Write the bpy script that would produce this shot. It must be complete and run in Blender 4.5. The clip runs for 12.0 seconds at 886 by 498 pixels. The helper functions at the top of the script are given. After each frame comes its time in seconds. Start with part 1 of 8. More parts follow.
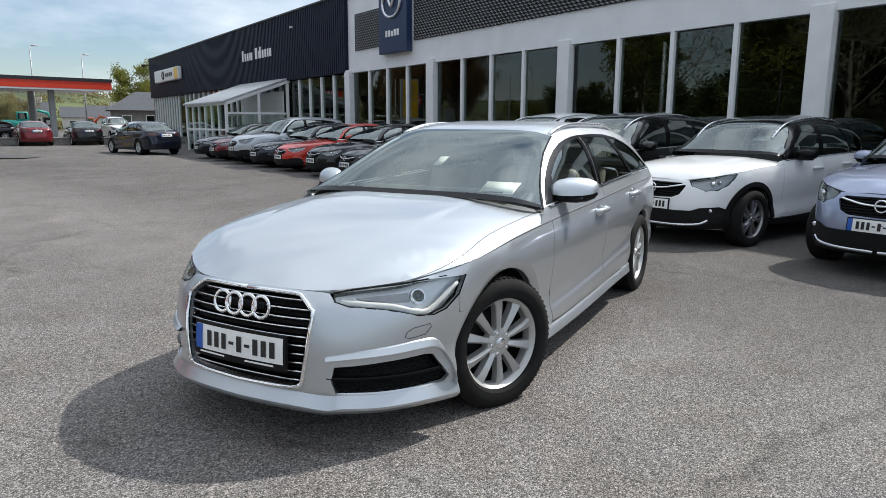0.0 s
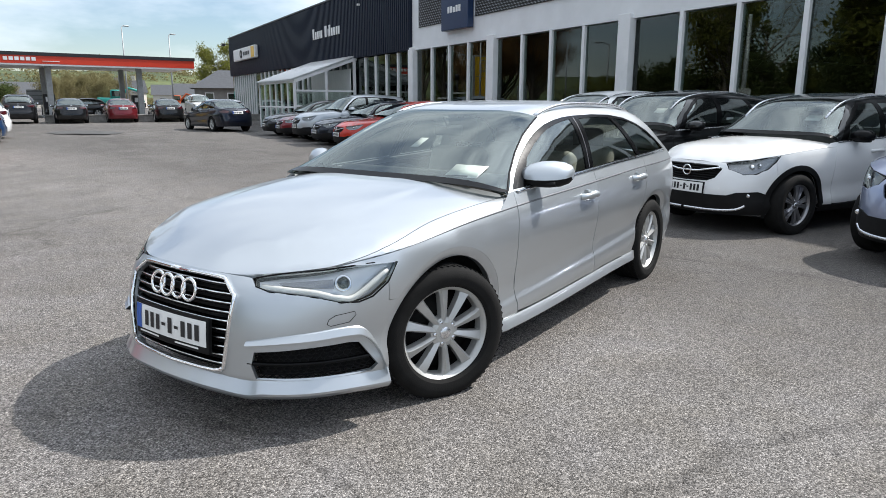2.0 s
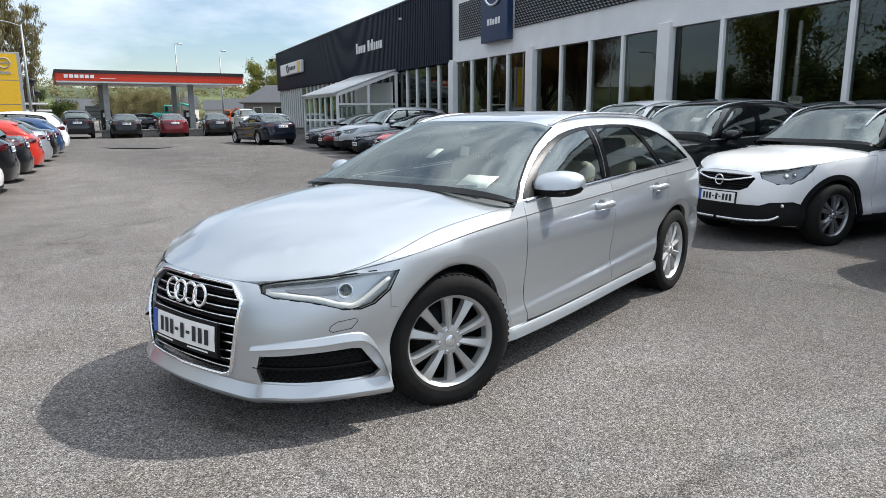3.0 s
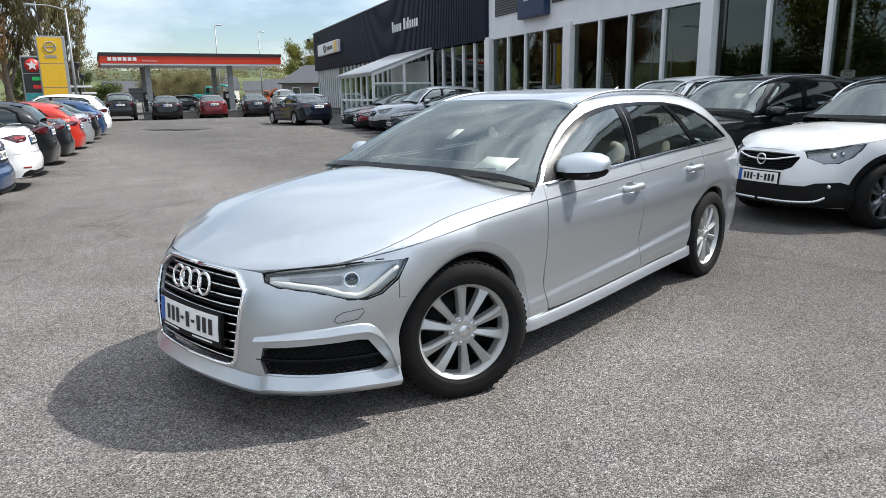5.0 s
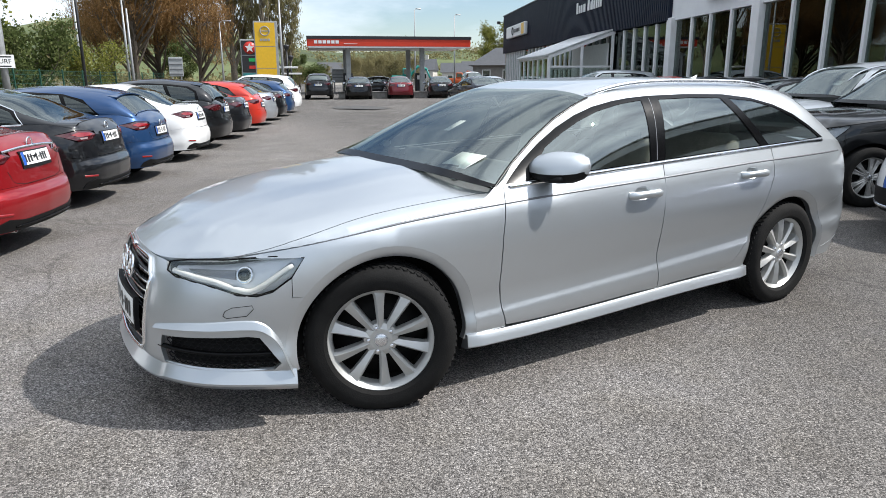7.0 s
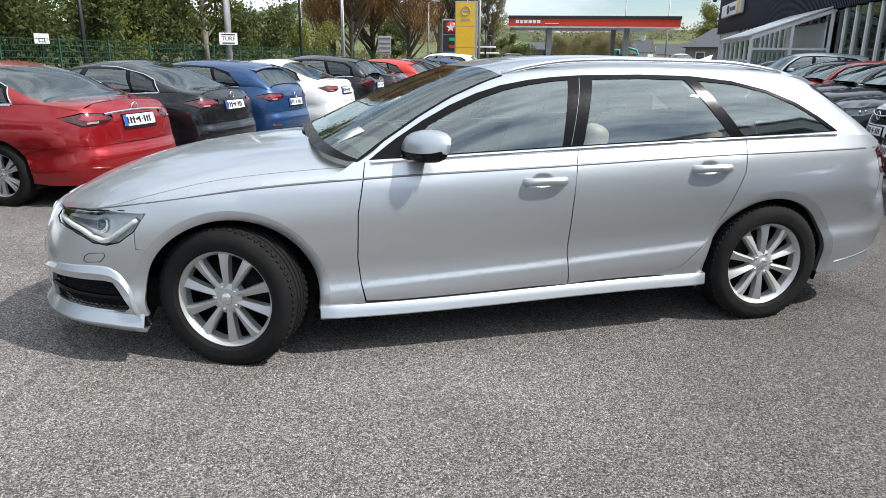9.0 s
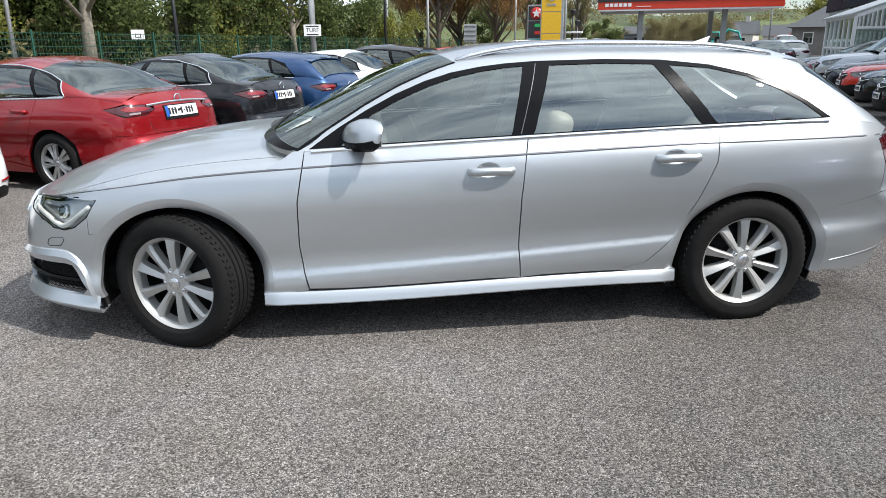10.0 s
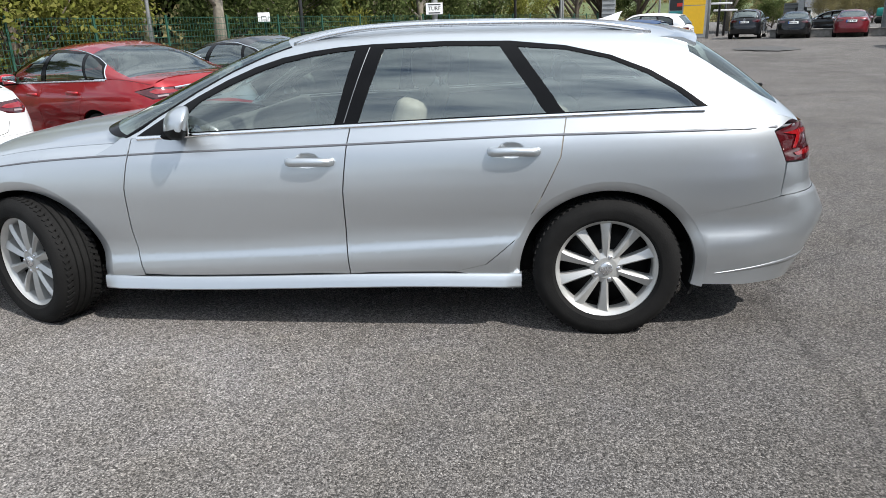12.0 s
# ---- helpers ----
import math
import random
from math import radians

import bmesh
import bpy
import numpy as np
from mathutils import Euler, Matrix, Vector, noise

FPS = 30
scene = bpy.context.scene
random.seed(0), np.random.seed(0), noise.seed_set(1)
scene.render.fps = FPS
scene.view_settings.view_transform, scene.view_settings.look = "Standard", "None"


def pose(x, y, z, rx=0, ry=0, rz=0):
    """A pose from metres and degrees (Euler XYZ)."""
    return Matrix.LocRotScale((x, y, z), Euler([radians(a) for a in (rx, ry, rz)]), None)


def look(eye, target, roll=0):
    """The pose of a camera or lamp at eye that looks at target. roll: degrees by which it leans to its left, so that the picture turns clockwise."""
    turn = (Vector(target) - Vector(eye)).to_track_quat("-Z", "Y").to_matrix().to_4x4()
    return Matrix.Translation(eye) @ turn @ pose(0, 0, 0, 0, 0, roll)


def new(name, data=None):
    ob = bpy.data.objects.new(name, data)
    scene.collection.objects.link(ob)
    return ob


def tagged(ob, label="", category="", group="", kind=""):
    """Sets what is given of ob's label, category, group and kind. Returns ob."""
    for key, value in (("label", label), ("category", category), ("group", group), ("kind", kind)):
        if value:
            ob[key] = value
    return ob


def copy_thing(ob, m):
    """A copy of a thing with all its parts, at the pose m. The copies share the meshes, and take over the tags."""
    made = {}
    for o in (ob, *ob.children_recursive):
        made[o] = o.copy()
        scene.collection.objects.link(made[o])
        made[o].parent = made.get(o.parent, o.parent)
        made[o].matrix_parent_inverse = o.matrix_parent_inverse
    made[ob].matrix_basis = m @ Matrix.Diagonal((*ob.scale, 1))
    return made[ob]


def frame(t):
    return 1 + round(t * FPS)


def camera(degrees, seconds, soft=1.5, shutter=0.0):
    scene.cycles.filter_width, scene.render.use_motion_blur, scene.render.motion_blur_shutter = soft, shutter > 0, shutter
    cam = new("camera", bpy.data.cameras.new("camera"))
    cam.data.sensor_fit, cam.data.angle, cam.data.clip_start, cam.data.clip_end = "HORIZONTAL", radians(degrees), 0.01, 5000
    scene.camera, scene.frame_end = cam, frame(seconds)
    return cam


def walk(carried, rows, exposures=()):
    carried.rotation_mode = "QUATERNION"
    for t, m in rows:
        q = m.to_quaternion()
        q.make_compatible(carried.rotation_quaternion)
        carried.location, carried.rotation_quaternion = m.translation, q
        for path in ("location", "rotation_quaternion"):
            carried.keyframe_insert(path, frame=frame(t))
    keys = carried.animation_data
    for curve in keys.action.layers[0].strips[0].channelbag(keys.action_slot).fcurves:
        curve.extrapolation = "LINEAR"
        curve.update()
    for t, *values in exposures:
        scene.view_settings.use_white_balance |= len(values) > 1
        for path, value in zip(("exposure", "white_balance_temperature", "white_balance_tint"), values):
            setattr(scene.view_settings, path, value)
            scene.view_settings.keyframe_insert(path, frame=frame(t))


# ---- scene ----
cam = camera(66.5, 12.0, soft=0.6)
PATH = [
    (0, (2.192, -4.486, 1.404), (1.248, -2.76, 1.048), 0.3),
    (0.5, (2.405, -4.405, 1.414), (1.349, -2.747, 1.048), 1.8),
    (1, (2.486, -4.283, 1.407), (1.388, -2.651, 1.042), 0.3),
    (1.5, (2.563, -4.141, 1.422), (1.457, -2.529, 1.004), 1.4),
    (2, (2.683, -4.051, 1.427), (1.556, -2.454, 1.006), 0.3),
    (2.5, (2.828, -3.991, 1.425), (1.633, -2.442, 1.011), 0.7),
    (3, (2.869, -3.975, 1.425), (1.633, -2.452, 1.037), -0.3),
    (3.2, (2.867, -3.995, 1.422), (1.635, -2.465, 1.046), 0.0),
    (4.8, (2.793, -3.841, 1.417), (1.546, -2.329, 1.018), 0.0),
    (5, (2.857, -3.774, 1.426), (1.542, -2.334, 0.98), -0.9),
    (5.5, (2.935, -3.606, 1.426), (1.559, -2.233, 0.956), -1.5),
    (6, (3.049, -3.308, 1.431), (1.539, -2.087, 0.953), 1.1),
    (6.5, (3.21, -3.014, 1.419), (1.685, -1.816, 0.927), -2.0),
    (7, (3.41, -2.686, 1.446), (1.754, -1.677, 0.958), -0.2),
    (7.2, (3.463, -2.553, 1.438), (1.788, -1.585, 0.932), -0.7),
    (8.8, (4.035, -1.334, 1.424), (2.173, -0.835, 0.891), -1.2),
    (9, (4.018, -1.192, 1.424), (2.149, -0.731, 0.882), 0.7),
    (9.5, (4.091, -0.836, 1.424), (2.217, -0.448, 0.845), -0.1),
    (10, (4.105, -0.473, 1.424), (2.199, -0.278, 0.849), -0.5),
    (10.5, (4.072, -0.135, 1.424), (2.161, -0.044, 0.840), -0.2),
    (11, (4.014, 0.227, 1.424), (2.116, 0.221, 0.794), -0.9),
    (11.5, (3.978, 0.641, 1.424), (2.075, 0.508, 0.821), 1.0),
    (12, (3.909, 1.058, 1.424), (2.024, 0.830, 0.796), -1.7),
]
walk(cam, [(t, look(eye, target, roll)) for t, eye, target, roll in PATH], [(0.0, 0.16), (0.5, 0.25), (1.0, 0.32), (2.0, 0.37), (12.0, 0.37)])

# ---- world and sun ----
SUN_WAY = Vector((0.46, 0.74, 1.0)).normalized()      # from the ground towards the sun
world = bpy.data.worlds.new("sky")
scene.world = world
world.use_nodes = True
wn = world.node_tree
wn.nodes.clear()
sky = wn.nodes.new("ShaderNodeTexSky")
sky.sky_type, sky.sun_disc = "NISHITA", False
sky.sun_elevation = math.asin(SUN_WAY.z)
sky.sun_rotation = math.atan2(SUN_WAY.x, SUN_WAY.y)
sky.air_density, sky.dust_density, sky.ozone_density = 1.0, 0.5, 2.5
w_bg = wn.nodes.new("ShaderNodeBackground")
w_out = wn.nodes.new("ShaderNodeOutputWorld")
w_tc = wn.nodes.new("ShaderNodeTexCoord")
w_map = wn.nodes.new("ShaderNodeMapping")
w_map.inputs["Scale"].default_value = (1.0, 1.0, 3.2)
w_noise = wn.nodes.new("ShaderNodeTexNoise")
w_noise.inputs["Scale"].default_value, w_noise.inputs["Detail"].default_value = 2.6, 6.0
w_noise.inputs["Roughness"].default_value = 0.58
w_ramp = wn.nodes.new("ShaderNodeValToRGB")
w_ramp.color_ramp.elements[0].position, w_ramp.color_ramp.elements[1].position = 0.40, 0.74
w_mix = wn.nodes.new("ShaderNodeMix")
w_mix.data_type = "RGBA"
# sunlit cloud: brighter the nearer it lies to the sun
w_dot = wn.nodes.new("ShaderNodeVectorMath")
w_dot.operation = "DOT_PRODUCT"
w_dot.inputs[1].default_value = SUN_WAY
w_pow = wn.nodes.new("ShaderNodeMath")
w_pow.operation, w_pow.use_clamp = "POWER", True
w_pow.inputs[1].default_value = 5.0
w_gain = wn.nodes.new("ShaderNodeMath")
w_gain.operation = "MULTIPLY_ADD"
w_gain.inputs[1].default_value, w_gain.inputs[2].default_value = 1.1, 1.0
w_scale = wn.nodes.new("ShaderNodeVectorMath")
w_scale.operation = "SCALE"
w_scale.inputs[0].default_value = (8.2, 8.9, 9.8)
wn.links.new(w_tc.outputs["Generated"], w_dot.inputs[0])
wn.links.new(w_dot.outputs["Value"], w_pow.inputs[0])
wn.links.new(w_pow.outputs[0], w_gain.inputs[0])
wn.links.new(w_gain.outputs[0], w_scale.inputs["Scale"])
wn.links.new(w_scale.outputs[0], w_mix.inputs["B"])
wn.links.new(w_tc.outputs["Generated"], w_map.inputs["Vector"])
wn.links.new(w_map.outputs[0], w_noise.inputs["Vector"])
w_sep = wn.nodes.new("ShaderNodeSeparateXYZ")
w_lift = wn.nodes.new("ShaderNodeMath")          # thin cloud gathers overhead
w_lift.operation, w_lift.inputs[1].default_value = "MULTIPLY_ADD", 0.195
wn.links.new(w_tc.outputs["Generated"], w_sep.inputs[0])
wn.links.new(w_sep.outputs["Z"], w_lift.inputs[0])
wn.links.new(w_noise.outputs["Fac"], w_lift.inputs[2])
wn.links.new(w_lift.outputs[0], w_ramp.inputs["Fac"])
wn.links.new(w_ramp.outputs["Color"], w_mix.inputs["Factor"])
wn.links.new(sky.outputs[0], w_mix.inputs["A"])
wn.links.new(w_mix.outputs["Result"], w_bg.inputs["Color"])
wn.links.new(w_bg.outputs[0], w_out.inputs["Surface"])
w_bg.inputs["Strength"].default_value = 0.11
sun_data = bpy.data.lights.new("sun", "SUN")
sun_data.energy, sun_data.angle, sun_data.color = 4.2, radians(0.9), (1.0, 0.965, 0.92)
sun = new("sun", sun_data)
sun.matrix_world = look(SUN_WAY * 60, (0, 0, 0))
scene.view_settings.exposure = 0.38


# ---- materials ----
def material(name):
    m = bpy.data.materials.new(name)
    m.use_nodes = True
    return m, m.node_tree, m.node_tree.nodes["Principled BSDF"]


def link(nt, a, b):
    nt.links.new(a, b)


def noise_node(nt, scale, detail=4.0, rough=0.55, coord="Object"):
    tc = nt.nodes.new("ShaderNodeTexCoord")
    n = nt.nodes.new("ShaderNodeTexNoise")
    n.inputs["Scale"].default_value, n.inputs["Detail"].default_value, n.inputs["Roughness"].default_value = scale, detail, rough
    link(nt, tc.outputs[coord], n.inputs["Vector"])
    return n


def ramp_node(nt, src, stops):
    r = nt.nodes.new("ShaderNodeValToRGB")
    while len(r.color_ramp.elements) < len(stops):
        r.color_ramp.elements.new(0.5)
    for e, (p, c) in zip(r.color_ramp.elements, stops):
        e.position, e.color = p, (c if len(c) == 4 else (*c, 1)) if not isinstance(c, float) else (c, c, c, 1)
    link(nt, src, r.inputs["Fac"])
    return r


def surface(name, colour, rough=0.5, metal=0.0, vary=0.12, scale=6.0, bump=0.0, bump_scale=80.0, coat=0.0, spec=None, per_object=0.0):
    """A plain real surface with blotches, fine grain and relief."""
    m, nt, b = material(name)
    n = noise_node(nt, scale, 5.0)
    lo = tuple(max(0.0, c * (1 - vary)) for c in colour)
    hi = tuple(min(1.0, c * (1 + vary)) for c in colour)
    r = ramp_node(nt, n.outputs["Fac"], [(0.3, lo), (0.7, hi)])
    out = r.outputs["Color"]
    if per_object:
        oi = nt.nodes.new("ShaderNodeObjectInfo")
        hs = nt.nodes.new("ShaderNodeHueSaturation")
        mr = nt.nodes.new("ShaderNodeMapRange")
        mr.inputs["To Min"].default_value, mr.inputs["To Max"].default_value = 1 - per_object, 1 + per_object
        link(nt, oi.outputs["Random"], mr.inputs["Value"])
        link(nt, mr.outputs[0], hs.inputs["Value"])
        link(nt, out, hs.inputs["Color"])
        out = hs.outputs["Color"]
    link(nt, out, b.inputs["Base Color"])
    n2 = noise_node(nt, scale * 7, 3.0)
    rr = nt.nodes.new("ShaderNodeMapRange")
    rr.inputs["To Min"].default_value, rr.inputs["To Max"].default_value = max(0.02, rough - 0.06), min(1.0, rough + 0.06)
    link(nt, n2.outputs["Fac"], rr.inputs["Value"])
    link(nt, rr.outputs[0], b.inputs["Roughness"])
    b.inputs["Metallic"].default_value = metal
    b.inputs["Coat Weight"].default_value = coat
    b.inputs["Coat Roughness"].default_value = 0.03
    if spec is not None:
        b.inputs["Specular IOR Level"].default_value = spec
    if bump:
        n3 = noise_node(nt, bump_scale, 4.0)
        bp = nt.nodes.new("ShaderNodeBump")
        bp.inputs["Strength"].default_value, bp.inputs["Distance"].default_value = bump, 0.01
        link(nt, n3.outputs["Fac"], bp.inputs["Height"])
        link(nt, bp.outputs[0], b.inputs["Normal"])
    return m


def car_paint(name, colour, metal=0.0, rough=0.35, coat=1.0):
    """Lacquered paint: a flake-grained base under a clear coat, with a film of dust."""
    m, nt, b = material(name)
    dust = noise_node(nt, 2.3, 6.0, 0.6)
    flake = noise_node(nt, 900.0, 1.0)
    r = ramp_node(nt, dust.outputs["Fac"], [(0.35, colour), (0.75, tuple(min(1, c * 0.95 + 0.012) for c in colour))])
    link(nt, r.outputs["Color"], b.inputs["Base Color"])
    b.inputs["Metallic"].default_value, b.inputs["Coat Weight"].default_value = metal, coat
    b.inputs["Specular IOR Level"].default_value = 0.12
    b.inputs["Coat Roughness"].default_value, b.inputs["Coat IOR"].default_value = 0.035, 1.5
    rr = nt.nodes.new("ShaderNodeMapRange")
    rr.inputs["To Min"].default_value, rr.inputs["To Max"].default_value = rough - 0.03, rough + 0.05
    link(nt, flake.outputs["Fac"], rr.inputs["Value"])
    link(nt, rr.outputs[0], b.inputs["Roughness"])
    return m


def glass(name, tint, gloss_rough=0.0, gain=1.0):
    """A pane: tinted see-through with a Fresnel reflection."""
    m = bpy.data.materials.new(name)
    m.use_nodes = True
    nt = m.node_tree
    nt.nodes.clear()
    out = nt.nodes.new("ShaderNodeOutputMaterial")
    tr, gl = nt.nodes.new("ShaderNodeBsdfTransparent"), nt.nodes.new("ShaderNodeBsdfGlossy")
    mx, fr = nt.nodes.new("ShaderNodeMixShader"), nt.nodes.new("ShaderNodeFresnel")
    tr.inputs["Color"].default_value = (*tint, 1)
    gl.inputs["Roughness"].default_value = gloss_rough
    gl.inputs["Color"].default_value = (0.88, 0.96, 0.93, 1)
    fr.inputs["IOR"].default_value = 1.5 + 0.25 * gain
    link(nt, fr.outputs[0], mx.inputs["Fac"])
    link(nt, tr.outputs[0], mx.inputs[1])
    link(nt, gl.outputs[0], mx.inputs[2])
    link(nt, mx.outputs[0], out.inputs["Surface"])
    return m


def asphalt():
    m, nt, b = material("asphalt")
    big = noise_node(nt, 0.12, 5.0, 0.6)
    mid = noise_node(nt, 1.1, 6.0, 0.65)
    tc = nt.nodes.new("ShaderNodeTexCoord")
    chips = nt.nodes.new("ShaderNodeTexVoronoi")
    chips.inputs["Scale"].default_value = 165.0
    link(nt, tc.outputs["Object"], chips.inputs["Vector"])
    grit = noise_node(nt, 125.0, 4.0, 0.75)
    coarse = nt.nodes.new("ShaderNodeTexVoronoi")
    coarse.inputs["Scale"].default_value = 112.0
    link(nt, tc.outputs["Object"], coarse.inputs["Vector"])
    lumps = ramp_node(nt, coarse.outputs["Color"], [(0.15, 0.74), (0.5, 1.02), (0.85, 1.30)])
    clods = noise_node(nt, 24.0, 4.0, 0.7)
    worn = ramp_node(nt, clods.outputs["Fac"], [(0.30, 0.90), (0.5, 1.01), (0.68, 1.10)])
    stone = ramp_node(nt, chips.outputs["Color"], [(0.1, (0.065, 0.060, 0.056)), (0.5, (0.214, 0.199, 0.186)), (0.9, (0.455, 0.424, 0.398))])
    pits = ramp_node(nt, grit.outputs["Fac"], [(0.36, 0.30), (0.58, 1.05)])
    blot = ramp_node(nt, mid.outputs["Fac"], [(0.3, (0.77, 0.76, 0.75)), (0.5, (0.99, 0.985, 0.975)), (0.7, (1.15, 1.155, 1.16))])
    wide = ramp_node(nt, big.outputs["Fac"], [(0.3, 0.82), (0.5, 1.0), (0.7, 1.14)])
    # newer, darker surfacing towards +y, with a ragged joint
    sep = nt.nodes.new("ShaderNodeSeparateXYZ")
    link(nt, tc.outputs["Object"], sep.inputs[0])
    reach = nt.nodes.new("ShaderNodeMath")
    reach.operation, reach.inputs[1].default_value = "MULTIPLY_ADD", 0.22
    link(nt, sep.outputs["X"], reach.inputs[0])
    link(nt, sep.outputs["Y"], reach.inputs[2])
    rag = nt.nodes.new("ShaderNodeMath")
    rag.operation, rag.inputs[1].default_value = "MULTIPLY_ADD", 2.4
    link(nt, mid.outputs["Fac"], rag.inputs[0])
    link(nt, reach.outputs[0], rag.inputs[2])
    span = nt.nodes.new("ShaderNodeMapRange")
    span.inputs["From Min"].default_value, span.inputs["From Max"].default_value = 1.6, 3.6
    link(nt, rag.outputs[0], span.inputs["Value"])
    newer = ramp_node(nt, span.outputs[0], [(0.0, 1.0), (1.0, 0.68)])
    # hairline cracks
    warp = noise_node(nt, 0.8, 4.0)
    crk = nt.nodes.new("ShaderNodeTexVoronoi")
    crk.feature = "DISTANCE_TO_EDGE"
    crk.inputs["Scale"].default_value = 0.23
    wv = nt.nodes.new("ShaderNodeVectorMath")
    wv.operation = "MULTIPLY_ADD"
    wv.inputs[1].default_value = (1.4, 1.4, 0.0)
    link(nt, warp.outputs["Color"], wv.inputs[0])
    link(nt, tc.outputs["Object"], wv.inputs[2])
    link(nt, wv.outputs[0], crk.inputs["Vector"])
    crack = ramp_node(nt, crk.outputs["Distance"], [(0.0, 0.70), (0.006, 1.0)])
    # warm and cool patches, dark pock marks, a few pale chips
    hue = noise_node(nt, 2.3, 5.0, 0.65)
    tone = ramp_node(nt, hue.outputs["Fac"], [(0.32, (1.015, 1.005, 0.975)), (0.5, (1.0, 1.0, 1.0)), (0.68, (0.985, 0.99, 1.015))])
    pock = noise_node(nt, 31.0, 2.0, 0.5)
    holes = ramp_node(nt, pock.outputs["Fac"], [(0.255, 0.45), (0.30, 1.0)])
    fleck = noise_node(nt, 44.0, 1.0, 0.5)
    pale = ramp_node(nt, fleck.outputs["Fac"], [(0.735, 1.0), (0.765, 1.7)])
    col = stone.outputs["Color"]
    for other in (pits, lumps, worn, blot, wide, tone, holes, pale, newer, crack):
        mx = nt.nodes.new("ShaderNodeMix")
        mx.data_type, mx.blend_type = "RGBA", "MULTIPLY"
        mx.inputs["Factor"].default_value = 1.0
        link(nt, col, mx.inputs["A"])
        link(nt, other.outputs["Color"], mx.inputs["B"])
        col = mx.outputs["Result"]
    link(nt, col, b.inputs["Base Color"])
    b.inputs["Roughness"].default_value = 0.86
    b.inputs["Specular IOR Level"].default_value = 0.3
    bp = nt.nodes.new("ShaderNodeBump")
    bp.inputs["Strength"].default_value, bp.inputs["Distance"].default_value = 0.7, 0.012
    add = nt.nodes.new("ShaderNodeMath")
    add.operation = "SUBTRACT"
    link(nt, grit.outputs["Fac"], add.inputs[0])
    link(nt, chips.outputs["Distance"], add.inputs[1])
    link(nt, add.outputs[0], bp.inputs["Height"])
    link(nt, bp.outputs[0], b.inputs["Normal"])
    return m


M = {}
M["asphalt"] = asphalt()
M["silver"] = car_paint("silver_paint", (0.545, 0.577, 0.602), 0.83, 0.38, 0.8)
M["white_paint"] = car_paint("white_paint", (0.78, 0.79, 0.79), 0.0, 0.4)
M["black_paint"] = car_paint("black_paint", (0.003, 0.0033, 0.004), 0.0, 0.3)
M["grey_paint"] = car_paint("grey_paint", (0.006, 0.0066, 0.0085), 0.2, 0.3)
M["blue_paint"] = car_paint("blue_paint", (0.012, 0.05, 0.14), 0.4, 0.35)
M["navy_paint"] = car_paint("navy_paint", (0.003, 0.006, 0.017), 0.3, 0.32)
M["red_paint"] = car_paint("red_paint", (0.30, 0.008, 0.012), 0.45, 0.28)
M["orange_red"] = car_paint("orange_red_paint", (0.5, 0.03, 0.015), 0.15, 0.35)
M["maroon_paint"] = car_paint("maroon_paint", (0.16, 0.01, 0.016), 0.35, 0.32)
M["lavender_paint"] = car_paint("lavender_grey_paint", (0.30, 0.34, 0.46), 0.6, 0.36)
M["pale_silver"] = car_paint("pale_silver_paint", (0.52, 0.55, 0.58), 0.75, 0.36)
M["glass"] = glass("car_glass", (0.66, 0.75, 0.715), 0.0, 4.2)
M["dark_glass"] = glass("privacy_glass", (0.13, 0.15, 0.15), 0.0, 1.6)
M["mid_glass"] = glass("tinted_glass", (0.45, 0.50, 0.49), 0.0, 4.2)
M["shop_glass"] = glass("shop_glass", (0.34, 0.37, 0.35), 0.0, 0.4)
M["clear_glass"] = glass("clear_glass", (0.86, 0.9, 0.88))
M["lamp_glass"] = glass("lamp_lens", (0.93, 0.95, 0.97))
M["rubber"] = surface("tyre_rubber", (0.010, 0.0098, 0.0096), 0.82, vary=0.3, spec=0.2, scale=9, bump=0.2, bump_scale=140)
M["black_trim"] = surface("black_trim", (0.003, 0.003, 0.0034), 0.22, vary=0.2, spec=0.14)
M["black_plastic"] = surface("black_plastic", (0.005, 0.005, 0.0054), 0.6, vary=0.25, spec=0.25, bump=0.15, bump_scale=300)
M["alloy"] = surface("alloy_rim", (0.50, 0.50, 0.485), 0.40, 0.45, vary=0.06, scale=12, coat=0.3)
M["alloy_dark"] = surface("machined_dark_rim", (0.26, 0.26, 0.27), 0.3, 0.7, vary=0.1, coat=0.5)
M["chrome"] = surface("chrome", (0.86, 0.87, 0.88), 0.09, 1.0, vary=0.03)
M["satin"] = surface("satin_aluminium", (0.74, 0.75, 0.77), 0.26, 0.9, vary=0.04)
M["steel"] = surface("dark_steel", (0.05, 0.048, 0.046), 0.5, 0.7, vary=0.3)
# near-black: the shade behind the wheel spokes is put into this colour
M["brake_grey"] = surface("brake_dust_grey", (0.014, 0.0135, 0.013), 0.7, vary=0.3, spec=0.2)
M["lining"] = surface("dark_lining", (0.004, 0.004, 0.004), 0.9, vary=0.3)
M["red_lens"] = surface("red_lens", (0.24, 0.004, 0.006), 0.1, vary=0.15, coat=1.0)
M["dark_lens"] = surface("smoked_lens", (0.055, 0.004, 0.006), 0.08, vary=0.2, coat=1.0)
M["plate_white"] = surface("plate_white", (0.82, 0.82, 0.8), 0.4, vary=0.04)
M["plate_blue"] = surface("plate_blue", (0.02, 0.10, 0.42), 0.4, vary=0.05)
M["ink"] = surface("plate_ink", (0.015, 0.015, 0.017), 0.5, vary=0.1)
M["pale_lens"] = surface("pale_lens", (0.30, 0.24, 0.24), 0.12, vary=0.1, coat=1.0)
M["paper"] = surface("paper", (0.84, 0.85, 0.83), 0.7, vary=0.04)
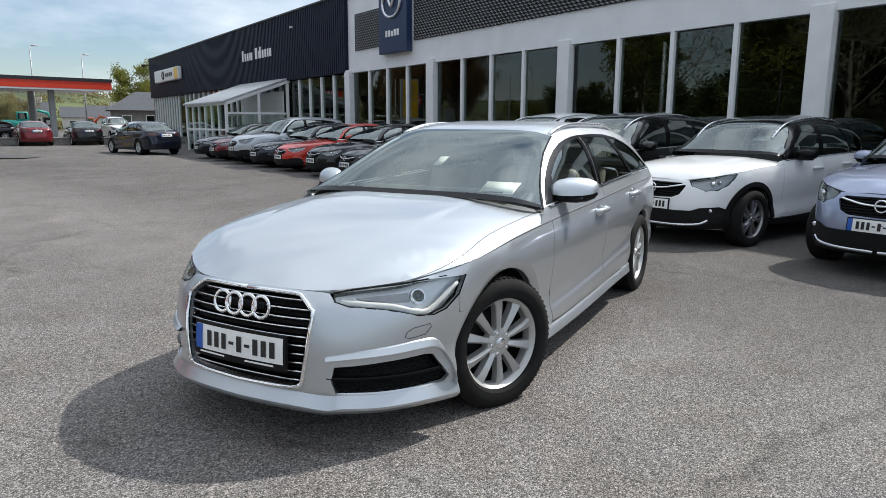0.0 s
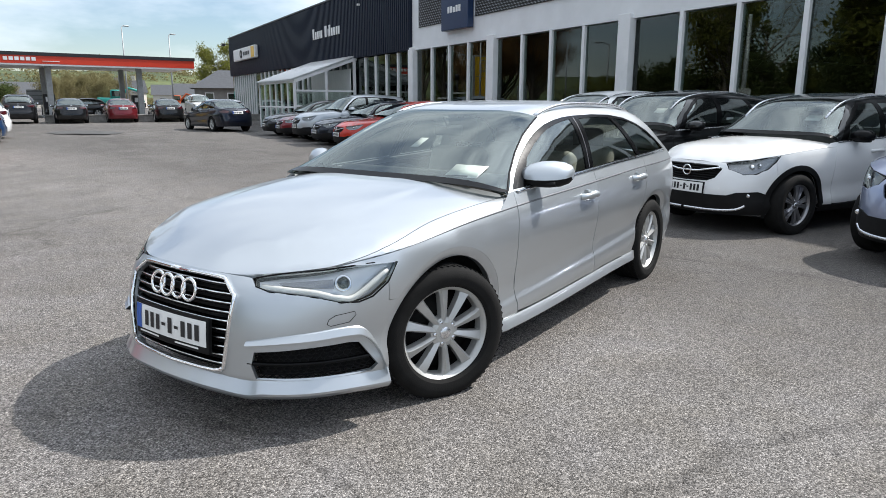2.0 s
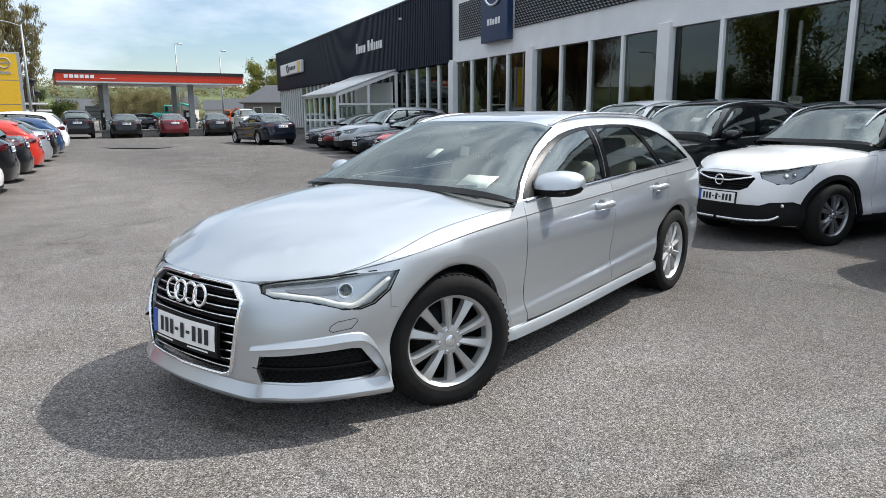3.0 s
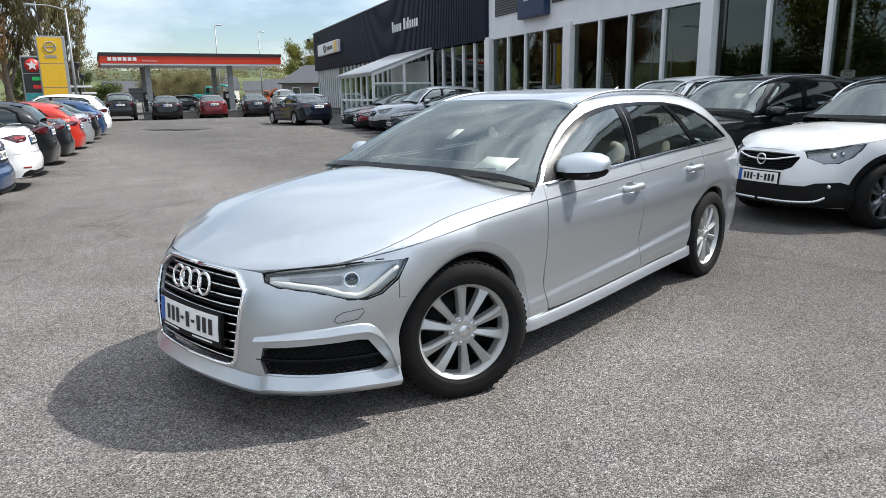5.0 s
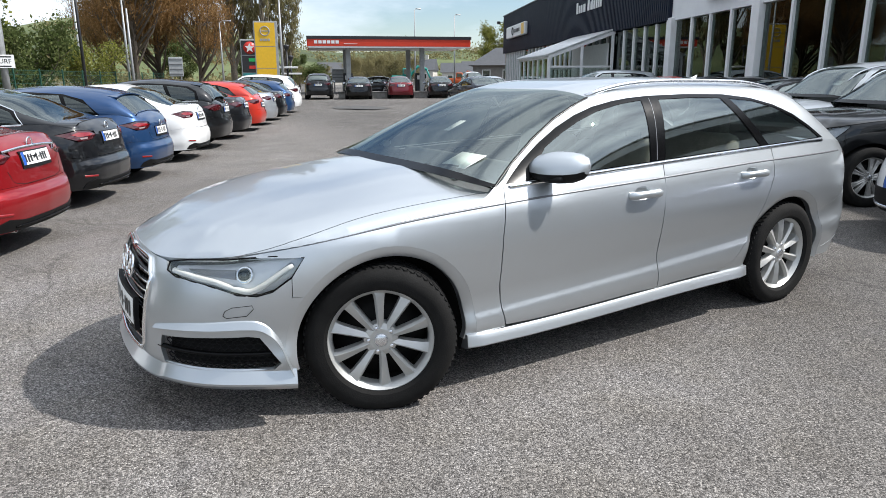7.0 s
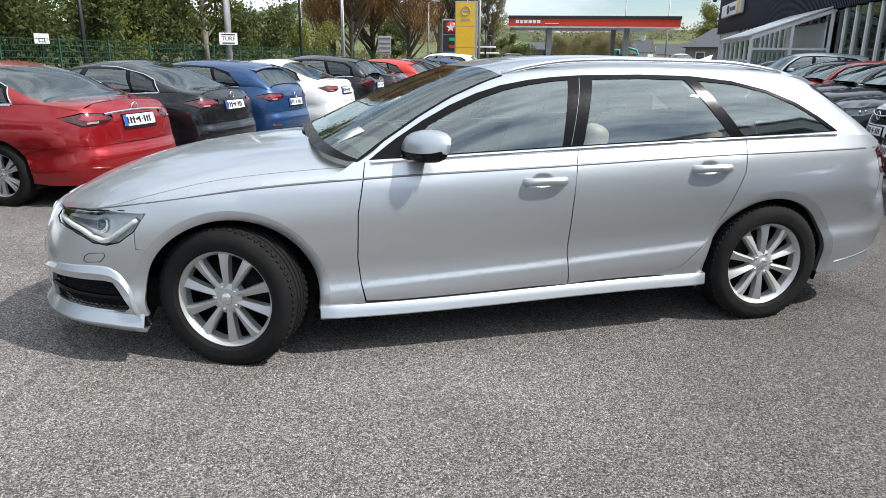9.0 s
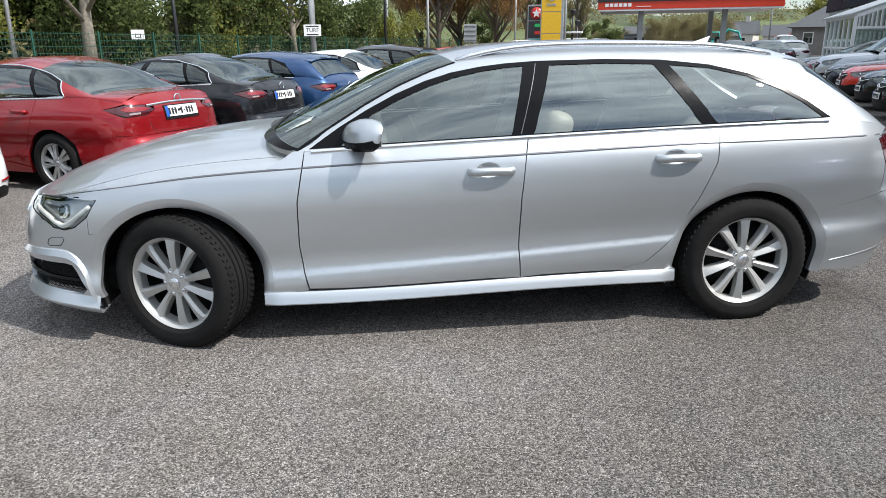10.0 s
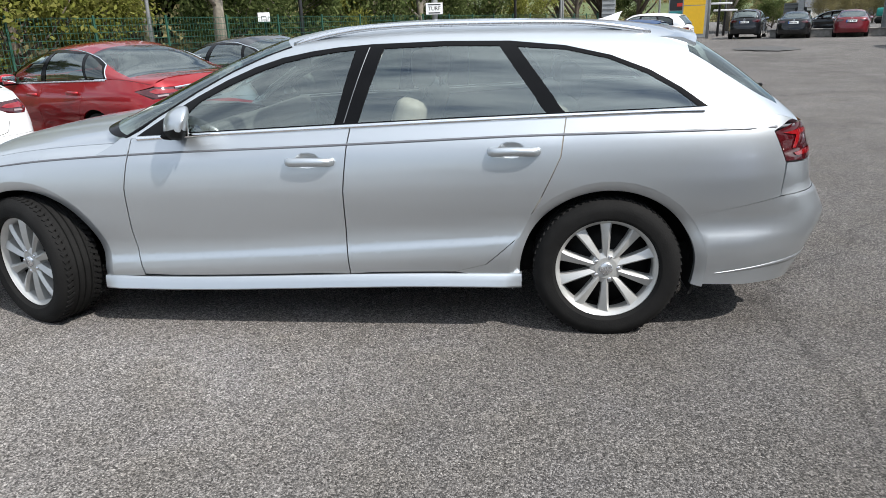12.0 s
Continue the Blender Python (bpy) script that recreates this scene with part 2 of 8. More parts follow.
M["beige"] = surface("beige_leather", (0.42, 0.395, 0.345), 0.5, vary=0.12, scale=14, bump=0.12, bump_scale=220)
M["dash"] = surface("dark_dashboard", (0.10, 0.105, 0.10), 0.6, vary=0.2, scale=14, bump=0.1, bump_scale=300)
# beige leather at half tone: cabin shade on the headrests put into the colour
M["headrest"] = surface("shaded_leather", (0.20, 0.19, 0.17), 0.55, vary=0.12, scale=14)
M["cabin"] = surface("grey_cabin", (0.06, 0.06, 0.062), 0.75, vary=0.2)
M["amber"] = surface("amber_lens", (0.6, 0.2, 0.02), 0.2, vary=0.1)


# ---- small builders ----
def part(name, bm, mat, parent=None, label="", smooth=True):
    """One bmesh as one object, under a thing, under a part, or top-level."""
    me = bpy.data.meshes.new(name)
    bm.to_mesh(me)
    bm.free()
    return mesh_part(name, me, mat, parent, label, smooth)


def mesh_part(name, me, mat, parent=None, label="", smooth=True):
    if mat is not None:
        me.materials.clear()
        me.materials.append(mat)
    if smooth:
        me.shade_smooth()
    ob = new(name, me)
    if parent:
        ob.parent = parent
    if label:
        ob["label"] = label
    return ob


def thing(name, m, label, category, group="", kind=""):
    ob = new(name)
    ob.empty_display_size = 0.2
    ob.matrix_world = m
    return tagged(ob, label, category, group, kind)


def box_bm(sx, sy, sz, at=(0, 0, 0), bevel=0.0, seg=2, bm=None, rot=None):
    """A box with its middle at a place, optionally with rounded edges."""
    tmp = bmesh.new()
    bmesh.ops.create_cube(tmp, size=1.0)
    bmesh.ops.scale(tmp, vec=(sx, sy, sz), verts=tmp.verts)
    if bevel:
        bmesh.ops.bevel(tmp, geom=tmp.edges[:], offset=bevel, segments=seg, affect="EDGES", profile=0.5)
    if rot is not None:
        bmesh.ops.transform(tmp, matrix=rot, verts=tmp.verts)
    bmesh.ops.translate(tmp, vec=at, verts=tmp.verts)
    if bm is None:
        return tmp
    return join_bm(bm, tmp)


def join_bm(bm, tmp):
    me = bpy.data.meshes.new("tmp")
    tmp.to_mesh(me)
    tmp.free()
    bm.from_mesh(me)
    bpy.data.meshes.remove(me)
    return bm


def sharp(ob, angle=35):
    """Smooth shading that keeps hard edges."""
    ob.data.shade_smooth()
    ob.data.set_sharp_from_angle(angle=radians(angle))
    return ob


def lathe(profile, n=48, axis="x"):
    """Turn (radius, along) pairs about an axis."""
    bm = bmesh.new()
    rings = []
    for k in range(n):
        a = 2 * math.pi * k / n
        ring = []
        for r, t in profile:
            p = (t, r * math.cos(a), r * math.sin(a)) if axis == "x" else ((r * math.cos(a), r * math.sin(a), t) if axis == "z" else (r * math.cos(a), t, r * math.sin(a)))
            ring.append(bm.verts.new(p))
        rings.append(ring)
    for k in range(n):
        a, b = rings[k], rings[(k + 1) % n]
        for i in range(len(profile) - 1):
            bm.faces.new((a[i], a[i + 1], b[i + 1], b[i]))
    bmesh.ops.remove_doubles(bm, verts=bm.verts, dist=1e-5)
    bmesh.ops.recalc_face_normals(bm, faces=bm.faces)
    return bm


def tube(points, radius, n=8, bm=None, flat=1.0, taper=None):
    """A round bar along points; flat squashes it upright; taper: radius factors by point."""
    out = bm or bmesh.new()
    pts = [Vector(p) for p in points]
    rings = []
    for i, p in enumerate(pts):
        d = (pts[min(i + 1, len(pts) - 1)] - pts[max(i - 1, 0)]).normalized()
        side = d.cross(Vector((0, 0, 1)))
        side = side.normalized() if side.length > 1e-4 else Vector((1, 0, 0))
        up = side.cross(d).normalized()
        r = radius * (taper[i] if taper else 1.0)
        rings.append([out.verts.new(p + side * r * math.cos(a) + up * r * flat * math.sin(a)) for a in (2 * math.pi * k / n for k in range(n))])
    for a, b in zip(rings, rings[1:]):
        for k in range(n):
            out.faces.new((a[k], a[(k + 1) % n], b[(k + 1) % n], b[k]))
    out.faces.new(rings[0][::-1])
    out.faces.new(rings[-1])
    return out


def bisect_right(xs, x):
    lo, hi = 0, len(xs)
    while lo < hi:
        mid = (lo + hi) // 2
        if x < xs[mid]:
            hi = mid
        else:
            lo = mid + 1
    return lo


def smooth_curve(points):
    """A monotone cubic through (x, y) points, as a function."""
    xs, ys = [p[0] for p in points], [p[1] for p in points]
    n = len(xs)
    h = [xs[i + 1] - xs[i] for i in range(n - 1)]
    dl = [(ys[i + 1] - ys[i]) / h[i] for i in range(n - 1)]
    m = [dl[0]] + [0.0] * (n - 2) + [dl[-1]]
    for i in range(1, n - 1):
        if dl[i - 1] * dl[i] > 0:
            w1, w2 = 2 * h[i] + h[i - 1], h[i] + 2 * h[i - 1]
            m[i] = (w1 + w2) / (w1 / dl[i - 1] + w2 / dl[i])

    def f(x):
        if x <= xs[0]:
            return ys[0] + m[0] * (x - xs[0]) * 0.0
        if x >= xs[-1]:
            return ys[-1]
        i = bisect_right(xs, x) - 1
        t = (x - xs[i]) / h[i]
        a, b = (1 + 2 * t) * (1 - t) ** 2, t * (1 - t) ** 2
        c, d = t * t * (3 - 2 * t), t * t * (t - 1)
        return a * ys[i] + b * h[i] * m[i] + c * ys[i + 1] + d * h[i] * m[i + 1]
    return f


def spline(points, per=8):
    """Catmull-Rom through 2-D or 3-D points, as a list of tuples."""
    p = [Vector(q) for q in points]
    out = []
    for i in range(len(p) - 1):
        a, b, c, d = p[max(i - 1, 0)], p[i], p[i + 1], p[min(i + 2, len(p) - 1)]
        for k in range(per):
            t = k / per
            out.append(tuple(0.5 * ((2 * b) + (c - a) * t + (2 * a - 5 * b + 4 * c - d) * t * t + (3 * b - a - 3 * c + d) * t ** 3)))
    return out + [tuple(p[-1])]


def inside(p, poly):
    x, y = p
    hit = False
    for (x0, y0), (x1, y1) in zip(poly, poly[1:] + poly[:1]):
        if (y0 > y) != (y1 > y) and x < (x1 - x0) * (y - y0) / (y1 - y0) + x0:
            hit = not hit
    return hit


def dense(poly, res):
    out = []
    for (x0, y0), (x1, y1) in zip(poly, poly[1:] + poly[:1]):
        n = max(1, math.ceil(math.hypot(x1 - x0, y1 - y0) / res))
        out += [(x0 + (x1 - x0) * k / n, y0 + (y1 - y0) * k / n) for k in range(n)]
    return out


from mathutils.geometry import delaunay_2d_cdt


def patch(name, outline, f, res, mat, parent, label="", holes=(), thick=0.012, centre=(0, 0, 0.5), extra=()):
    """A panel: the outline and its inside laid on the surface f(a, b), with true normals and a rim turned inwards."""
    loops = [dense(list(o), res) for o in (outline, *holes)]
    loops = [[q for q, r in zip(lp, lp[1:] + lp[:1]) if math.hypot(q[0] - r[0], q[1] - r[1]) > 1e-5] for lp in loops]
    pts, edges = [], []
    for lp in loops:
        o = len(pts)
        pts += lp
        edges += [(o + k, o + (k + 1) % len(lp)) for k in range(len(lp))]
    edge_n = len(pts)
    border = np.array(pts)
    (x0, y0), (x1, y1) = border.min(0), border.max(0)
    for i in range(1, int((x1 - x0) / res) + 1):
        for j in range(1, int((y1 - y0) / res) + 1):
            q = (x0 + i * res, y0 + j * res)
            if np.hypot(*(border - q).T).min() > 0.45 * res and inside(q, loops[0]) and not any(inside(q, h) for h in loops[1:]):
                pts.append(q)
    pts += [q for q in extra if np.hypot(*(border - q).T).min() > 0.01 and inside(q, loops[0]) and not any(inside(q, h) for h in loops[1:])]
    v2, _, tris, _, _, _ = delaunay_2d_cdt([Vector(q) for q in pts], edges, [], 0, 1e-6)
    keep = []
    for t in tris:
        c = (v2[t[0]] + v2[t[1]] + v2[t[2]]) / 3
        if inside(c, loops[0]) and not any(inside(c, h) for h in loops[1:]):
            keep.append(t)
    e = 0.004
    pos, nor = [], []
    mid = Vector(centre)
    for a, b in v2:
        p = Vector(f(a, b))
        n = (Vector(f(a + e, b)) - p).cross(Vector(f(a, b + e)) - p)
        n = n.normalized() if n.length > 1e-12 else Vector((0, 0, 1))
        pos.append(p)
        nor.append(n)
    s = sum((n.dot(p - mid) > 0) - (n.dot(p - mid) < 0) for n, p in zip(nor, pos))
    if s < 0:
        nor = [-n for n in nor]
    faces = []
    for t in keep:
        n = (pos[t[1]] - pos[t[0]]).cross(pos[t[2]] - pos[t[0]])
        faces.append(tuple(t) if n.dot(nor[t[0]]) > 0 else tuple(reversed(t)))
    if thick:
        count = {}
        for t in faces:
            for a, b in zip(t, t[1:] + t[:1]):
                count[(a, b)] = count.get((a, b), 0) + 1
        for (a, b) in [k for k in count if (k[1], k[0]) not in count]:
            o = len(pos)
            pos += [pos[a], pos[b], pos[b] - nor[b] * thick, pos[a] - nor[a] * thick]
            fn = (pos[o + 1] - pos[o]).cross(nor[a]).normalized()
            nor += [fn] * 4
            faces.append((o + 1, o, o + 3, o + 2))
    me = bpy.data.meshes.new(name)
    me.from_pydata([tuple(p) for p in pos], [], faces)
    me.shade_smooth()
    me.normals_split_custom_set_from_vertices([tuple(n) for n in nor])
    return mesh_part(name, me, mat, parent, label, smooth=False)


# ---- cars ----
def sstep(a, b, x):
    t = min(1.0, max(0.0, (x - a) / (b - a)))
    return t * t * (3 - 2 * t)


class Shape:
    """The skin of a car: front towards -y, its left towards +x, ground at z = 0."""

    FRONT = ((0, 0), (0.32, 0.02), (0.535, 0.095), (0.705, 0.225), (0.842, 0.42), (0.925, 0.67), (0.968, 1.07), (0.992, 1.67))
    REAR = ((0.995, -1.25), (0.975, -0.72), (0.915, -0.38), (0.80, -0.16), (0.54, -0.04), (0, 0))

    def __init__(self, sp):
        W, yf, yr = sp["W"], sp["yf"], sp["yr"]
        self.yf, self.p, self.q, self.crease, self.kz = yf, sp["p"], sp["q"], sp["crease"], sp["zk"]
        ctrl = [(x * W, yf + d) for x, d in self.FRONT] + [(W, (yf + yr) / 2 + 0.1)] + [(x * W, yr + d) for x, d in self.REAR]
        c = np.array(spline(ctrl, 10))
        seg = np.r_[0, np.cumsum(np.hypot(*np.diff(c, axis=0).T))]
        self.S = float(seg[-1])
        self.grid = np.linspace(0, self.S, 500)
        self.cx, self.cy = np.interp(self.grid, seg, c[:, 0]), np.interp(self.grid, seg, c[:, 1])
        k = np.ones(9) / 9
        pad = lambda a, s: np.convolve(np.r_[s * a[8:0:-1] + (0 if s > 0 else 0), a, s * a[-2:-10:-1]], k, "same")[8:-8]
        self.cx = pad(self.cx, -1)
        self.cy = pad(self.cy, 1)
        dx, dy = np.gradient(self.cx), np.gradient(self.cy)
        ln = np.hypot(dx, dy)
        self.nx, self.ny = dy / ln, -dx / ln
        self.tor_f, self.belt_f, self.top_f, self.hood_f = (smooth_curve(p) for p in (sp["tor"], sp["belt"], sp["top"], sp["hood"]))
        self.side_f = smooth_curve([(0.10, 0.10), (0.18, 0.050), (0.26, 0.022), (0.34, 0.0065), (0.385, 0.0105), (0.425, 0.0235), (0.47, 0.0265), (0.55, 0.0165), (0.63, 0.006), (0.70, 0.0), (0.77, 0.004), (0.84, 0.015), (0.885, 0.027), (0.90, 0.034), (0.925, 0.046), (1.0, 0.082), (1.1, 0.135)])
        self.flush = sp.get("flush", 9.0)
        self.front_f = smooth_curve(sp["nose"])
        self.rear_f = smooth_curve(sp["tail"])
        tab = []
        for s in np.linspace(0, self.S * 0.6, 160):
            y0 = float(np.interp(s, self.grid, self.cy))
            p = self.P(s, self.tor_f(y0))
            tab.append((p[1], p[0]))
        tab.sort()
        self.he_y, self.he_x = np.array([t[0] for t in tab]), np.array([t[1] for t in tab])
        tab = []
        for s in np.linspace(self.S * 0.15, self.S, 240):
            z = self.belt_f(float(np.interp(s, self.grid, self.cy)))
            p = self.P(s, z)
            tab.append((p[1], p[0], z))
        tab.sort()
        self.be_y, self.be_x, self.be_z = (np.array([q[i] for q in tab]) for i in range(3))

        edge = sp["hood_edge"](self)
        self.fe_x, self.fe_y = np.array([q[0] for q in edge] + [2.0]), np.array([q[1] for q in edge] + [edge[-1][1]])

    def C(self, s):
        i = min(max(s, 0.0), self.S) / self.S * 499
        a = min(int(i), 498)
        t = i - a
        g = lambda arr: arr[a] * (1 - t) + arr[a + 1] * t
        return g(self.cx), g(self.cy), g(self.nx), g(self.ny)

    def P(self, s, z):
        """Lower skin: s runs from the nose's middle round the left flank (negative: the right) to the tail."""
        sg = -1.0 if s < 0 else 1.0
        s = abs(s)
        x, y, nx, ny = self.C(s)
        wf, wr = 1 - sstep(0.45, 1.25, s), 1 - sstep(0.45, 1.15, self.S - s)
        zz = z / self.kz
        mid = zz - 0.5 * (self.tor_f(y) / self.kz - 0.90) * (1 + min(1.0, max(-1.0, (zz - 0.65) / 0.25)))
        mid = mid - (0.008 + 0.056 * max(-1.2, min(1.2, y))) * (1 - sstep(0.10, 0.24, abs(zz - 0.43)))
        i = (1 - wf) * (1 - wr) * self.side_f(mid)
        if wf:
            i += wf * self.front_f(zz)
        if wr:
            i += wr * self.rear_f(zz)
        return sg * (x - nx * i), y - ny * i, z

    def RR(self, r, z):
        """The same skin, from the tail's middle (r > 0: left)."""
        p = self.P(self.S - abs(r), z)
        return (-p[0] if r < 0 else p[0]), p[1], p[2]

    def s(self, y):
        return float(np.interp(y, self.cy, self.grid))

    def sx(self, x):
        """s of a half-width on the nose."""
        return float(np.interp(x, self.cx[:200], self.grid[:200]))

    def U(self, y, th):
        """Upper skin: th 0 at the left belt, pi / 2 on the middle line, pi at the right belt."""
        zb, zt = float(np.interp(y, self.be_y, self.be_z)), self.top_f(y)
        xb = float(np.interp(y, self.be_y, self.be_x)) - 0.010 * (1 - sstep(self.flush, self.flush + 0.2, y))
        c, s = math.cos(th), max(0.0, math.sin(th))
        return math.copysign(abs(c) ** (2 / self.p), c) * xb, y, zb + max(zt - zb, 0.001) * s ** (2 / self.q)

    def th(self, y, z):
        zb, zt = float(np.interp(y, self.be_y, self.be_z)), self.top_f(y)
        return math.asin(min(1.0, max(0.0, (z - zb) / max(zt - zb, 0.001))) ** (self.q / 2))

    def H(self, x, y):
        """Bonnet."""
        xe = float(np.interp(y, self.he_y, self.he_x))
        ze, zc = self.tor_f(y), self.hood_f(y)
        t = min(1.0, abs(x) / xe)
        drop = min(1.0, max(0.0, (y - float(np.interp(abs(x), self.fe_x, self.fe_y))) / 0.20)) ** 0.6
        drop = 1 + (drop - 1) * sstep(0.12, 0.40, abs(x))
        z = ze + (zc - ze) * (1 - t ** 2.5) ** 0.62 * drop
        z += self.crease * sstep(self.yf + 0.3, self.yf + 0.9, y) * (1 - sstep(0.50, 0.60, abs(x) / xe)) * 0.5
        return x, y, z


WHEELS = {}
RIMS = {}


def wheel_meshes(R, width, rim_r, style, spokes):
    key = (round(R, 3), round(width, 3), style)
    if key in WHEELS:
        return WHEELS[key]
    h = width / 2
    n = 64 if style == "ten" else 40
    prof = [(rim_r * 0.99, -h * 0.86), (rim_r + 0.012, -h), (rim_r + 0.045, -h * 1.06), (R - 0.03, -h * 1.02), (R - 0.006, -h * 0.84)]
    for k in range(-2, 3):
        w = h * 0.30 * k
        prof += [(R - 0.002, w - 0.012), (R, w - 0.006), (R - 0.009, w - 0.004), (R - 0.009, w + 0.004), (R, w + 0.006), (R - 0.002, w + 0.012)] if style == "ten" else [(R, w)]
    prof += [(R - 0.006, h * 0.84), (R - 0.03, h * 1.02), (rim_r + 0.045, h * 1.06), (rim_r + 0.012, h), (rim_r * 0.99, h * 0.86)]
    bm = lathe(prof, n)
    blocks = bmesh.new()
    if style == "ten":
        for k in range(n):
            a = 2 * math.pi * (k + 0.5) / n
            for sgn in (-1, 1):
                m = Matrix.Rotation(a, 4, "X") @ Matrix.Translation((sgn * h * 0.64, 0, R - 0.0045)) @ Matrix.Rotation(sgn * 0.5, 4, "Z")
                t = bmesh.new()
                bmesh.ops.create_cube(t, size=1.0)
                bmesh.ops.scale(t, vec=(h * 0.36, 0.018, 0.012), verts=t.verts)
                bmesh.ops.transform(t, matrix=m, verts=t.verts)
                join_bm(blocks, t)
    tread = bpy.data.meshes.new("tread")
    blocks.to_mesh(tread)
    blocks.free()
    tread.materials.append(M["rubber"])
    tyre = bpy.data.meshes.new("tyre")
    bm.to_mesh(tyre)
    bm.free()
    tyre.shade_smooth()
    tyre.set_sharp_from_angle(angle=radians(35))
    tyre.materials.append(M["rubber"])
    face = h * 0.72
    ten = style == "ten"
    if ten:
        bm = lathe([(rim_r * 0.895, face - 0.06), (rim_r * 0.900, face - 0.016), (rim_r * 0.915, face - 0.007), (rim_r * 0.945, face + 0.002), (rim_r * 0.97, face + 0.008), (rim_r * 0.985, face + 0.012), (rim_r * 1.0, face + 0.010), (rim_r * 1.01, face - 0.012), (rim_r * 0.97, face - 0.02)], n)
    else:
        bm = lathe([(rim_r * 0.90, face * 0.6), (rim_r * 0.90, face * 0.75), (rim_r * 0.945, face + 0.004), (rim_r * 0.975, face + 0.012), (rim_r * 1.0, face + 0.010), (rim_r * 1.01, face - 0.012), (rim_r * 0.97, face - 0.02)], n)
    barrel = bpy.data.meshes.new("rim")
    for k in range(spokes):
        a = 2 * math.pi * k / spokes
        t = bmesh.new()
        rows = []
        pair = 0.10 * (1 if k % 2 else -1) if style == "five" else 0.0
        if ten:
            pair = 0.022 * (1 if k % 2 else -1)
        lean = 1 if k % 2 else -1
        shape = ((0.12, 0.0160, -0.002), (0.24, 0.0135, 0.005), (0.40, 0.0148, 0.010), (0.60, 0.0178, 0.012), (0.78, 0.0208, 0.011), (0.87, 0.0235, 0.008), (0.94, 0.033, 0.004)) if ten else \
            ((0.10, 0.027, 0.008), (0.30, 0.0180, 0.013), (0.55, 0.0190, 0.012), (0.80, 0.0255, 0.006), (0.98, 0.036, 0.002))
        for f, wd, dp in shape:
            r = rim_r * f
            wd *= rim_r / 0.22 * (10 / spokes) ** 0.5
            x = face - 0.012 + dp
            if ten:
                e = lean * wd * (0.15 + 0.5 * f)
                rows.append([t.verts.new(q) for q in ((x - 0.05, -wd, r), (x - 0.011, -wd, r), (x - 0.002, (e - wd) * 0.5, r), (x + 0.004, e, r), (x - 0.002, (e + wd) * 0.5, r), (x - 0.011, wd, r), (x - 0.05, wd, r))])
            else:
                rows.append([t.verts.new(q) for q in ((x - 0.035, -wd, r), (x - 0.006, -wd * 0.98, r), (x, -wd * 0.55, r), (x - 0.010 if 0.2 < f < 0.9 else x, 0, r), (x, wd * 0.55, r), (x - 0.006, wd * 0.98, r), (x - 0.035, wd, r))])
        for p, q in zip(rows, rows[1:]):
            for i in range(6):
                t.faces.new((p[i], p[i + 1], q[i + 1], q[i]))
        bmesh.ops.transform(t, matrix=Matrix.Rotation(a + pair, 4, "X"), verts=t.verts)
        join_bm(bm, t)
    join_bm(bm, lathe([(0.0, face - 0.004), (0.050, face - 0.004), (0.075, face - 0.014), (0.082, face - 0.05)], 28))
    bmesh.ops.recalc_face_normals(bm, faces=bm.faces)
    bm.to_mesh(barrel)
    bm.free()
    barrel.shade_smooth()
    barrel.set_sharp_from_angle(angle=radians(20 if ten else 40))
    # barrel kept apart from the rim, coloured dark for the shade between spokes
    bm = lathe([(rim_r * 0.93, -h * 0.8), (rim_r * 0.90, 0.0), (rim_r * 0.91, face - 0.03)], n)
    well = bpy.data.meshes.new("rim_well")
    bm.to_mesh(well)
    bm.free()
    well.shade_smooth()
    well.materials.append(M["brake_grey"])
    bm = lathe([(0.0, face + 0.006), (0.024, face + 0.006), (0.030, face + 0.001), (0.031, face - 0.01)], 24)
    cap = bpy.data.meshes.new("hub_cap")
    bm.to_mesh(cap)
    bm.free()
    cap.shade_smooth()
    bm = lathe([(0.0, -0.008), (0.05, -0.008), (rim_r * 0.62, -0.006), (rim_r * 0.63, -0.022), (rim_r * 0.89, -0.03), (rim_r * 0.89, -0.034), (0.05, -0.036)], 36)
    disc = bpy.data.meshes.new("brake_disc")
    bm.to_mesh(disc)
    bm.free()
    disc.shade_smooth()
    nut_bm = lathe([(0.0, face - 0.001), (0.008, face - 0.001), (0.0105, face - 0.006), (0.0105, face - 0.02)], 8)
    nut = bpy.data.meshes.new("wheel_bolt")
    nut_bm.to_mesh(nut)
    nut_bm.free()
    WHEELS[key] = (tyre, barrel, cap, disc, nut, tread, well)
    return WHEELS[key]


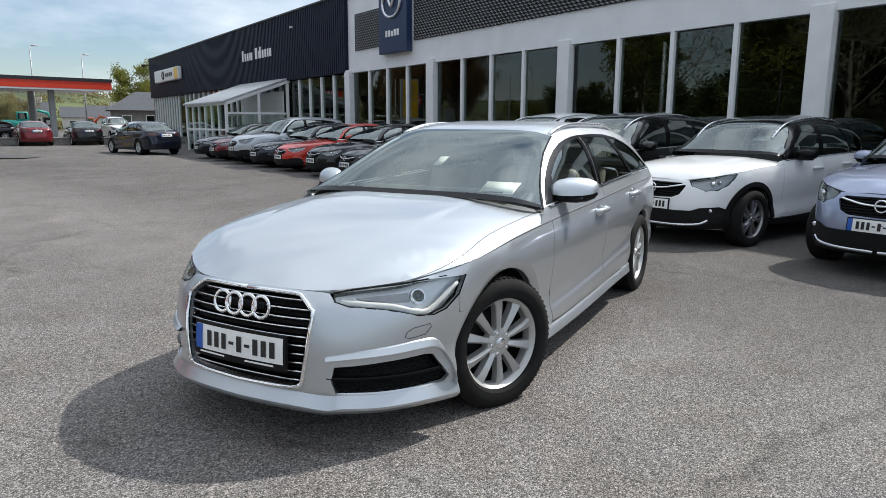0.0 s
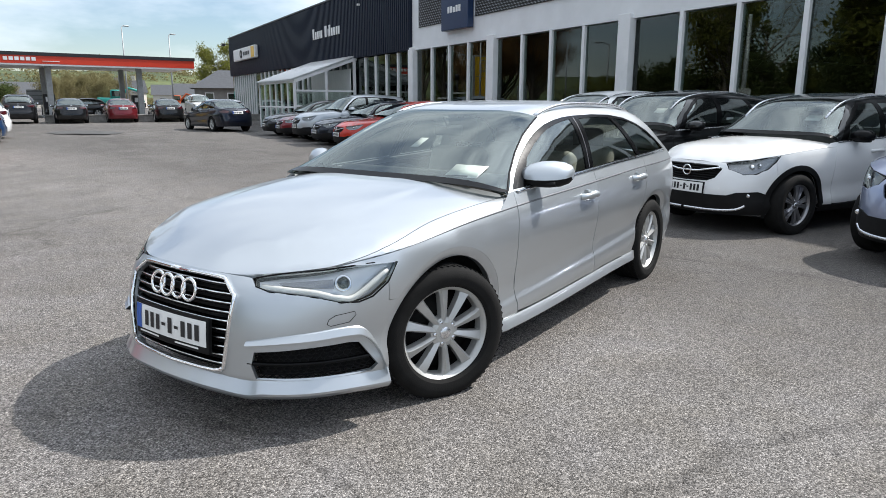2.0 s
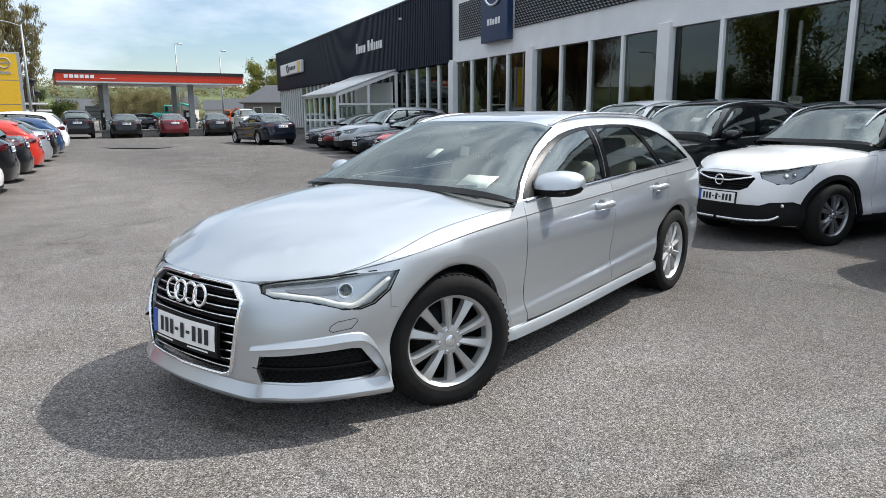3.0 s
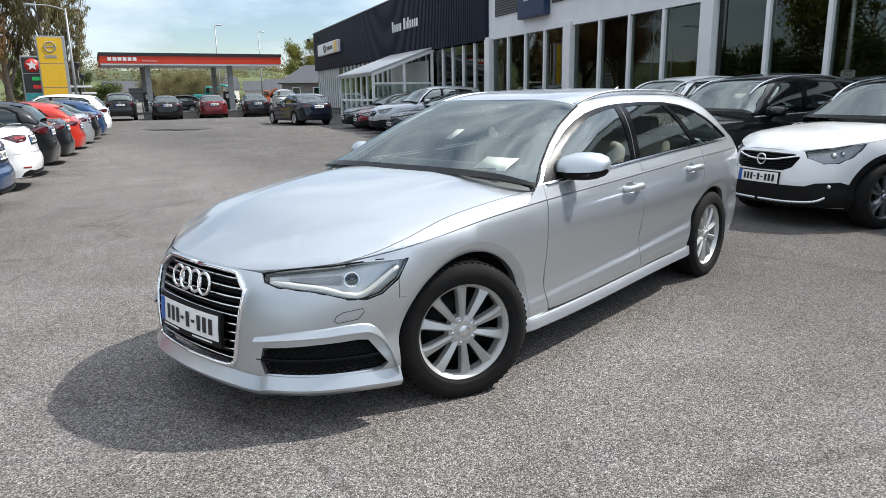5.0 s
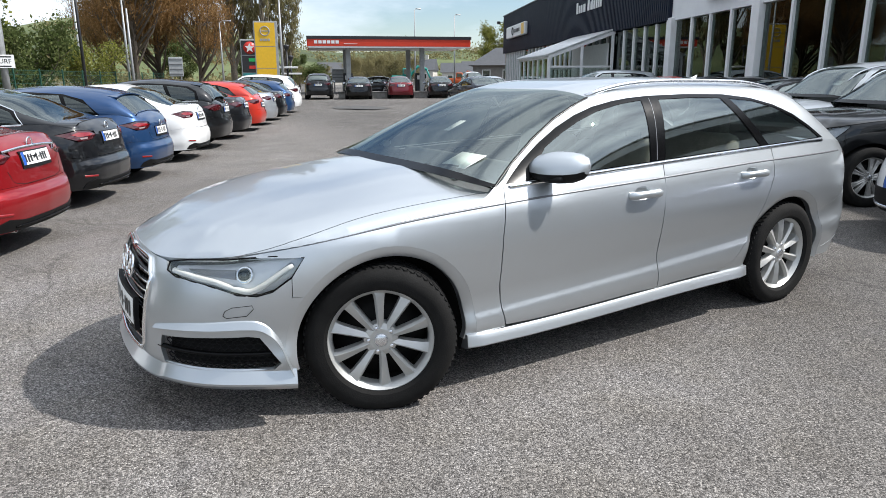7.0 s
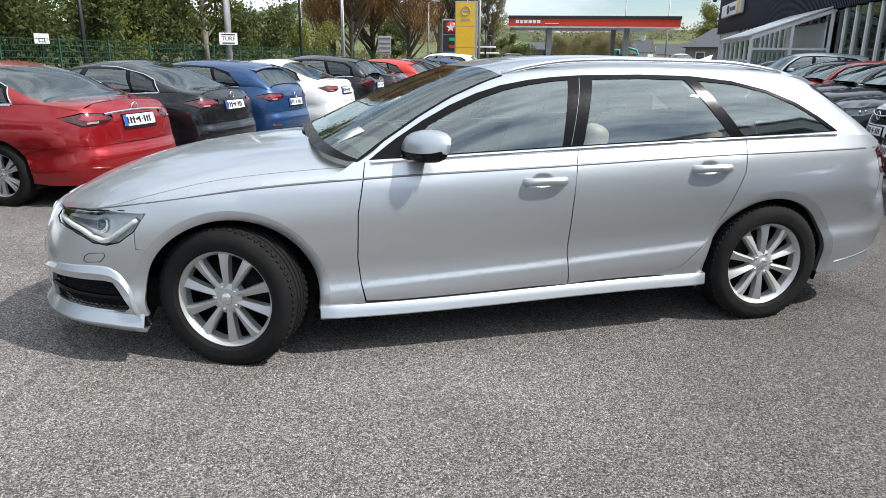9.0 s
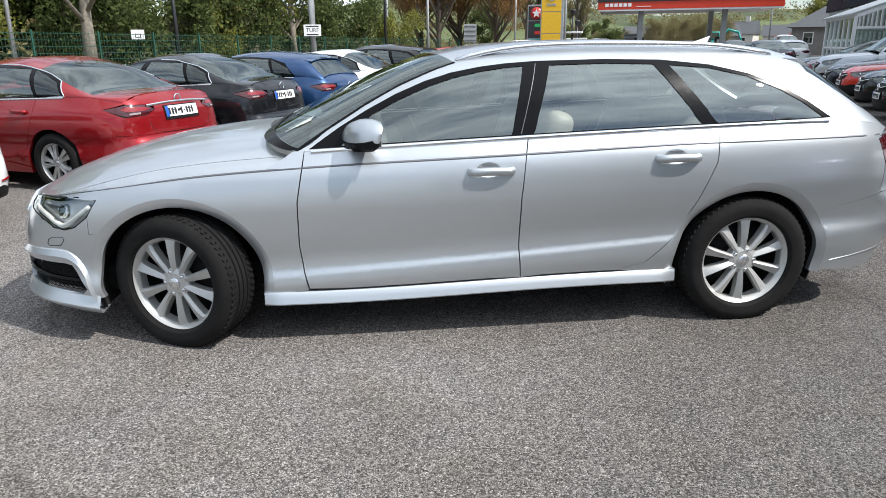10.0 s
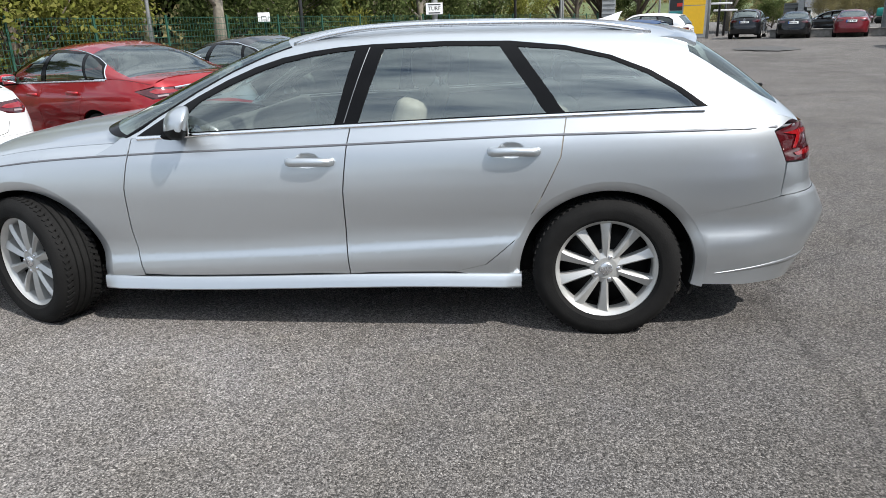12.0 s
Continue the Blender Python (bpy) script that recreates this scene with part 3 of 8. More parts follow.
def add_wheel(car, x, y, sp, steer=0.0, spin=0.0, near=True):
    """A wheel under a car; the face points outwards."""
    tyre, rim, cap, disc, nut, tread, well = wheel_meshes(sp["R"], sp["tw"], sp["rim"], sp["wheel_style"], sp["spokes"])
    hub = mesh_part("wheel", tyre, None, car, smooth=False)
    hub.name = "wheel"
    flip = math.pi if x < 0 else 0.0
    hub.matrix_local = Matrix.Translation((x, y, sp["R"] - 0.012)) @ Matrix.Rotation(steer + flip, 4, "Z") @ Matrix.Rotation(spin, 4, "X")
    key = (rim.name, sp["rim_mat"].name)
    if key not in RIMS:
        RIMS[key] = rim.copy()
    mesh_part("rim", RIMS[key], sp["rim_mat"], hub, smooth=False)
    mesh_part("rim_well", well, None, hub, smooth=False)
    if sp["wheel_style"] == "ten":
        tagged(mesh_part("tread", tread, None, hub, smooth=False), kind="stuff")
    if near:
        mesh_part("hub_cap", cap, M["satin"], hub, smooth=False)
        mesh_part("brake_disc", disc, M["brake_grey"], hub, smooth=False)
        for k in range(5):
            a = 2 * math.pi * (k + 0.5) / 5
            b = mesh_part("wheel_bolt", nut, M["satin"], hub, smooth=True)
            b.location = (0, 0.056 * math.cos(a), 0.056 * math.sin(a))
    return hub


def plate_on(car, f, s0, z0, width, height, band=True, tilt_res=0.1, proud=0.012):
    """A number plate bent onto the skin, its characters as plain bars."""
    def lift(d):
        def g(a, b):
            p, q, r = Vector(f(a, b)), Vector(f(a + 0.004, b)), Vector(f(a, b + 0.004))
            n = (q - p).cross(r - p).normalized()
            if n.dot(p - Vector((0, 0, 0.5))) < 0:
                n = -n
            return p + n * d
        return g
    w, h = width / 2, height / 2
    rect = lambda a0, a1, b0, b1: [(a0, b0), (a1, b0), (a1, b1), (a0, b1)]
    back = patch("plate_holder", rect(s0 - w - 0.012, s0 + w + 0.012, z0 - h - 0.03, z0 + h + 0.012), lift(proud), tilt_res, M["black_plastic"], car, thick=0.02)
    patch("number_plate", rect(s0 - w, s0 + w, z0 - h, z0 + h), lift(proud + 0.003), tilt_res, M["plate_white"], back, "white number plate", thick=0.002)
    flip = -1 if band == "right" else 1
    if band:
        a0 = s0 - flip * w
        patch("plate_band", rect(min(a0, a0 + flip * 0.045), max(a0, a0 + flip * 0.045), z0 - h, z0 + h), lift(proud + 0.0045), tilt_res, M["plate_blue"], back, "blue band", thick=0)
    x = s0 - w + 0.07
    step = (width - 0.10) / 9
    for k in range(9):
        thin = k in (3, 5) if width > 0.4 else False
        hh = h * (0.12 if thin else 0.62)
        patch("plate_bar", rect(x + 0.008, x + step - 0.010, z0 - hh, z0 + hh), lift(proud + 0.0045), 0.2, M["ink"], back, thick=0)
        x += step


def ribbon(car, name, f, pts, width, mat, label="", lift=0.004, taper=None):
    """A narrow raised strip along (a, b) points of the skin f."""
    bm = bmesh.new()
    rows = []
    for i, (a, b) in enumerate(pts):
        p = Vector(f(a, b))
        a2, b2 = pts[min(i + 1, len(pts) - 1)]
        a1, b1 = pts[max(i - 1, 0)]
        d = (Vector(f(a2, b2)) - Vector(f(a1, b1))).normalized()
        u, v = Vector(f(a + 0.004, b)) - Vector(f(a - 0.004, b)), Vector(f(a, b + 0.004)) - Vector(f(a, b - 0.004))
        n = u.cross(v).normalized()
        if n.dot(p - Vector((0, p.y * 0.9, 0.5))) < 0:
            n = -n
        t = n.cross(d).normalized()
        h = width / 2 * (taper(i / (len(pts) - 1)) if taper else 1.0)
        rows.append([bm.verts.new(p + t * h - n * 0.004), bm.verts.new(p + t * h * 0.7 + n * lift), bm.verts.new(p - t * h * 0.7 + n * lift), bm.verts.new(p - t * h - n * 0.004)])
    for p, q in zip(rows, rows[1:]):
        for k in range(3):
            bm.faces.new((p[k], p[k + 1], q[k + 1], q[k]))
    bmesh.ops.recalc_face_normals(bm, faces=bm.faces)
    return part(name, bm, mat, car, label)


def lerp_pts(a, b, n):
    return [(a[0] + (b[0] - a[0]) * k / n, a[1] + (b[1] - a[1]) * k / n) for k in range(n + 1)]


def fine(poly, n=4):
    """A closed outline with points added along its sides."""
    return [(a[0] + (b[0] - a[0]) * k / n, a[1] + (b[1] - a[1]) * k / n) for a, b in zip(poly, poly[1:] + poly[:1]) for k in range(n)]


def seat_bm(w=0.50):
    """A car seat: cushion, leaning back, headrest."""
    bm = box_bm(w, 0.50, 0.18, (0, 0, 0.09), 0.06, 3)
    box_bm(w, 0.16, 0.52, (0, 0.28, 0.36), 0.06, 3, bm, Matrix.Rotation(-0.32, 4, "X"))
    return bm


def headrest_bm():
    bm = box_bm(0.26, 0.10, 0.19, (0, 0, 0.02), 0.045, 3)
    tube([(-0.06, 0, -0.06), (-0.06, 0, -0.2)], 0.007, 6, bm)
    tube([(0.06, 0, -0.06), (0.06, 0, -0.2)], 0.007, 6, bm)
    return bm


BUILT = {}


def make_car(sp, name, label, category, m, group=""):
    """A car with all its panels, panes, lamps and wheels. Far cars of one model share their meshes."""
    key = sp.get("model")
    if key in BUILT:
        first, first_paint = BUILT[key]
        ob = copy_thing(first, m)
        ob.name = name
        tagged(ob, label, category, group)
        for ch in ob.children_recursive:
            if ch.material_slots and ch.material_slots[0].material == first_paint:
                ch.material_slots[0].link = "OBJECT"
                ch.material_slots[0].material = sp["paint"]
        return ob, None
    sh = Shape(sp)
    car = thing(name, m, label, category, group)
    if key:
        BUILT[key] = (car, sp["paint"])
    res, lod = sp["res"], sp["lod"]
    paint, roof_paint = sp["paint"], sp.get("roof_paint", sp["paint"])
    clad = sp.get("cladding")
    ya, yb, yf, yr, S = sp["ya"], sp["yb"], sp["yf"], sp["yr"], sh.S
    tor, belt, s = sh.tor_f, sh.belt_f, sh.s
    k = sp["zk"]
    AR = sp["arch"]
    AK = sp.get("arch_k", 1.0)                       # arches a little lower than round
    AS = AR + sp.get("lip_w", 0.0)                   # where the skin ends and the arch lip begins
    zc = sp["R"] - 0.012
    z_sill = sp["sill"]
    gap = 0.0028
    d1, d2, d3, d3b = sp["d1"], sp["d2"], sp["d3"], sp["d3b"]

    def arch_arc(yc, r, a0, a1, n=18):
        out = []
        for i in range(n + 1):
            a = radians(a0 + (a1 - a0) * i / max(n, 1))
            out.append((s(yc + r * math.cos(a)), zc + r * math.sin(a) * AK))
        return out

    def tor_line(y0, y1, n=14, dz=0.0):
        return [(s(y), tor(y) + dz) for y in (y0 + (y1 - y0) * i / n for i in range(n + 1))]

    def belt_line(y0, y1, n=10):
        return [(s(y), belt(y)) for y in (y0 + (y1 - y0) * i / n for i in range(n + 1))]

    edge1 = lambda g: [(s(d1 + g - 0.0), z_sill + 0.085), (s(d1 - 0.02 + g), z_sill + 0.17), (s(d1 - 0.035 + g), 0.5 * k), (s(d1 - 0.03 + g), 0.72 * k), (s(d1 + g), tor(d1))]
    edge2 = lambda g: [(s(d2 + 0.01 + g), z_sill + 0.10), (s(d2 + g), 0.46 * k), (s(d2 + 0.005 + g), 0.71 * k), (s(d2 + 0.03 + g), tor(d2)), (s(d2 + 0.045 + g), belt(d2))]
    w3 = d3 - d3b
    edge3 = lambda g: [(s(d3b + g), z_sill + 0.115), (s(d3b + 0.30 * w3 + g), z_sill + 0.155), (s(d3b + 0.61 * w3 + g), 0.49 * k), (s(d3b + 0.80 * w3 + g), 0.67 * k), (s(d3b + 0.975 * w3 + g), 0.86 * k), (s(d3 + g), tor(d3)), (s(d3 + 0.012 + g), belt(d3))]

    # rows of points that hold the low crease of the flank
    fold = [] if lod else [(s(y), 0.413 + 0.056 * y + dz) for y in np.arange(-1.1, 1.2, 0.035) for dz in (-0.05, -0.035, -0.024, -0.016, -0.008, 0.0, 0.008, 0.016, 0.026, 0.04)]

    def both(fn):
        for sg in (1, -1):
            fn(sg)

    P = lambda sg: (lambda a, b: (lambda q: (sg * q[0], q[1], q[2]))(sh.P(a, b)))
    inner = lambda sg: (lambda a, b: (lambda q: (sg * (q[0] - 0.03), q[1], q[2]))(sh.P(a, b)))
    lampp = sp["lamp"](sh)
    y_seam = sp["seam_y"]
    z_seam = sp["seam_z"]
    seam_arch = math.degrees(math.asin(min(1.0, (z_seam - zc) / (AS * AK))))
    y_top = d1

    # nose
    lamp_low, lamp_up = lampp
    def bumper_outline():
        a_end = 180 - seam_arch
        left = [(s(ya + AS * math.cos(radians(a))), zc + AS * AK * math.sin(radians(a))) for a in np.linspace(a_end, 180 + sp["bump_deg"], 8)]
        # left flank: from the seam at the arch, down the arch, along the lip to the middle
        low = [(left[-1][0] * f, sp["lip"](f)) for f in (0.93, 0.8, 0.62, 0.45, 0.25)]
        top = [(sh.sx(0.0), sp["nose_z"])] + [(sh.sx(x), sp["nose_z"] - dz) for x, dz in sp["nose_top"]] + lamp_low[1:] + [(s(y_seam), z_seam)]
        half = top + left + low
        return half, [(0.0, sp["lip"](0))]

    half, mid = bumper_outline()
    full = [q for q in half[1:]] + mid + [(-a, b) for a, b in reversed(half[1:])] + [half[0]]
    holes = [h for h in sp["nose_holes"](sh)]
    patch("front_bumper", full, sh.P, res, sp.get("bumper_mat", paint), car, holes=holes, thick=0.02)

    def flank(sg):
        f = P(sg)
        fender = arch_arc(ya, AS, 180 - seam_arch, sp["arch_end"])
        y_back = d1 - gap
        top0 = lamp_up[-1]
        outline = [(s(y_seam) + gap, z_seam + gap)] + fender[0:] + [(s(d1 - gap), z_sill + 0.075)] + edge1(-gap)[1:] + \
            [q for q in tor_line(d1 - 0.02, sp["tor_front"], 12, -gap if lod else 0.0)] + lamp_up[1:][::-1][0:1] + [(lamp_low[-1][0] + gap, lamp_low[-1][1])]
        patch("front_fender", outline, f, res, paint, car, thick=0.03, extra=fold)
        sill_top = [(s(y), z_sill + 0.075 + 0.035 * sstep(d1, d3b, y)) for y in np.linspace(d1, d3b, 10)]
        a0, a1 = sp["arch_end"], 180 - sp["arch_end"] + 6
        ysf, ysr = ya + AR * math.cos(radians(a0)), yb + AR * math.cos(radians(a1))
        skirt = [(s(ysf), z_sill + 0.075)] + [(q[0], q[1] - gap) for q in sill_top] + [(s(ysr), z_sill + 0.06), (s(ysr), z_sill), (s(ysf), z_sill)]
        if lod:
            patch("side_skirt", skirt, (lambda a, b: (lambda q: (q[0] + sg * 0.012, q[1], q[2]))(f(a, b))), res, clad or paint, car, thick=0.05)
        else:
            bm = bmesh.new()
            rows = []
            for y in np.linspace(ysf, ysr, 60):
                zt = z_sill + 0.072 + 0.035 * sstep(d1, d3b, y)
                px = f(s(y), zt)[0]
                u = min(1.0, min(y - ysf, ysr - y) / 0.10 + 0.35)
                rows.append([bm.verts.new((px + sg * dx * (u if dx > 0 else 1), y, zt - dz)) for dz, dx in ((0.0, -0.03), (0.002, 0.003), (0.008, 0.007), (0.012, 0.010), (0.034, 0.018), (0.058, 0.026), (0.064, 0.022), (0.074, -0.004), (0.080, -0.06))])
            for p, q in zip(rows, rows[1:]):
                for j in range(8):
                    bm.faces.new((p[j], p[j + 1], q[j + 1], q[j]))
            bm.faces.new(rows[0])
            bm.faces.new(rows[-1])
            bmesh.ops.recalc_face_normals(bm, faces=bm.faces)
            sharp(part("side_skirt", bm, paint, car), 22)
        if lod < 2:
            # corner between bonnet, pillar foot and door
            y9 = sp["belt_front"]
            corner = [(s(d1 - gap), tor(d1) + 0.003), (s(y9 - gap), belt(y9) + 0.004), (s(sp["pillar"][0][0] - 0.012), belt(sp["pillar"][0][0]) + 0.004), (s(d1 - 0.09), tor(d1 - 0.09) + 0.045), (s(d1 - 0.17), tor(d1 - 0.17) + 0.008), (s(d1 - 0.10), tor(d1 - 0.1) + 0.003)]
            patch("fender_corner", corner, (lambda a, b: (lambda q: (q[0] + sg * 0.0015, q[1], q[2]))(f(a, b))), 0.02, paint, car, thick=0.0)
        if lod == 0:
            for yc in (ya, yb):
                bm = bmesh.new()
                rows = []
                for i in range(49):
                    a = -12 + 204 * i / 48
                    ring = []
                    for r, d in ((AS + 0.003, 0.0005), (AS - 0.014, 0.003), (AR + 0.002, 0.014), (AR - 0.003, 0.018), (AR - 0.003, 0.05)):
                        q = arch_arc(yc, r, a, a, 0)[0]
                        v = Vector(f(*q))
                        ring.append(bm.verts.new((v.x - sg * d, v.y, v.z)))
                    rows.append(ring)
                for p, q in zip(rows, rows[1:]):
                    for j in range(4):
                        bm.faces.new((p[j], p[j + 1], q[j + 1], q[j]))
                bmesh.ops.recalc_face_normals(bm, faces=bm.faces)
                sharp(part("arch_lip", bm, paint, car), 40)
        door = edge1(gap)[::1] + [(s(y), belt(y)) for y in np.linspace(sp["belt_front"], d2 + 0.04, 8)] + edge2(-gap)[::-1] + [(s(y), z_sill + 0.080 + 0.035 * sstep(d1, d3b, y)) for y in np.linspace(d2, d1, 8)][1:-1]
        cup = lambda yh, zh: [(s(yh - 0.012) + 0.062 * math.cos(a), zh + 0.004 + 0.036 * math.sin(a)) for a in (2 * math.pi * i / 22 for i in range(22))]
        cups = [cup(sp["handle"][0], sp["handle"][1]), cup(sp["handle"][2], sp["handle"][3])] if lod == 0 else []
        fd = patch("front_door", door, f, res, paint, car, holes=cups[:1], thick=0.02, extra=fold)
        door = edge2(gap) + belt_line(d2 + 0.05, d3, 6)[1:-1] + edge3(-gap)[::-1] + [(s(y), z_sill + 0.080 + 0.035 * sstep(d1, d3b, y)) for y in np.linspace(d3b, d2 + 0.02, 6)][1:-1]
        rd = patch("rear_door", door, f, res, paint, car, holes=cups[1:], thick=0.02, extra=fold)
        # quarter panel, up to the tail lamp and the bumper seam
        a_seam = math.degrees(math.asin(min(1.0, (sp["rear_seam_z"] - zc) / (AS * AK))))
        arc = arch_arc(yb, AS, a_seam, 180 - sp["arch_end"] + 6, 16)
        tl = sp["tail_lamp"](sh)
        quarter = edge3(gap) + belt_line(d3 + 0.03, sp["belt_rear"], 8) + tl["front"] + [(s(sp["rear_seam_y"]), sp["rear_seam_top"])] + arc + [(s(ysr) + gap, z_sill + 0.066)]
        patch("rear_quarter", quarter, f, res, paint, car, thick=0.03, extra=fold)
        # handles
        for yh, zh, door_ob in ((sp["handle"][0], sp["handle"][1], fd), (sp["handle"][2], sp["handle"][3], rd)):
            p = Vector(f(s(yh), zh))
            bm = tube(spline([(p.x - sg * 0.004, yh - 0.105, zh - 0.004), (p.x + sg * 0.030, yh - 0.08, zh), (p.x + sg * 0.040, yh, zh + 0.003), (p.x + sg * 0.032, yh + 0.085, zh), (p.x + sg * 0.002, yh + 0.105, zh - 0.002)], 4), 0.016, 8, flat=1.25)
            hd = part("door_handle", bm, paint, door_ob)
            if lod == 0:
                def bowl(a, b, y0=yh - 0.012, z0=zh + 0.004):
                    q = f(a, b)
                    d = min(1.0, math.hypot((a - s(y0)) / 0.062, (b - z0) / 0.036))
                    return q[0] - sg * (0.0005 + 0.020 * (1 - d ** 2.5)), q[1], q[2]
                patch("handle_recess", cup(yh, zh), bowl, 0.012, paint, door_ob, thick=0)
        # glass belt strip and panes
        dlo = sp["dlo"]
        U = (lambda a, b: (lambda q: (sg * q[0], q[1], q[2]))(sh.U(a, b)))
        lifted = (lambda a, b: (lambda q: (q[0] + sg * 0.004, q[1], q[2]))(U(a, b)))
        to = lambda pts: [(y, max(0.012, sh.th(y, z))) for y, z in pts]
        frame_out = to(dlo["outer"])
        fine_out = to(fine(dlo["outer"]))
        panes = [to(fine(q)) for q in dlo["panes"]]
        patch("window_frame", fine_out, lifted, res, M["black_trim"], car, holes=panes, thick=0.012)
        for q, nm, gm in zip(panes, ("front_door_pane", "rear_door_pane", "quarter_pane"), sp["pane_mats"]):
            ob = patch(nm, q, U, res, gm, car, thick=0)
            ob.visible_shadow = False
        if lod == 0:
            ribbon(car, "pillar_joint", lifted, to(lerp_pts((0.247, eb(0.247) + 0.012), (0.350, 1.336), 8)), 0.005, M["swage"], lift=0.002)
        if lod == 1 and sp.get("kind") == "sedan":
            ribbon(car, "window_trim", lifted, [q for u, v in zip(frame_out[-5:], frame_out[-4:]) for q in lerp_pts(u, v, 5)] + lerp_pts(frame_out[-1], frame_out[0], 5)[1:], 0.013, M["chrome"], lift=0.006)
        strip = [(s(y), belt(y) - 0.004) for y in np.linspace(sp["belt_front"] + 0.03, dlo["outer"][-1][0] - 0.01, 16)]
        ribbon(car, "belt_strip", f, strip, 0.020, sp.get("strip_mat", M["satin"]), lift=0.008)
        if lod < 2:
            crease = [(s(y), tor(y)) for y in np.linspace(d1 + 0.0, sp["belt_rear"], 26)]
            # grey ribbon: the shade under the shoulder crease is put into its colour
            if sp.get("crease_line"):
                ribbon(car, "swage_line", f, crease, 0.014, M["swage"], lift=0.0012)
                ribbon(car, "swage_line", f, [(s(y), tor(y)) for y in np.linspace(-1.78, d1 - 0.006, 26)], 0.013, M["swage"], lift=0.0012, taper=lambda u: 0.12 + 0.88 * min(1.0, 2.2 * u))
        # mirror
        bx, by, bz = sp["mirror"]
        my = by
        rows = []
        bm = bmesh.new()
        under = []
        prof = [(0.00, 0.50), (0.03, 0.82), (0.08, 0.98), (0.13, 1.0), (0.18, 0.90), (0.215, 0.66), (0.232, 0.30)]
        x0 = sg * bx
        mlen, sweep, mf, mb, mt_, ml, lean = sp.get("mirror_form", (1.0, 0.15, 0.120, 0.062, 0.080, 0.058, 0.0))
        prof = [(dx * mlen, sc) for dx, sc in prof]
        for dx, sc in prof:
            ring = []
            for i in range(20):
                a = 2 * math.pi * i / 20
                cy, cz = math.cos(a), math.sin(a)
                dz = (mt_ if cz > 0 else ml) * sc * math.copysign(abs(cz) ** 0.85, cz)
                ring.append(bm.verts.new((x0 + sg * dx, my + (mf * abs(cy) ** 0.9 * -1 if cy < 0 else mb * cy ** 0.45) * sc + sweep * dx + lean * dz, bz + dz + 0.01 * dx)))
            rows.append(ring)
        for a, b in zip(rows, rows[1:]):
            for i in range(20):
                quad = (a[i], a[(i + 1) % 20], b[(i + 1) % 20], b[i])
                bm.faces.new(quad)
                if 11 <= i <= 18:
                    under.append(len(bm.faces) - 1)
        bm.faces.new(rows[0])
        bm.faces.new(rows[-1])
        bmesh.ops.recalc_face_normals(bm, faces=bm.faces)
        low = bm.copy()
        for piece, drop in ((bm, True), (low, False)):
            piece.faces.ensure_lookup_table()
            bmesh.ops.delete(piece, geom=[q for i, q in enumerate(piece.faces) if (i in under) == drop], context="FACES")
        mir = part("door_mirror", bm, sp.get("mirror_mat", paint), car)
        part("mirror_underside", low, M["black_plastic"], mir)
        part("mirror_foot", tube([(x0 - sg * 0.10, my + 0.0, bz - 0.055), (x0 - sg * 0.02, my, bz - 0.045), (x0 + sg * 0.12, my + 0.02, bz - 0.050), (x0 + sg * 0.19, my + 0.03, bz - 0.046)], 0.045, 8, flat=0.42), M["black_plastic"], mir)
        bm = box_bm(0.17, 0.006, 0.095, (0, 0, 0), 0.002, rot=Matrix.Rotation(sg * math.atan(sweep), 4, "Z"))
        bmesh.ops.translate(bm, vec=(x0 + sg * 0.115 * mlen, my + mb * 0.94 + sweep * 0.115 * mlen, bz + 0.004), verts=bm.verts)
        part("mirror_glass", bm, M["chrome"], mir, "mirror pane")
        # liners of the wheel arches
        for yc in (ya, yb):
            lin = lathe([(AR + 0.004, 0.0), (AR + 0.02, -0.05), (AR + 0.02, -0.34), (0.06, -0.36)], 36)
            bmesh.ops.delete(lin, geom=[v for v in lin.verts if v.co.z < -0.16], context="VERTS")
            pc = sh.P(s(yc), 0.6 * k)
            bmesh.ops.scale(lin, vec=(sg, 1, AK), verts=lin.verts)
            bmesh.ops.translate(lin, vec=(sg * (pc[0] - 0.02), yc, zc), verts=lin.verts)
            for v in lin.verts:
                skin = sh.P(s(v.co.y), max(0.25, v.co.z))[0] - 0.024
                v.co.x = math.copysign(min(abs(v.co.x), skin), v.co.x)
            part("arch_liner", lin, M["lining"], car)
        if clad:
            for yc in (ya, yb):
                band = arch_arc(yc, AR - 0.004, -8, 188, 22) + arch_arc(yc, AR + 0.055, 188, -8, 22)
                patch("arch_cladding", band, (lambda a, b: (lambda q: (q[0] + sg * 0.010, q[1], q[2]))(f(a, b))), res, clad, car, thick=0.03)
        # dark shell just inside the panels, seen only in the joints
        shell = [(s(ya + AR + 0.05), z_sill + 0.05), (s(ya + AR + 0.05), tor(d1) - 0.05), (s(d1), tor(d1) + 0.03), (s(d3), belt(d3) - 0.02), (s(yb - AR - 0.03), 0.6 * k), (s(yb - AR - 0.04), z_sill + 0.05)]
        patch("inner_shell", shell, inner(sg), max(res, 0.12), M["lining"], car, thick=0)
    both(flank)

    # rear bumper
    tl = sp["tail_lamp"](sh)
    a_seam = math.degrees(math.asin(min(1.0, (sp["rear_seam_z"] - zc) / (AS * AK))))
    arc = [(S - a, b) for a, b in arch_arc(yb, AS, sp["rear_low_deg"], a_seam, 8)]
    low = [(arc[0][0] * f, sp["rear_lip"](f)) for f in (0.15, 0.4, 0.65, 0.85)]
    up = [(S - s(sp["rear_seam_y"]), sp["rear_seam_top"] - gap), (S - s(sp["rear_seam_y"]) - 0.12, sp["rear_top"] ), (0.3, sp["rear_top"])]
    half = [(0.0, sp["rear_lip"](0))] + low + arc + up
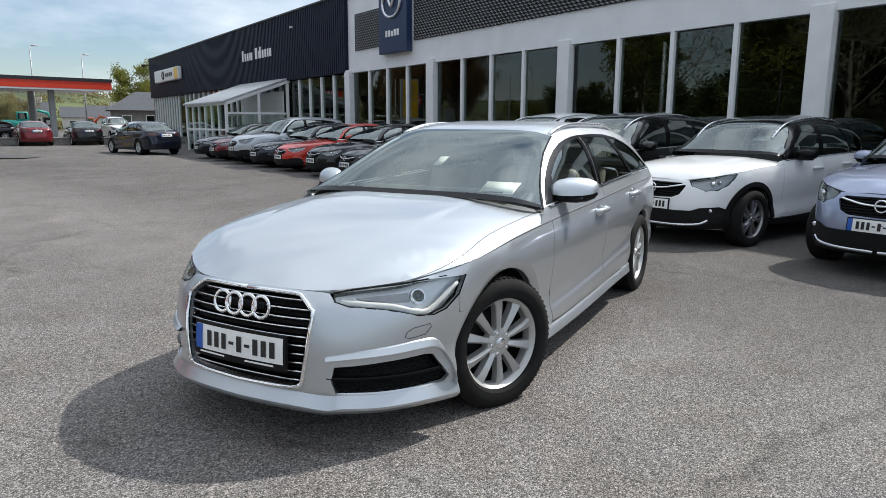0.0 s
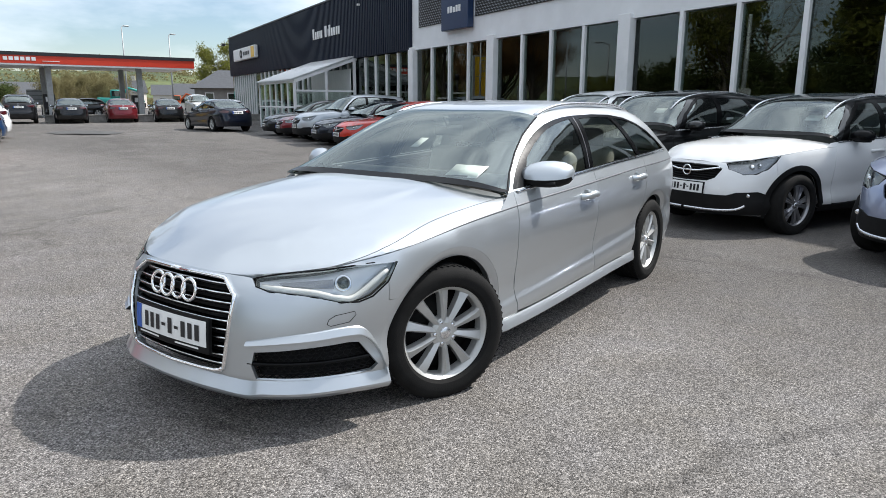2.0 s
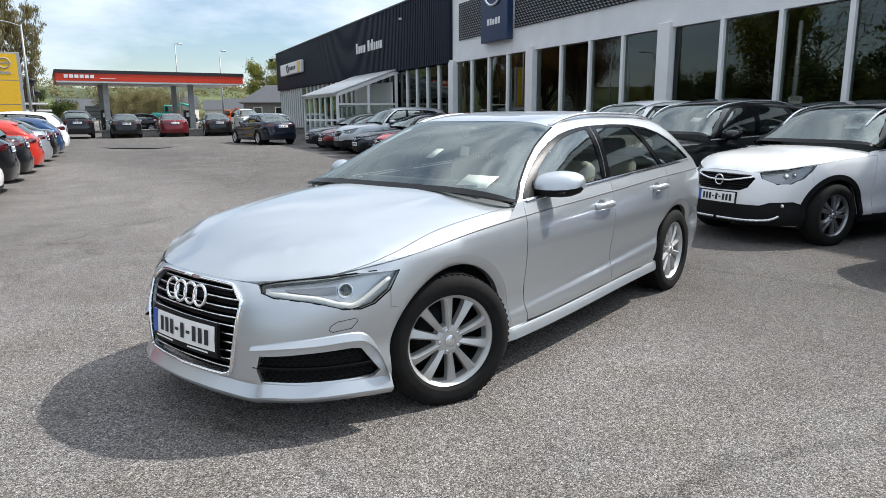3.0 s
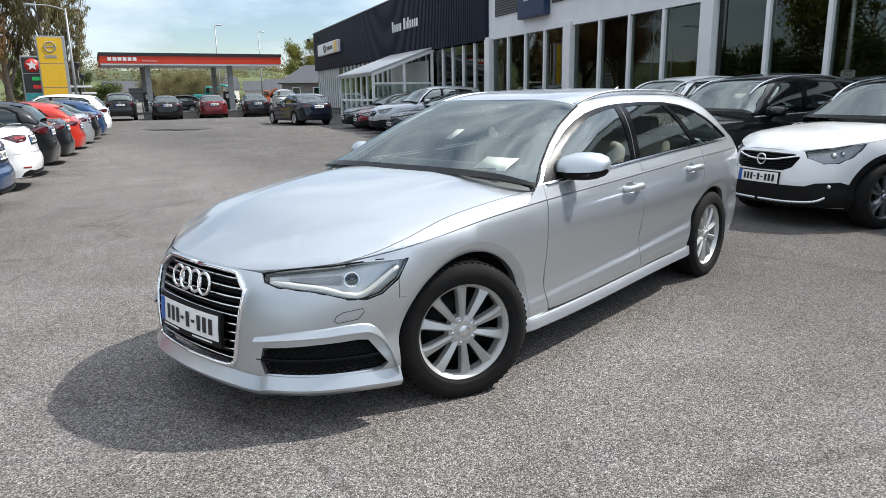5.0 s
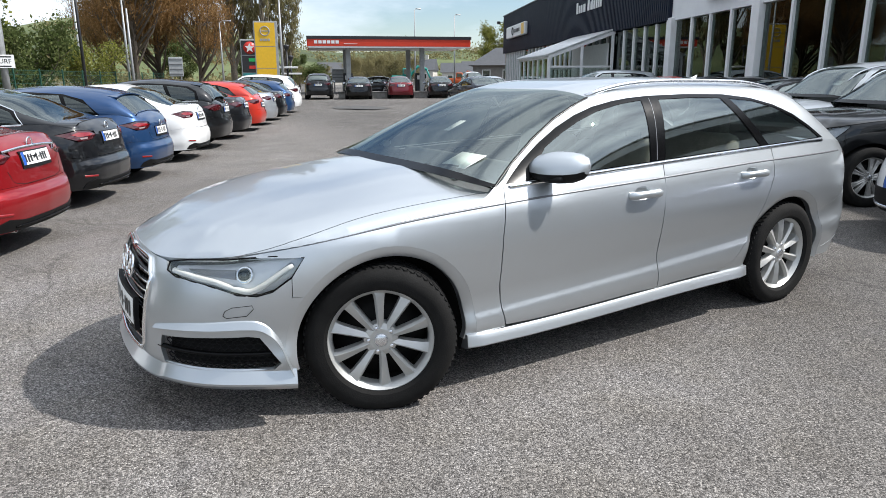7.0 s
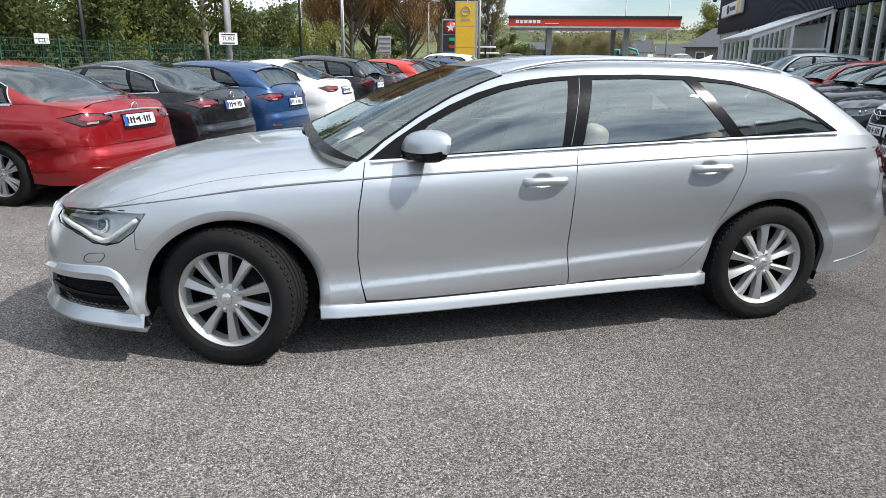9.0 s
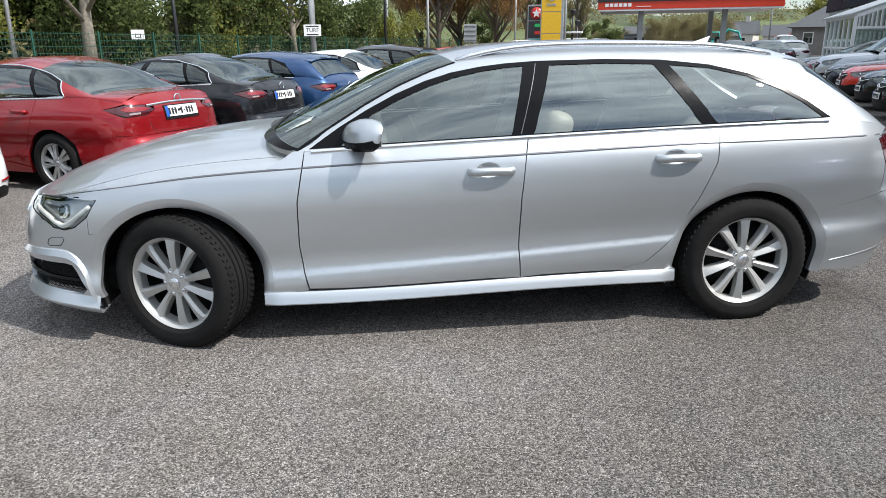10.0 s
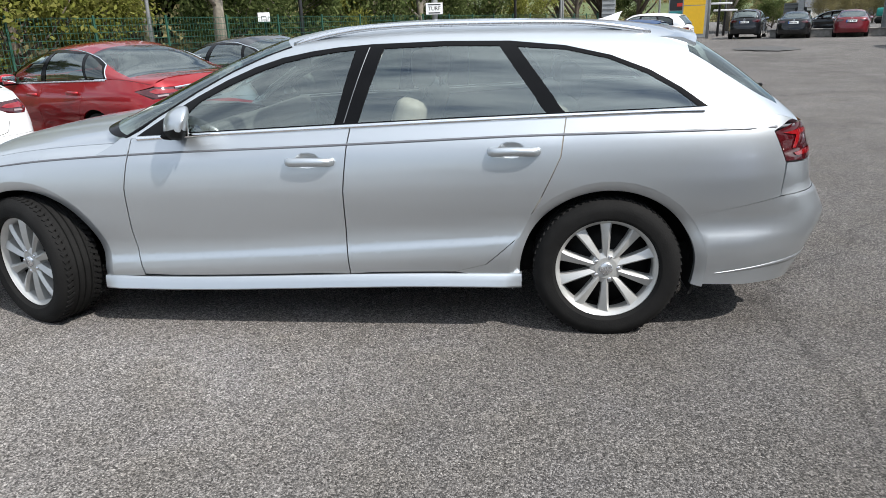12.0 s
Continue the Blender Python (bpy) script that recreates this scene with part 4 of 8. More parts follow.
    full = half + [(-a, b) for a, b in reversed(half[1:])]
    patch("rear_bumper", full, sh.RR, res, sp.get("rear_bumper_mat", paint), car, thick=0.02)
    # tail panel between bumper and rear window
    lam = tl["poly"]
    top_r = sp["gate_top"](sh) if callable(sp["gate_top"]) else sp["gate_top"]
    gate_half = [(0.0, sp["rear_top"] + gap), (S - s(sp["rear_seam_y"]) - 0.12, sp["rear_top"] + gap), (S - s(sp["rear_seam_y"]) - 0.004, sp["rear_seam_top"] + gap)] + tl["under"] + [(tl["inner"] - 0.004, tl["high"])] + top_r
    full = gate_half + [(-a, b) for a, b in reversed(gate_half[1:])]
    patch("tailgate", full, sh.RR, res, paint, car, thick=0.02)
    for sg in (1, -1):
        g = (lambda a, b: (lambda q: (sg * q[0], q[1], q[2]))(sh.RR(a, b)))
        g2 = (lambda a, b: (lambda q: (sg * q[0] * 0.992, q[1] + (0.0), q[2]))(sh.RR(a, b)))
        tlm = patch("tail_lamp", lam, g, min(res, 0.06), sp.get("lens_mat", M["red_lens"]), car, "red tail lamp", thick=0.02)
        if lod < 2:
            for q, mt in tl["inlays"]:
                patch("lamp_inlay", q, (lambda a, b: (lambda v: (v[0] + sg * 0.003, v[1] + 0.003, v[2]))(g(a, b))), 0.06, mt, tlm, thick=0)
    if sp.get("rear_plate"):
        z0, w0, h0 = sp["rear_plate"]
        plate_on(car, sh.RR, 0.0, z0, w0, h0, band="right")

    # bonnet
    he = lambda y: float(np.interp(y, sh.he_y, sh.he_x))
    yh0, yh1 = sp["hood_front"], sp["cowl"]
    bow = sp.get("bow", 0.17)
    inset = (lambda y: 0.074 * sstep(sp["hood_corner"] - 0.02, sp["hood_corner"] + 0.62, y)) if lod == 0 else (lambda y: 0.0)
    ys_b = np.linspace(sp["hood_corner"], yh1 + bow, 26)
    side = [(he(y) - 0.001 - inset(y), y) for y in ys_b]
    if lod == 0:
        for sg in (1, -1):
            strip = [(sg * (he(y) - inset(y) + 0.0025), y) for y in ys_b[1:]] + [(sg * (he(y) - 0.0005), y) for y in reversed(ys_b[1:])]
            patch("wing_top", strip, sh.H, 0.025, paint, car, thick=0.012, centre=(0, 0, -3))
    front = [(x, y) for x, y in sp["hood_edge"](sh)]
    back = [(x, yh1 + bow * (x / side[-1][0]) ** 2) for x in np.linspace(side[-1][0], 0, 8)][1:]
    half = front + side + back
    full = half + [(-x, y) for x, y in reversed(half[1:-1])]
    patch("bonnet", full, sh.H, res, paint, car, thick=0.02, centre=(0, 0, -3))
    # cowl and wipers
    cow = [(x, yh1 + bow * (x / side[-1][0]) ** 2 + 0.004) for x in np.linspace(0, side[-1][0] * 0.97, 8)] + [(side[-1][0] * 0.93, yh1 + bow + 0.08), (0, yh1 + 0.12)]
    cow = cow + [(-x, y) for x, y in reversed(cow[1:-1])]
    patch("cowl_panel", cow, (lambda a, b: (a, b, sh.H(a, min(b, yh1 + bow))[2] - 0.022)), 0.08, M["black_plastic"], car, thick=0, centre=(0, 0, -3))

    # greenhouse: pillars and roof in one, notched for the windscreen
    dlo = sp["dlo"]
    ws = [(y, sh.th(y, z)) for y, z in sp["pillar"]]          # front edge of the left pillar, from foot to roof
    hy, hth = ws[-1]
    header = [(sp["header"] + (hy - sp["header"]) * abs(c) ** 1.6, hth + (math.pi - 2 * hth) * (1 - c) / 2) for c in np.linspace(0.9, -0.9, 13)]
    mir_ws = [(y, math.pi - t) for y, t in reversed(ws)]
    yt = sp["green_rear"]
    rear_w = [(y, t) for y, t in sp["rear_window"](sh)]
    out = ws + header + mir_ws + [(sp["pillar"][0][0] + 0.03, math.pi - 0.004), (yt, math.pi - 0.004)] + [(yt, 0.004), (sp["pillar"][0][0] + 0.03, 0.004)]
    dl_l = [(y, max(0.012, sh.th(y, z))) for y, z in fine(dlo["outer"])]
    dl_r = [(y, math.pi - t) for y, t in dl_l]
    roof = patch("roof", out, sh.U, res, roof_paint, car, holes=[dl_l, dl_r, rear_w], thick=0.02)
    ws_pane = [(sp["cowl"] + 0.02, math.pi / 2)] + [(sp["cowl"] + 0.02 + (ws[0][0] - sp["cowl"] - 0.03) * abs(c) ** 2.0, math.pi / 2 - (math.pi / 2 - ws[0][1]) * c) for c in np.linspace(0.15, 0.97, 8)] + [(y - 0.003, t) for y, t in ws] + header + [(y - 0.003, t) for y, t in mir_ws]
    half_b = [(y, math.pi - t) for y, t in reversed(ws_pane[1:9])]
    pane = patch("windscreen", ws_pane + half_b, sh.U, res, sp["screen_mat"], car, thick=0)
    pane.visible_shadow = False
    if lod < 2:
        low_e = [(sp["cowl"] + 0.02 + (ws[0][0] - sp["cowl"] - 0.03) * c * c, math.pi / 2 - (math.pi / 2 - ws[0][1]) * c) for c in np.linspace(0.965, -0.965, 25)]
        band = low_e + [(y + 0.055, u) for y, u in reversed(low_e)]
        patch("screen_band", band, (lambda a, b: (lambda q: (q[0], q[1], q[2] + 0.003))(sh.U(a, b))), 0.05, M["black_trim"], car, "black band along the foot of the screen", thick=0, centre=(0, 0, -3))
    ribbon(car, "screen_seal", sh.U, [(y + 0.002, t) for y, t in ws], 0.016, M["black_trim"], lift=0.003)
    ribbon(car, "screen_seal", sh.U, [(y + 0.002, math.pi - t) for y, t in ws], 0.016, M["black_trim"], lift=0.003)
    rw = patch("rear_window", rear_w, sh.U, res, sp["rear_mat"], car, thick=0)
    rw.visible_shadow = False
    if sp.get("rails"):
        for sg in (1, -1):
            y0, y1 = sp["rails"]
            th = sp["rail_th"]
            pts = []
            for i in range(23):
                t = i / 22
                q = sh.U(y0 + (y1 - y0) * t, th)
                h = 0.030 * min(1.0, 5.0 * min(t, 1 - t)) ** 0.7
                pts.append((sg * q[0], q[1], q[2] + h - 0.004))
            part("roof_rail", tube(pts, 0.016, 8, flat=0.8), sp.get("rail_mat", M["satin"]), car, "satin roof rail")
            for t in (0.06, 0.94):
                q = sh.U(y0 + (y1 - y0) * t, th)
                part("rail_foot", box_bm(0.018, 0.06, 0.030, (sg * q[0], q[1], q[2] + 0.002), 0.005, 1), sp.get("rail_mat", M["satin"]), car)
    # front details
    sp["face"](car, sh, sp)
    # underbody, tub and seats
    bm = box_bm(1.4 * sp["W"], (yr - yf) - 0.9, 0.16, (0, (yf + yr) / 2, z_sill + 0.10), 0.04)
    box_bm(1.0 * sp["W"], ya - yf + 0.1, 0.3, (0, (ya + yf) / 2 + 0.26, z_sill + 0.26), 0.05, 2, bm)
    part("underbody", bm, M["lining"], car)
    zf = z_sill + 0.20
    bm = box_bm(1.62 * sp["W"], 0.06, 0.44 * k, (0, sp["cowl"] + 0.62, zf + 0.38 * k), 0.02)
    box_bm(1.66 * sp["W"], 0.62, 0.16, (0, sp["cowl"] + 0.46, belt(d1) - 0.135), 0.06, 3, bm)
    part("dashboard", bm, M["dash"], car)
    seat_m, rest_m = sp["seat_mat"], sp["seat_mat"]
    if lod < 2:
        for x, y, w in ((0.38, d1 + 0.98, 0.5), (-0.38, d1 + 0.98, 0.5), (0.0, d1 + 1.72, 1.25)):
            so = part("seat", seat_bm(w), seat_m, car)
            so.location = (x, y, zf + 0.08)
            for hx in ((0,) if w < 1 else (-0.38, 0.38) if lod == 0 else ()):
                ho = part("headrest", headrest_bm(), M["headrest"] if lod == 0 else seat_m, so)
                ho.location = (hx, 0.39, 0.72 if w < 1 else 0.64)
        wx = -0.37
        bm = bmesh.new()
        ring = [(0.18 * math.cos(2 * math.pi * i / 24), 0.18 * math.sin(2 * math.pi * i / 24), 0) for i in range(25)]
        tube(ring, 0.014, 6, bm)
        box_bm(0.13, 0.10, 0.03, (0, 0, 0), 0.012, 2, bm)
        box_bm(0.34, 0.03, 0.015, (0, 0, 0), 0.004, 1, bm)
        st = part("steering_wheel", bm, M["dash"], car)
        st.matrix_local = Matrix.Translation((wx, sp["cowl"] + 0.90, belt(d1) - 0.12)) @ Matrix.Rotation(radians(-65), 4, "X")
        q = sh.U(sp["header"] - 0.12, math.pi / 2)
        bm = box_bm(0.23, 0.03, 0.07, (0, q[1] + 0.06, q[2] - 0.10), 0.012)
        tube([(0, q[1], q[2] - 0.01), (0, q[1] + 0.05, q[2] - 0.08)], 0.008, 6, bm)
        part("rear_view_mirror", bm, M["dash"], car)
    else:
        bm = box_bm(1.3 * sp["W"], 0.2, 0.5, (0, d1 + 1.2, zf + 0.45), 0.06)
        box_bm(1.3 * sp["W"], 0.2, 0.45, (0, d1 + 1.95, zf + 0.40), 0.06, 2, bm)
        part("seat", bm, seat_m, car)
    # wheels
    for x in (1, -1):
        add_wheel(car, x * sp["track"], ya, sp, sp.get("steer", 0.0), 0.3 + x, lod < 2)
        add_wheel(car, x * sp["track"], yb, sp, 0.0, 0.9 + x, lod < 2)
    return car, sh


def rect(a0, a1, b0, b1):
    return [(a0, b0), (a1, b0), (a1, b1), (a0, b1)]


def mirrored(poly):
    return [(-a, b) for a, b in reversed(poly)]


def sunk(f, d):
    """The skin f moved d inwards."""
    def g(a, b):
        p, q, r = Vector(f(a, b)), Vector(f(a + 0.004, b)), Vector(f(a, b + 0.004))
        n = (q - p).cross(r - p)
        n = n.normalized() if n.length > 1e-12 else Vector((0, -1, 0))
        if n.dot(p - Vector((0, p.y * 0.6, p.z))) < 0:
            n = -n
        return p - n * d
    return g


def torus_bm(R, r, n=32, k=8):
    bm = bmesh.new()
    rows = []
    for i in range(n):
        a = 2 * math.pi * i / n
        rows.append([bm.verts.new(((R + r * math.cos(b)) * math.cos(a), -r * 0.8 * math.sin(b), (R + r * math.cos(b)) * math.sin(a))) for b in (2 * math.pi * j / k for j in range(k))])
    for i in range(n):
        a, b = rows[i], rows[(i + 1) % n]
        for j in range(k):
            bm.faces.new((a[j], a[(j + 1) % k], b[(j + 1) % k], b[j]))
    bmesh.ops.recalc_face_normals(bm, faces=bm.faces)
    return bm


M["lamp_silver"] = surface("lamp_silver", (0.82, 0.83, 0.85), 0.30, 0.3, vary=0.05)
# grey of the painted crease shade, also used for the pillar joint
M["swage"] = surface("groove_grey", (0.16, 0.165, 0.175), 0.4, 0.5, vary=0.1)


# ---- the silver estate car ----
GRILLE = [(0.0, 0.688), (0.27, 0.688), (0.325, 0.672), (0.375, 0.63), (0.385, 0.60), (0.345, 0.335), (0.325, 0.305), (0.29, 0.292), (0.0, 0.285)]
INTAKE = [(0.49, 0.272), (0.470, 0.33), (0.485, 0.392), (0.70, 0.405), (0.90, 0.412), (0.945, 0.405), (1.03, 0.292), (1.0, 0.266), (0.75, 0.262)]


def estate_lamp(sh):
    tip = (sh.s(-1.785), 0.74)
    low = [(sh.sx(0.462), 0.697), (sh.sx(0.470), 0.664), (sh.sx(0.53), 0.645), (sh.sx(0.61), 0.637), (sh.sx(0.68), 0.622), (sh.s(-2.045), 0.592), (sh.s(-1.975), 0.588), (sh.s(-1.915), 0.605), (sh.s(-1.84), 0.66)]
    up = [(sh.sx(0.462), 0.699), (sh.sx(0.56), 0.713), (sh.s(-2.10), 0.727), (sh.s(-2.0), 0.739), (sh.s(-1.9), 0.747), tip]
    return low, up


def estate_face(car, sh, sp):
    full = GRILLE + [(-a, b) for a, b in reversed(GRILLE[1:-1])]
    back = patch("grille", full, sunk(sh.P, 0.045), 0.06, M["black_plastic"], car, "black slatted grille", thick=0)
    # chrome surround
    loop = spline(GRILLE, 3)
    loop = loop + [(-a, b) for a, b in reversed(loop[1:-1])]
    pts = [Vector(sunk(sh.P, -0.004)(a, b)) for a, b in loop]
    part("grille_surround", tube(pts + [pts[0]], 0.010, 8), M["chrome"], back, "chrome grille surround")
    width = lambda z: float(np.interp(z, [0.285, 0.335, 0.60, 0.63, 0.69], [0.31, 0.335, 0.372, 0.36, 0.28]))
    for k in range(10):
        z = 0.318 + k * 0.0385
        w = width(z)
        lp = [(w * (i / 8 - 1), z) for i in range(17)]
        bm = bmesh.new()
        rows = []
        for a, b in lp:
            p = Vector(sunk(sh.P, 0.022)(a, b))
            rows.append([bm.verts.new(p + Vector(d)) for d in ((0, 0.028, 0.008), (0, -0.008, 0.006), (0, -0.010, 0.0), (0, -0.008, -0.005), (0, 0.028, -0.008))])
        for p, q in zip(rows, rows[1:]):
            for j in range(4):
                bm.faces.new((p[j], p[j + 1], q[j + 1], q[j]))
        bmesh.ops.recalc_face_normals(bm, faces=bm.faces)
        part("grille_slat", bm, M["black_trim"], back)
        line = [Vector(sunk(sh.P, 0.013)(a, b + 0.004)) for a, b in lp]
        part("chrome_line", tube(line, 0.0042, 5), M["chrome"], back)
    # badge of four linked rings
    for k in range(4):
        x = (k - 1.5) * 0.078
        p = sh.P(x, 0.622)
        ob = part("badge_ring", torus_bm(0.0475, 0.0085), M["chrome"], back, "chrome ring of the badge")
        ob.matrix_local = Matrix.Translation((x, p[1] - 0.012 - 0.003 * (k % 2), 0.622)) @ Matrix.Rotation(radians(-12), 4, "X")
    part("badge_bar", box_bm(0.24, 0.02, 0.03, (0, sh.P(0, 0.62)[1] + 0.012, 0.622), 0.006), M["black_plastic"], back)
    plate_on(car, sh.P, 0.0, 0.447, 0.52, 0.112, band=True, proud=0.016)
    for k in range(2):
        x0 = -0.235 if k == 0 else 0.05
        patch("plate_strapline", rect(x0, x0 + 0.16, 0.374, 0.382), sunk(sh.P, -0.0175), 0.3, M["plate_white"], car, "small white line under the plate", thick=0)
    # side intakes
    for sg in (1, -1):
        f = (lambda a, b: (lambda q: (sg * q[0], q[1], q[2]))(sh.P(a, b)))
        hole = patch("air_intake", INTAKE, sunk(f, 0.055), 0.06, M["lining"], car, "black honeycomb air intake", thick=0)
        bm = bmesh.new()
        rowz = [0.272 + 0.0165 * j for j in range(10)]
        for j, z in enumerate(rowz):
            xs = [a for a in np.linspace(0.48, 1.03, 70) if inside((a, z), INTAKE)]
            if len(xs) < 6:
                continue
            wig = [(a, z + (0.0045 if (i + j) % 2 else -0.0045)) for i, a in enumerate(np.arange(xs[0], xs[-1], 0.018))]
            tube([Vector(sunk(f, 0.030)(a, b)) for a, b in wig], 0.0030, 4, bm)
            for i, (a, b) in enumerate(wig):
                if (i + j) % 2 and inside((a, z + 0.012), INTAKE):
                    tube([Vector(sunk(f, 0.030)(a, b)), Vector(sunk(f, 0.030)(a, b + 0.0075))], 0.0026, 4, bm)
        part("honeycomb", bm, M["black_plastic"], hole)
        bar = [(0.45, 0.340), (0.55, 0.338), (0.75, 0.336), (0.95, 0.338), (0.99, 0.338)]
        part("intake_bar", tube([Vector(sunk(f, 0.012)(a, b)) for a, b in spline(bar, 5)], 0.013, 8, flat=0.7), M["black_trim"], hole)
        # shoulder over the intake and lip below
        edge = [(0.45, 0.424), (0.6, 0.438), (0.75, 0.446), (0.88, 0.454), (0.96, 0.444), (1.02, 0.385), (1.06, 0.29), (1.08, 0.236)]
        bm = bmesh.new()
        rows = []
        for i, (a, b) in enumerate(spline(edge, 5)):
            t = i / 35
            w = 0.026 * math.sin(math.pi * min(1, 0.12 + t * 0.9)) + 0.004
            rows.append([bm.verts.new(Vector(sunk(f, dd)(a, b + dz))) for dd, dz in ((0.004, w * 1.15), (-0.006, w * 0.9), (-0.020, -w * 0.05), (-0.019, -w * 0.30), (0.030, -w * 0.75))])
        for p, q in zip(rows, rows[1:]):
            for j in range(4):
                bm.faces.new((p[j], p[j + 1], q[j + 1], q[j]))
        bmesh.ops.recalc_face_normals(bm, faces=bm.faces)
        sharp(part("bumper_blade", bm, sp["paint"], car), 24)
        e = sh.s(-1.84)
        lip = [(-0.002, 0.232), (0.3, 0.234), (0.45, 0.222), (0.52, 0.230), (0.7, 0.226), (0.9, 0.224), (e - 0.1, 0.218), (e, 0.210)]
        bm = bmesh.new()
        rows = []
        for a, b in spline(lip, 5):
            rows.append([bm.verts.new(Vector(sunk(f, dd)(a, b + dz))) for dd, dz in ((0.006, 0.046), (-0.040, 0.006), (-0.043, -0.002), (-0.036, -0.026), (0.03, -0.034))])
        for p, q in zip(rows, rows[1:]):
            for j in range(4):
                bm.faces.new((p[j], p[j + 1], q[j + 1], q[j]))
        bmesh.ops.recalc_face_normals(bm, faces=bm.faces)
        sharp(part("bumper_lip", bm, sp["paint"], car), 24)
        # washer cover
        cover = [(0.80, 0.505), (0.815, 0.495), (0.90, 0.505), (0.93, 0.535), (0.925, 0.55), (0.84, 0.54), (0.81, 0.525)]
        ribbon(car, "washer_cover", f, cover + [cover[0]], 0.0035, M["lining"], lift=0.0012)
        # lamp: housing, reflector bowls, light strips, lens
        low, up = estate_lamp(sh)
        poly = low + up[1:][::-1]
        lens = patch("headlamp", poly, sunk(f, 0.002), 0.04, M["lamp_glass"], car, "clear headlamp lens", thick=0.0)
        lens.visible_shadow = False
        sa, sb = low[1][0], up[-1][0]
        patch("lamp_bowl", poly, sunk(f, 0.045), 0.05, M["lamp_silver"], lens, thick=0)
        ribbon(lens, "lamp_seal", sunk(f, 0.0), poly + [poly[0]], 0.007, M["black_trim"], lift=0.001)
        strip = [(sa + 0.02, 0.672), (sa + 0.14, 0.658), (sa + 0.27, 0.642), (sa + 0.38, 0.612), (sa + 0.46, 0.612), (sb - 0.05, 0.715)]
        part("daylight_strip", tube([Vector(sunk(f, 0.022)(a, b)) for a, b in spline(strip, 5)], 0.013, 7), M["plate_white"], lens, "white light strip")
        dark = [(sa + 0.10, 0.690), (sa + 0.12, 0.680), (sa + 0.28, 0.664), (sa + 0.36, 0.655), (sa + 0.36, 0.698), (sa + 0.2, 0.695)]
        patch("lamp_shade", dark, sunk(f, 0.030), 0.06, M["alloy_dark"], lens, thick=0.012)
        c = Vector(sunk(f, 0.030)(sa + 0.405, 0.677))
        n = (c - Vector(sunk(f, 0.060)(sa + 0.405, 0.677))).normalized()
        bm = lathe([(0.0, 0.018), (0.018, 0.014), (0.028, 0.004), (0.030, 0.0), (0.034, 0.004), (0.037, 0.0), (0.037, -0.03)], 24, "z")
        ob = part("projector", bm, M["chrome"], lens, "round projector lens")
        ob.matrix_local = Matrix.Translation(c) @ Vector((0, 0, 1)).rotation_difference(n).to_matrix().to_4x4()
        bm = lathe([(0.0, 0.022), (0.016, 0.018), (0.026, 0.006)], 24, "z")
        part("projector_eye", bm, M["dark_glass"], ob)
    # papers behind the windscreen
    for y, x, w, h, nm in ((-0.845, 0.575, 0.22, 0.14, "price_card"), (-0.55, 0.01, 0.06, 0.13, "hanging_tag")):
        th = math.acos((x / (sh.P(sh.s(y), sh.belt_f(y))[0] - 0.01)) ** (sh.p / 2))
        p = Vector(sh.U(y, th))
        q = Vector(sh.U(y + 0.1, th))
        along = (q - p).normalized()
        nrm = Vector((1, 0, 0)).cross(along).normalized()
        bm = box_bm(w, h, 0.0015, (0, 0, 0))
        o = part(nm, bm, M["paper"], car, "white paper card behind the screen")
        mt = Matrix.Identity(4)
        for i, v in enumerate((Vector((1, 0, 0)), along, nrm)):
            mt.col[i][:3] = v
        o.matrix_local = Matrix.Translation(p - nrm * (0.02 if nm == "price_card" else 0.05)) @ mt
    # wipers
    for x0, x1, dy in ((0.10, 0.62, 0.0), (-0.52, 0.05, 0.0)):
        pts = []
        for i in range(9):
            x = x0 + (x1 - x0) * i / 8
            y = sp["cowl"] + 0.020 + 0.17 * (abs(x) / 0.72) ** 2 + 0.01 * i / 8
            q = sh.U(y, math.acos(min(1, abs(x) / 0.80) ** (sh.p / 2)))
            pts.append((x, y, q[2] - 0.004))
        part("wiper", tube(pts, 0.005, 6), M["black_plastic"], car)
    # aerial fin, spoiler
    bm = bmesh.new()
    rows = []
    for t in np.linspace(0, 1, 7):
        h = 0.052 * t ** 1.3 if t < 0.9 else 0.048
        y = 1.45 + 0.11 * t
        w = 0.022 * (1 - 0.5 * t)
        z = sh.top_f(y)
        rows.append([bm.verts.new(v) for v in ((-w, y, z - 0.01), (-w * 0.4, y + 0.02 * t, z + h * 0.8), (0, y + 0.03 * t, z + h), (w * 0.4, y + 0.02 * t, z + h * 0.8), (w, y, z - 0.01))])
    for p, q in zip(rows, rows[1:]):
        for j in range(4):
            bm.faces.new((p[j], p[j + 1], q[j + 1], q[j]))
    bm.faces.new(rows[-1])
    part("aerial_fin", bm, M["white_paint"], car, "pale shark-fin aerial")
    bm = bmesh.new()
    rows = []
    for x in np.linspace(-0.60, 0.60, 17):
        e = (abs(x) / 0.60) ** 3
        zt = sh.top_f(1.70) - 0.055 * (abs(x) / 0.6) ** 2.4
        rows.append([bm.verts.new(v) for v in ((x, 1.66, zt + 0.004), (x, 1.78, zt - 0.004), (x, 1.90 - 0.06 * e, zt - 0.030), (x, 1.90 - 0.06 * e, zt - 0.042), (x, 1.80, zt - 0.055), (x, 1.70, zt - 0.05))])
    for p, q in zip(rows, rows[1:]):
        for j in range(5):
            bm.faces.new((p[j], p[j + 1], q[j + 1], q[j]))
    bm.faces.new(rows[0])
    bm.faces.new(rows[-1][::-1])
    bmesh.ops.recalc_face_normals(bm, faces=bm.faces)
    sharp(part("roof_spoiler", bm, sp["paint"], car), 50)
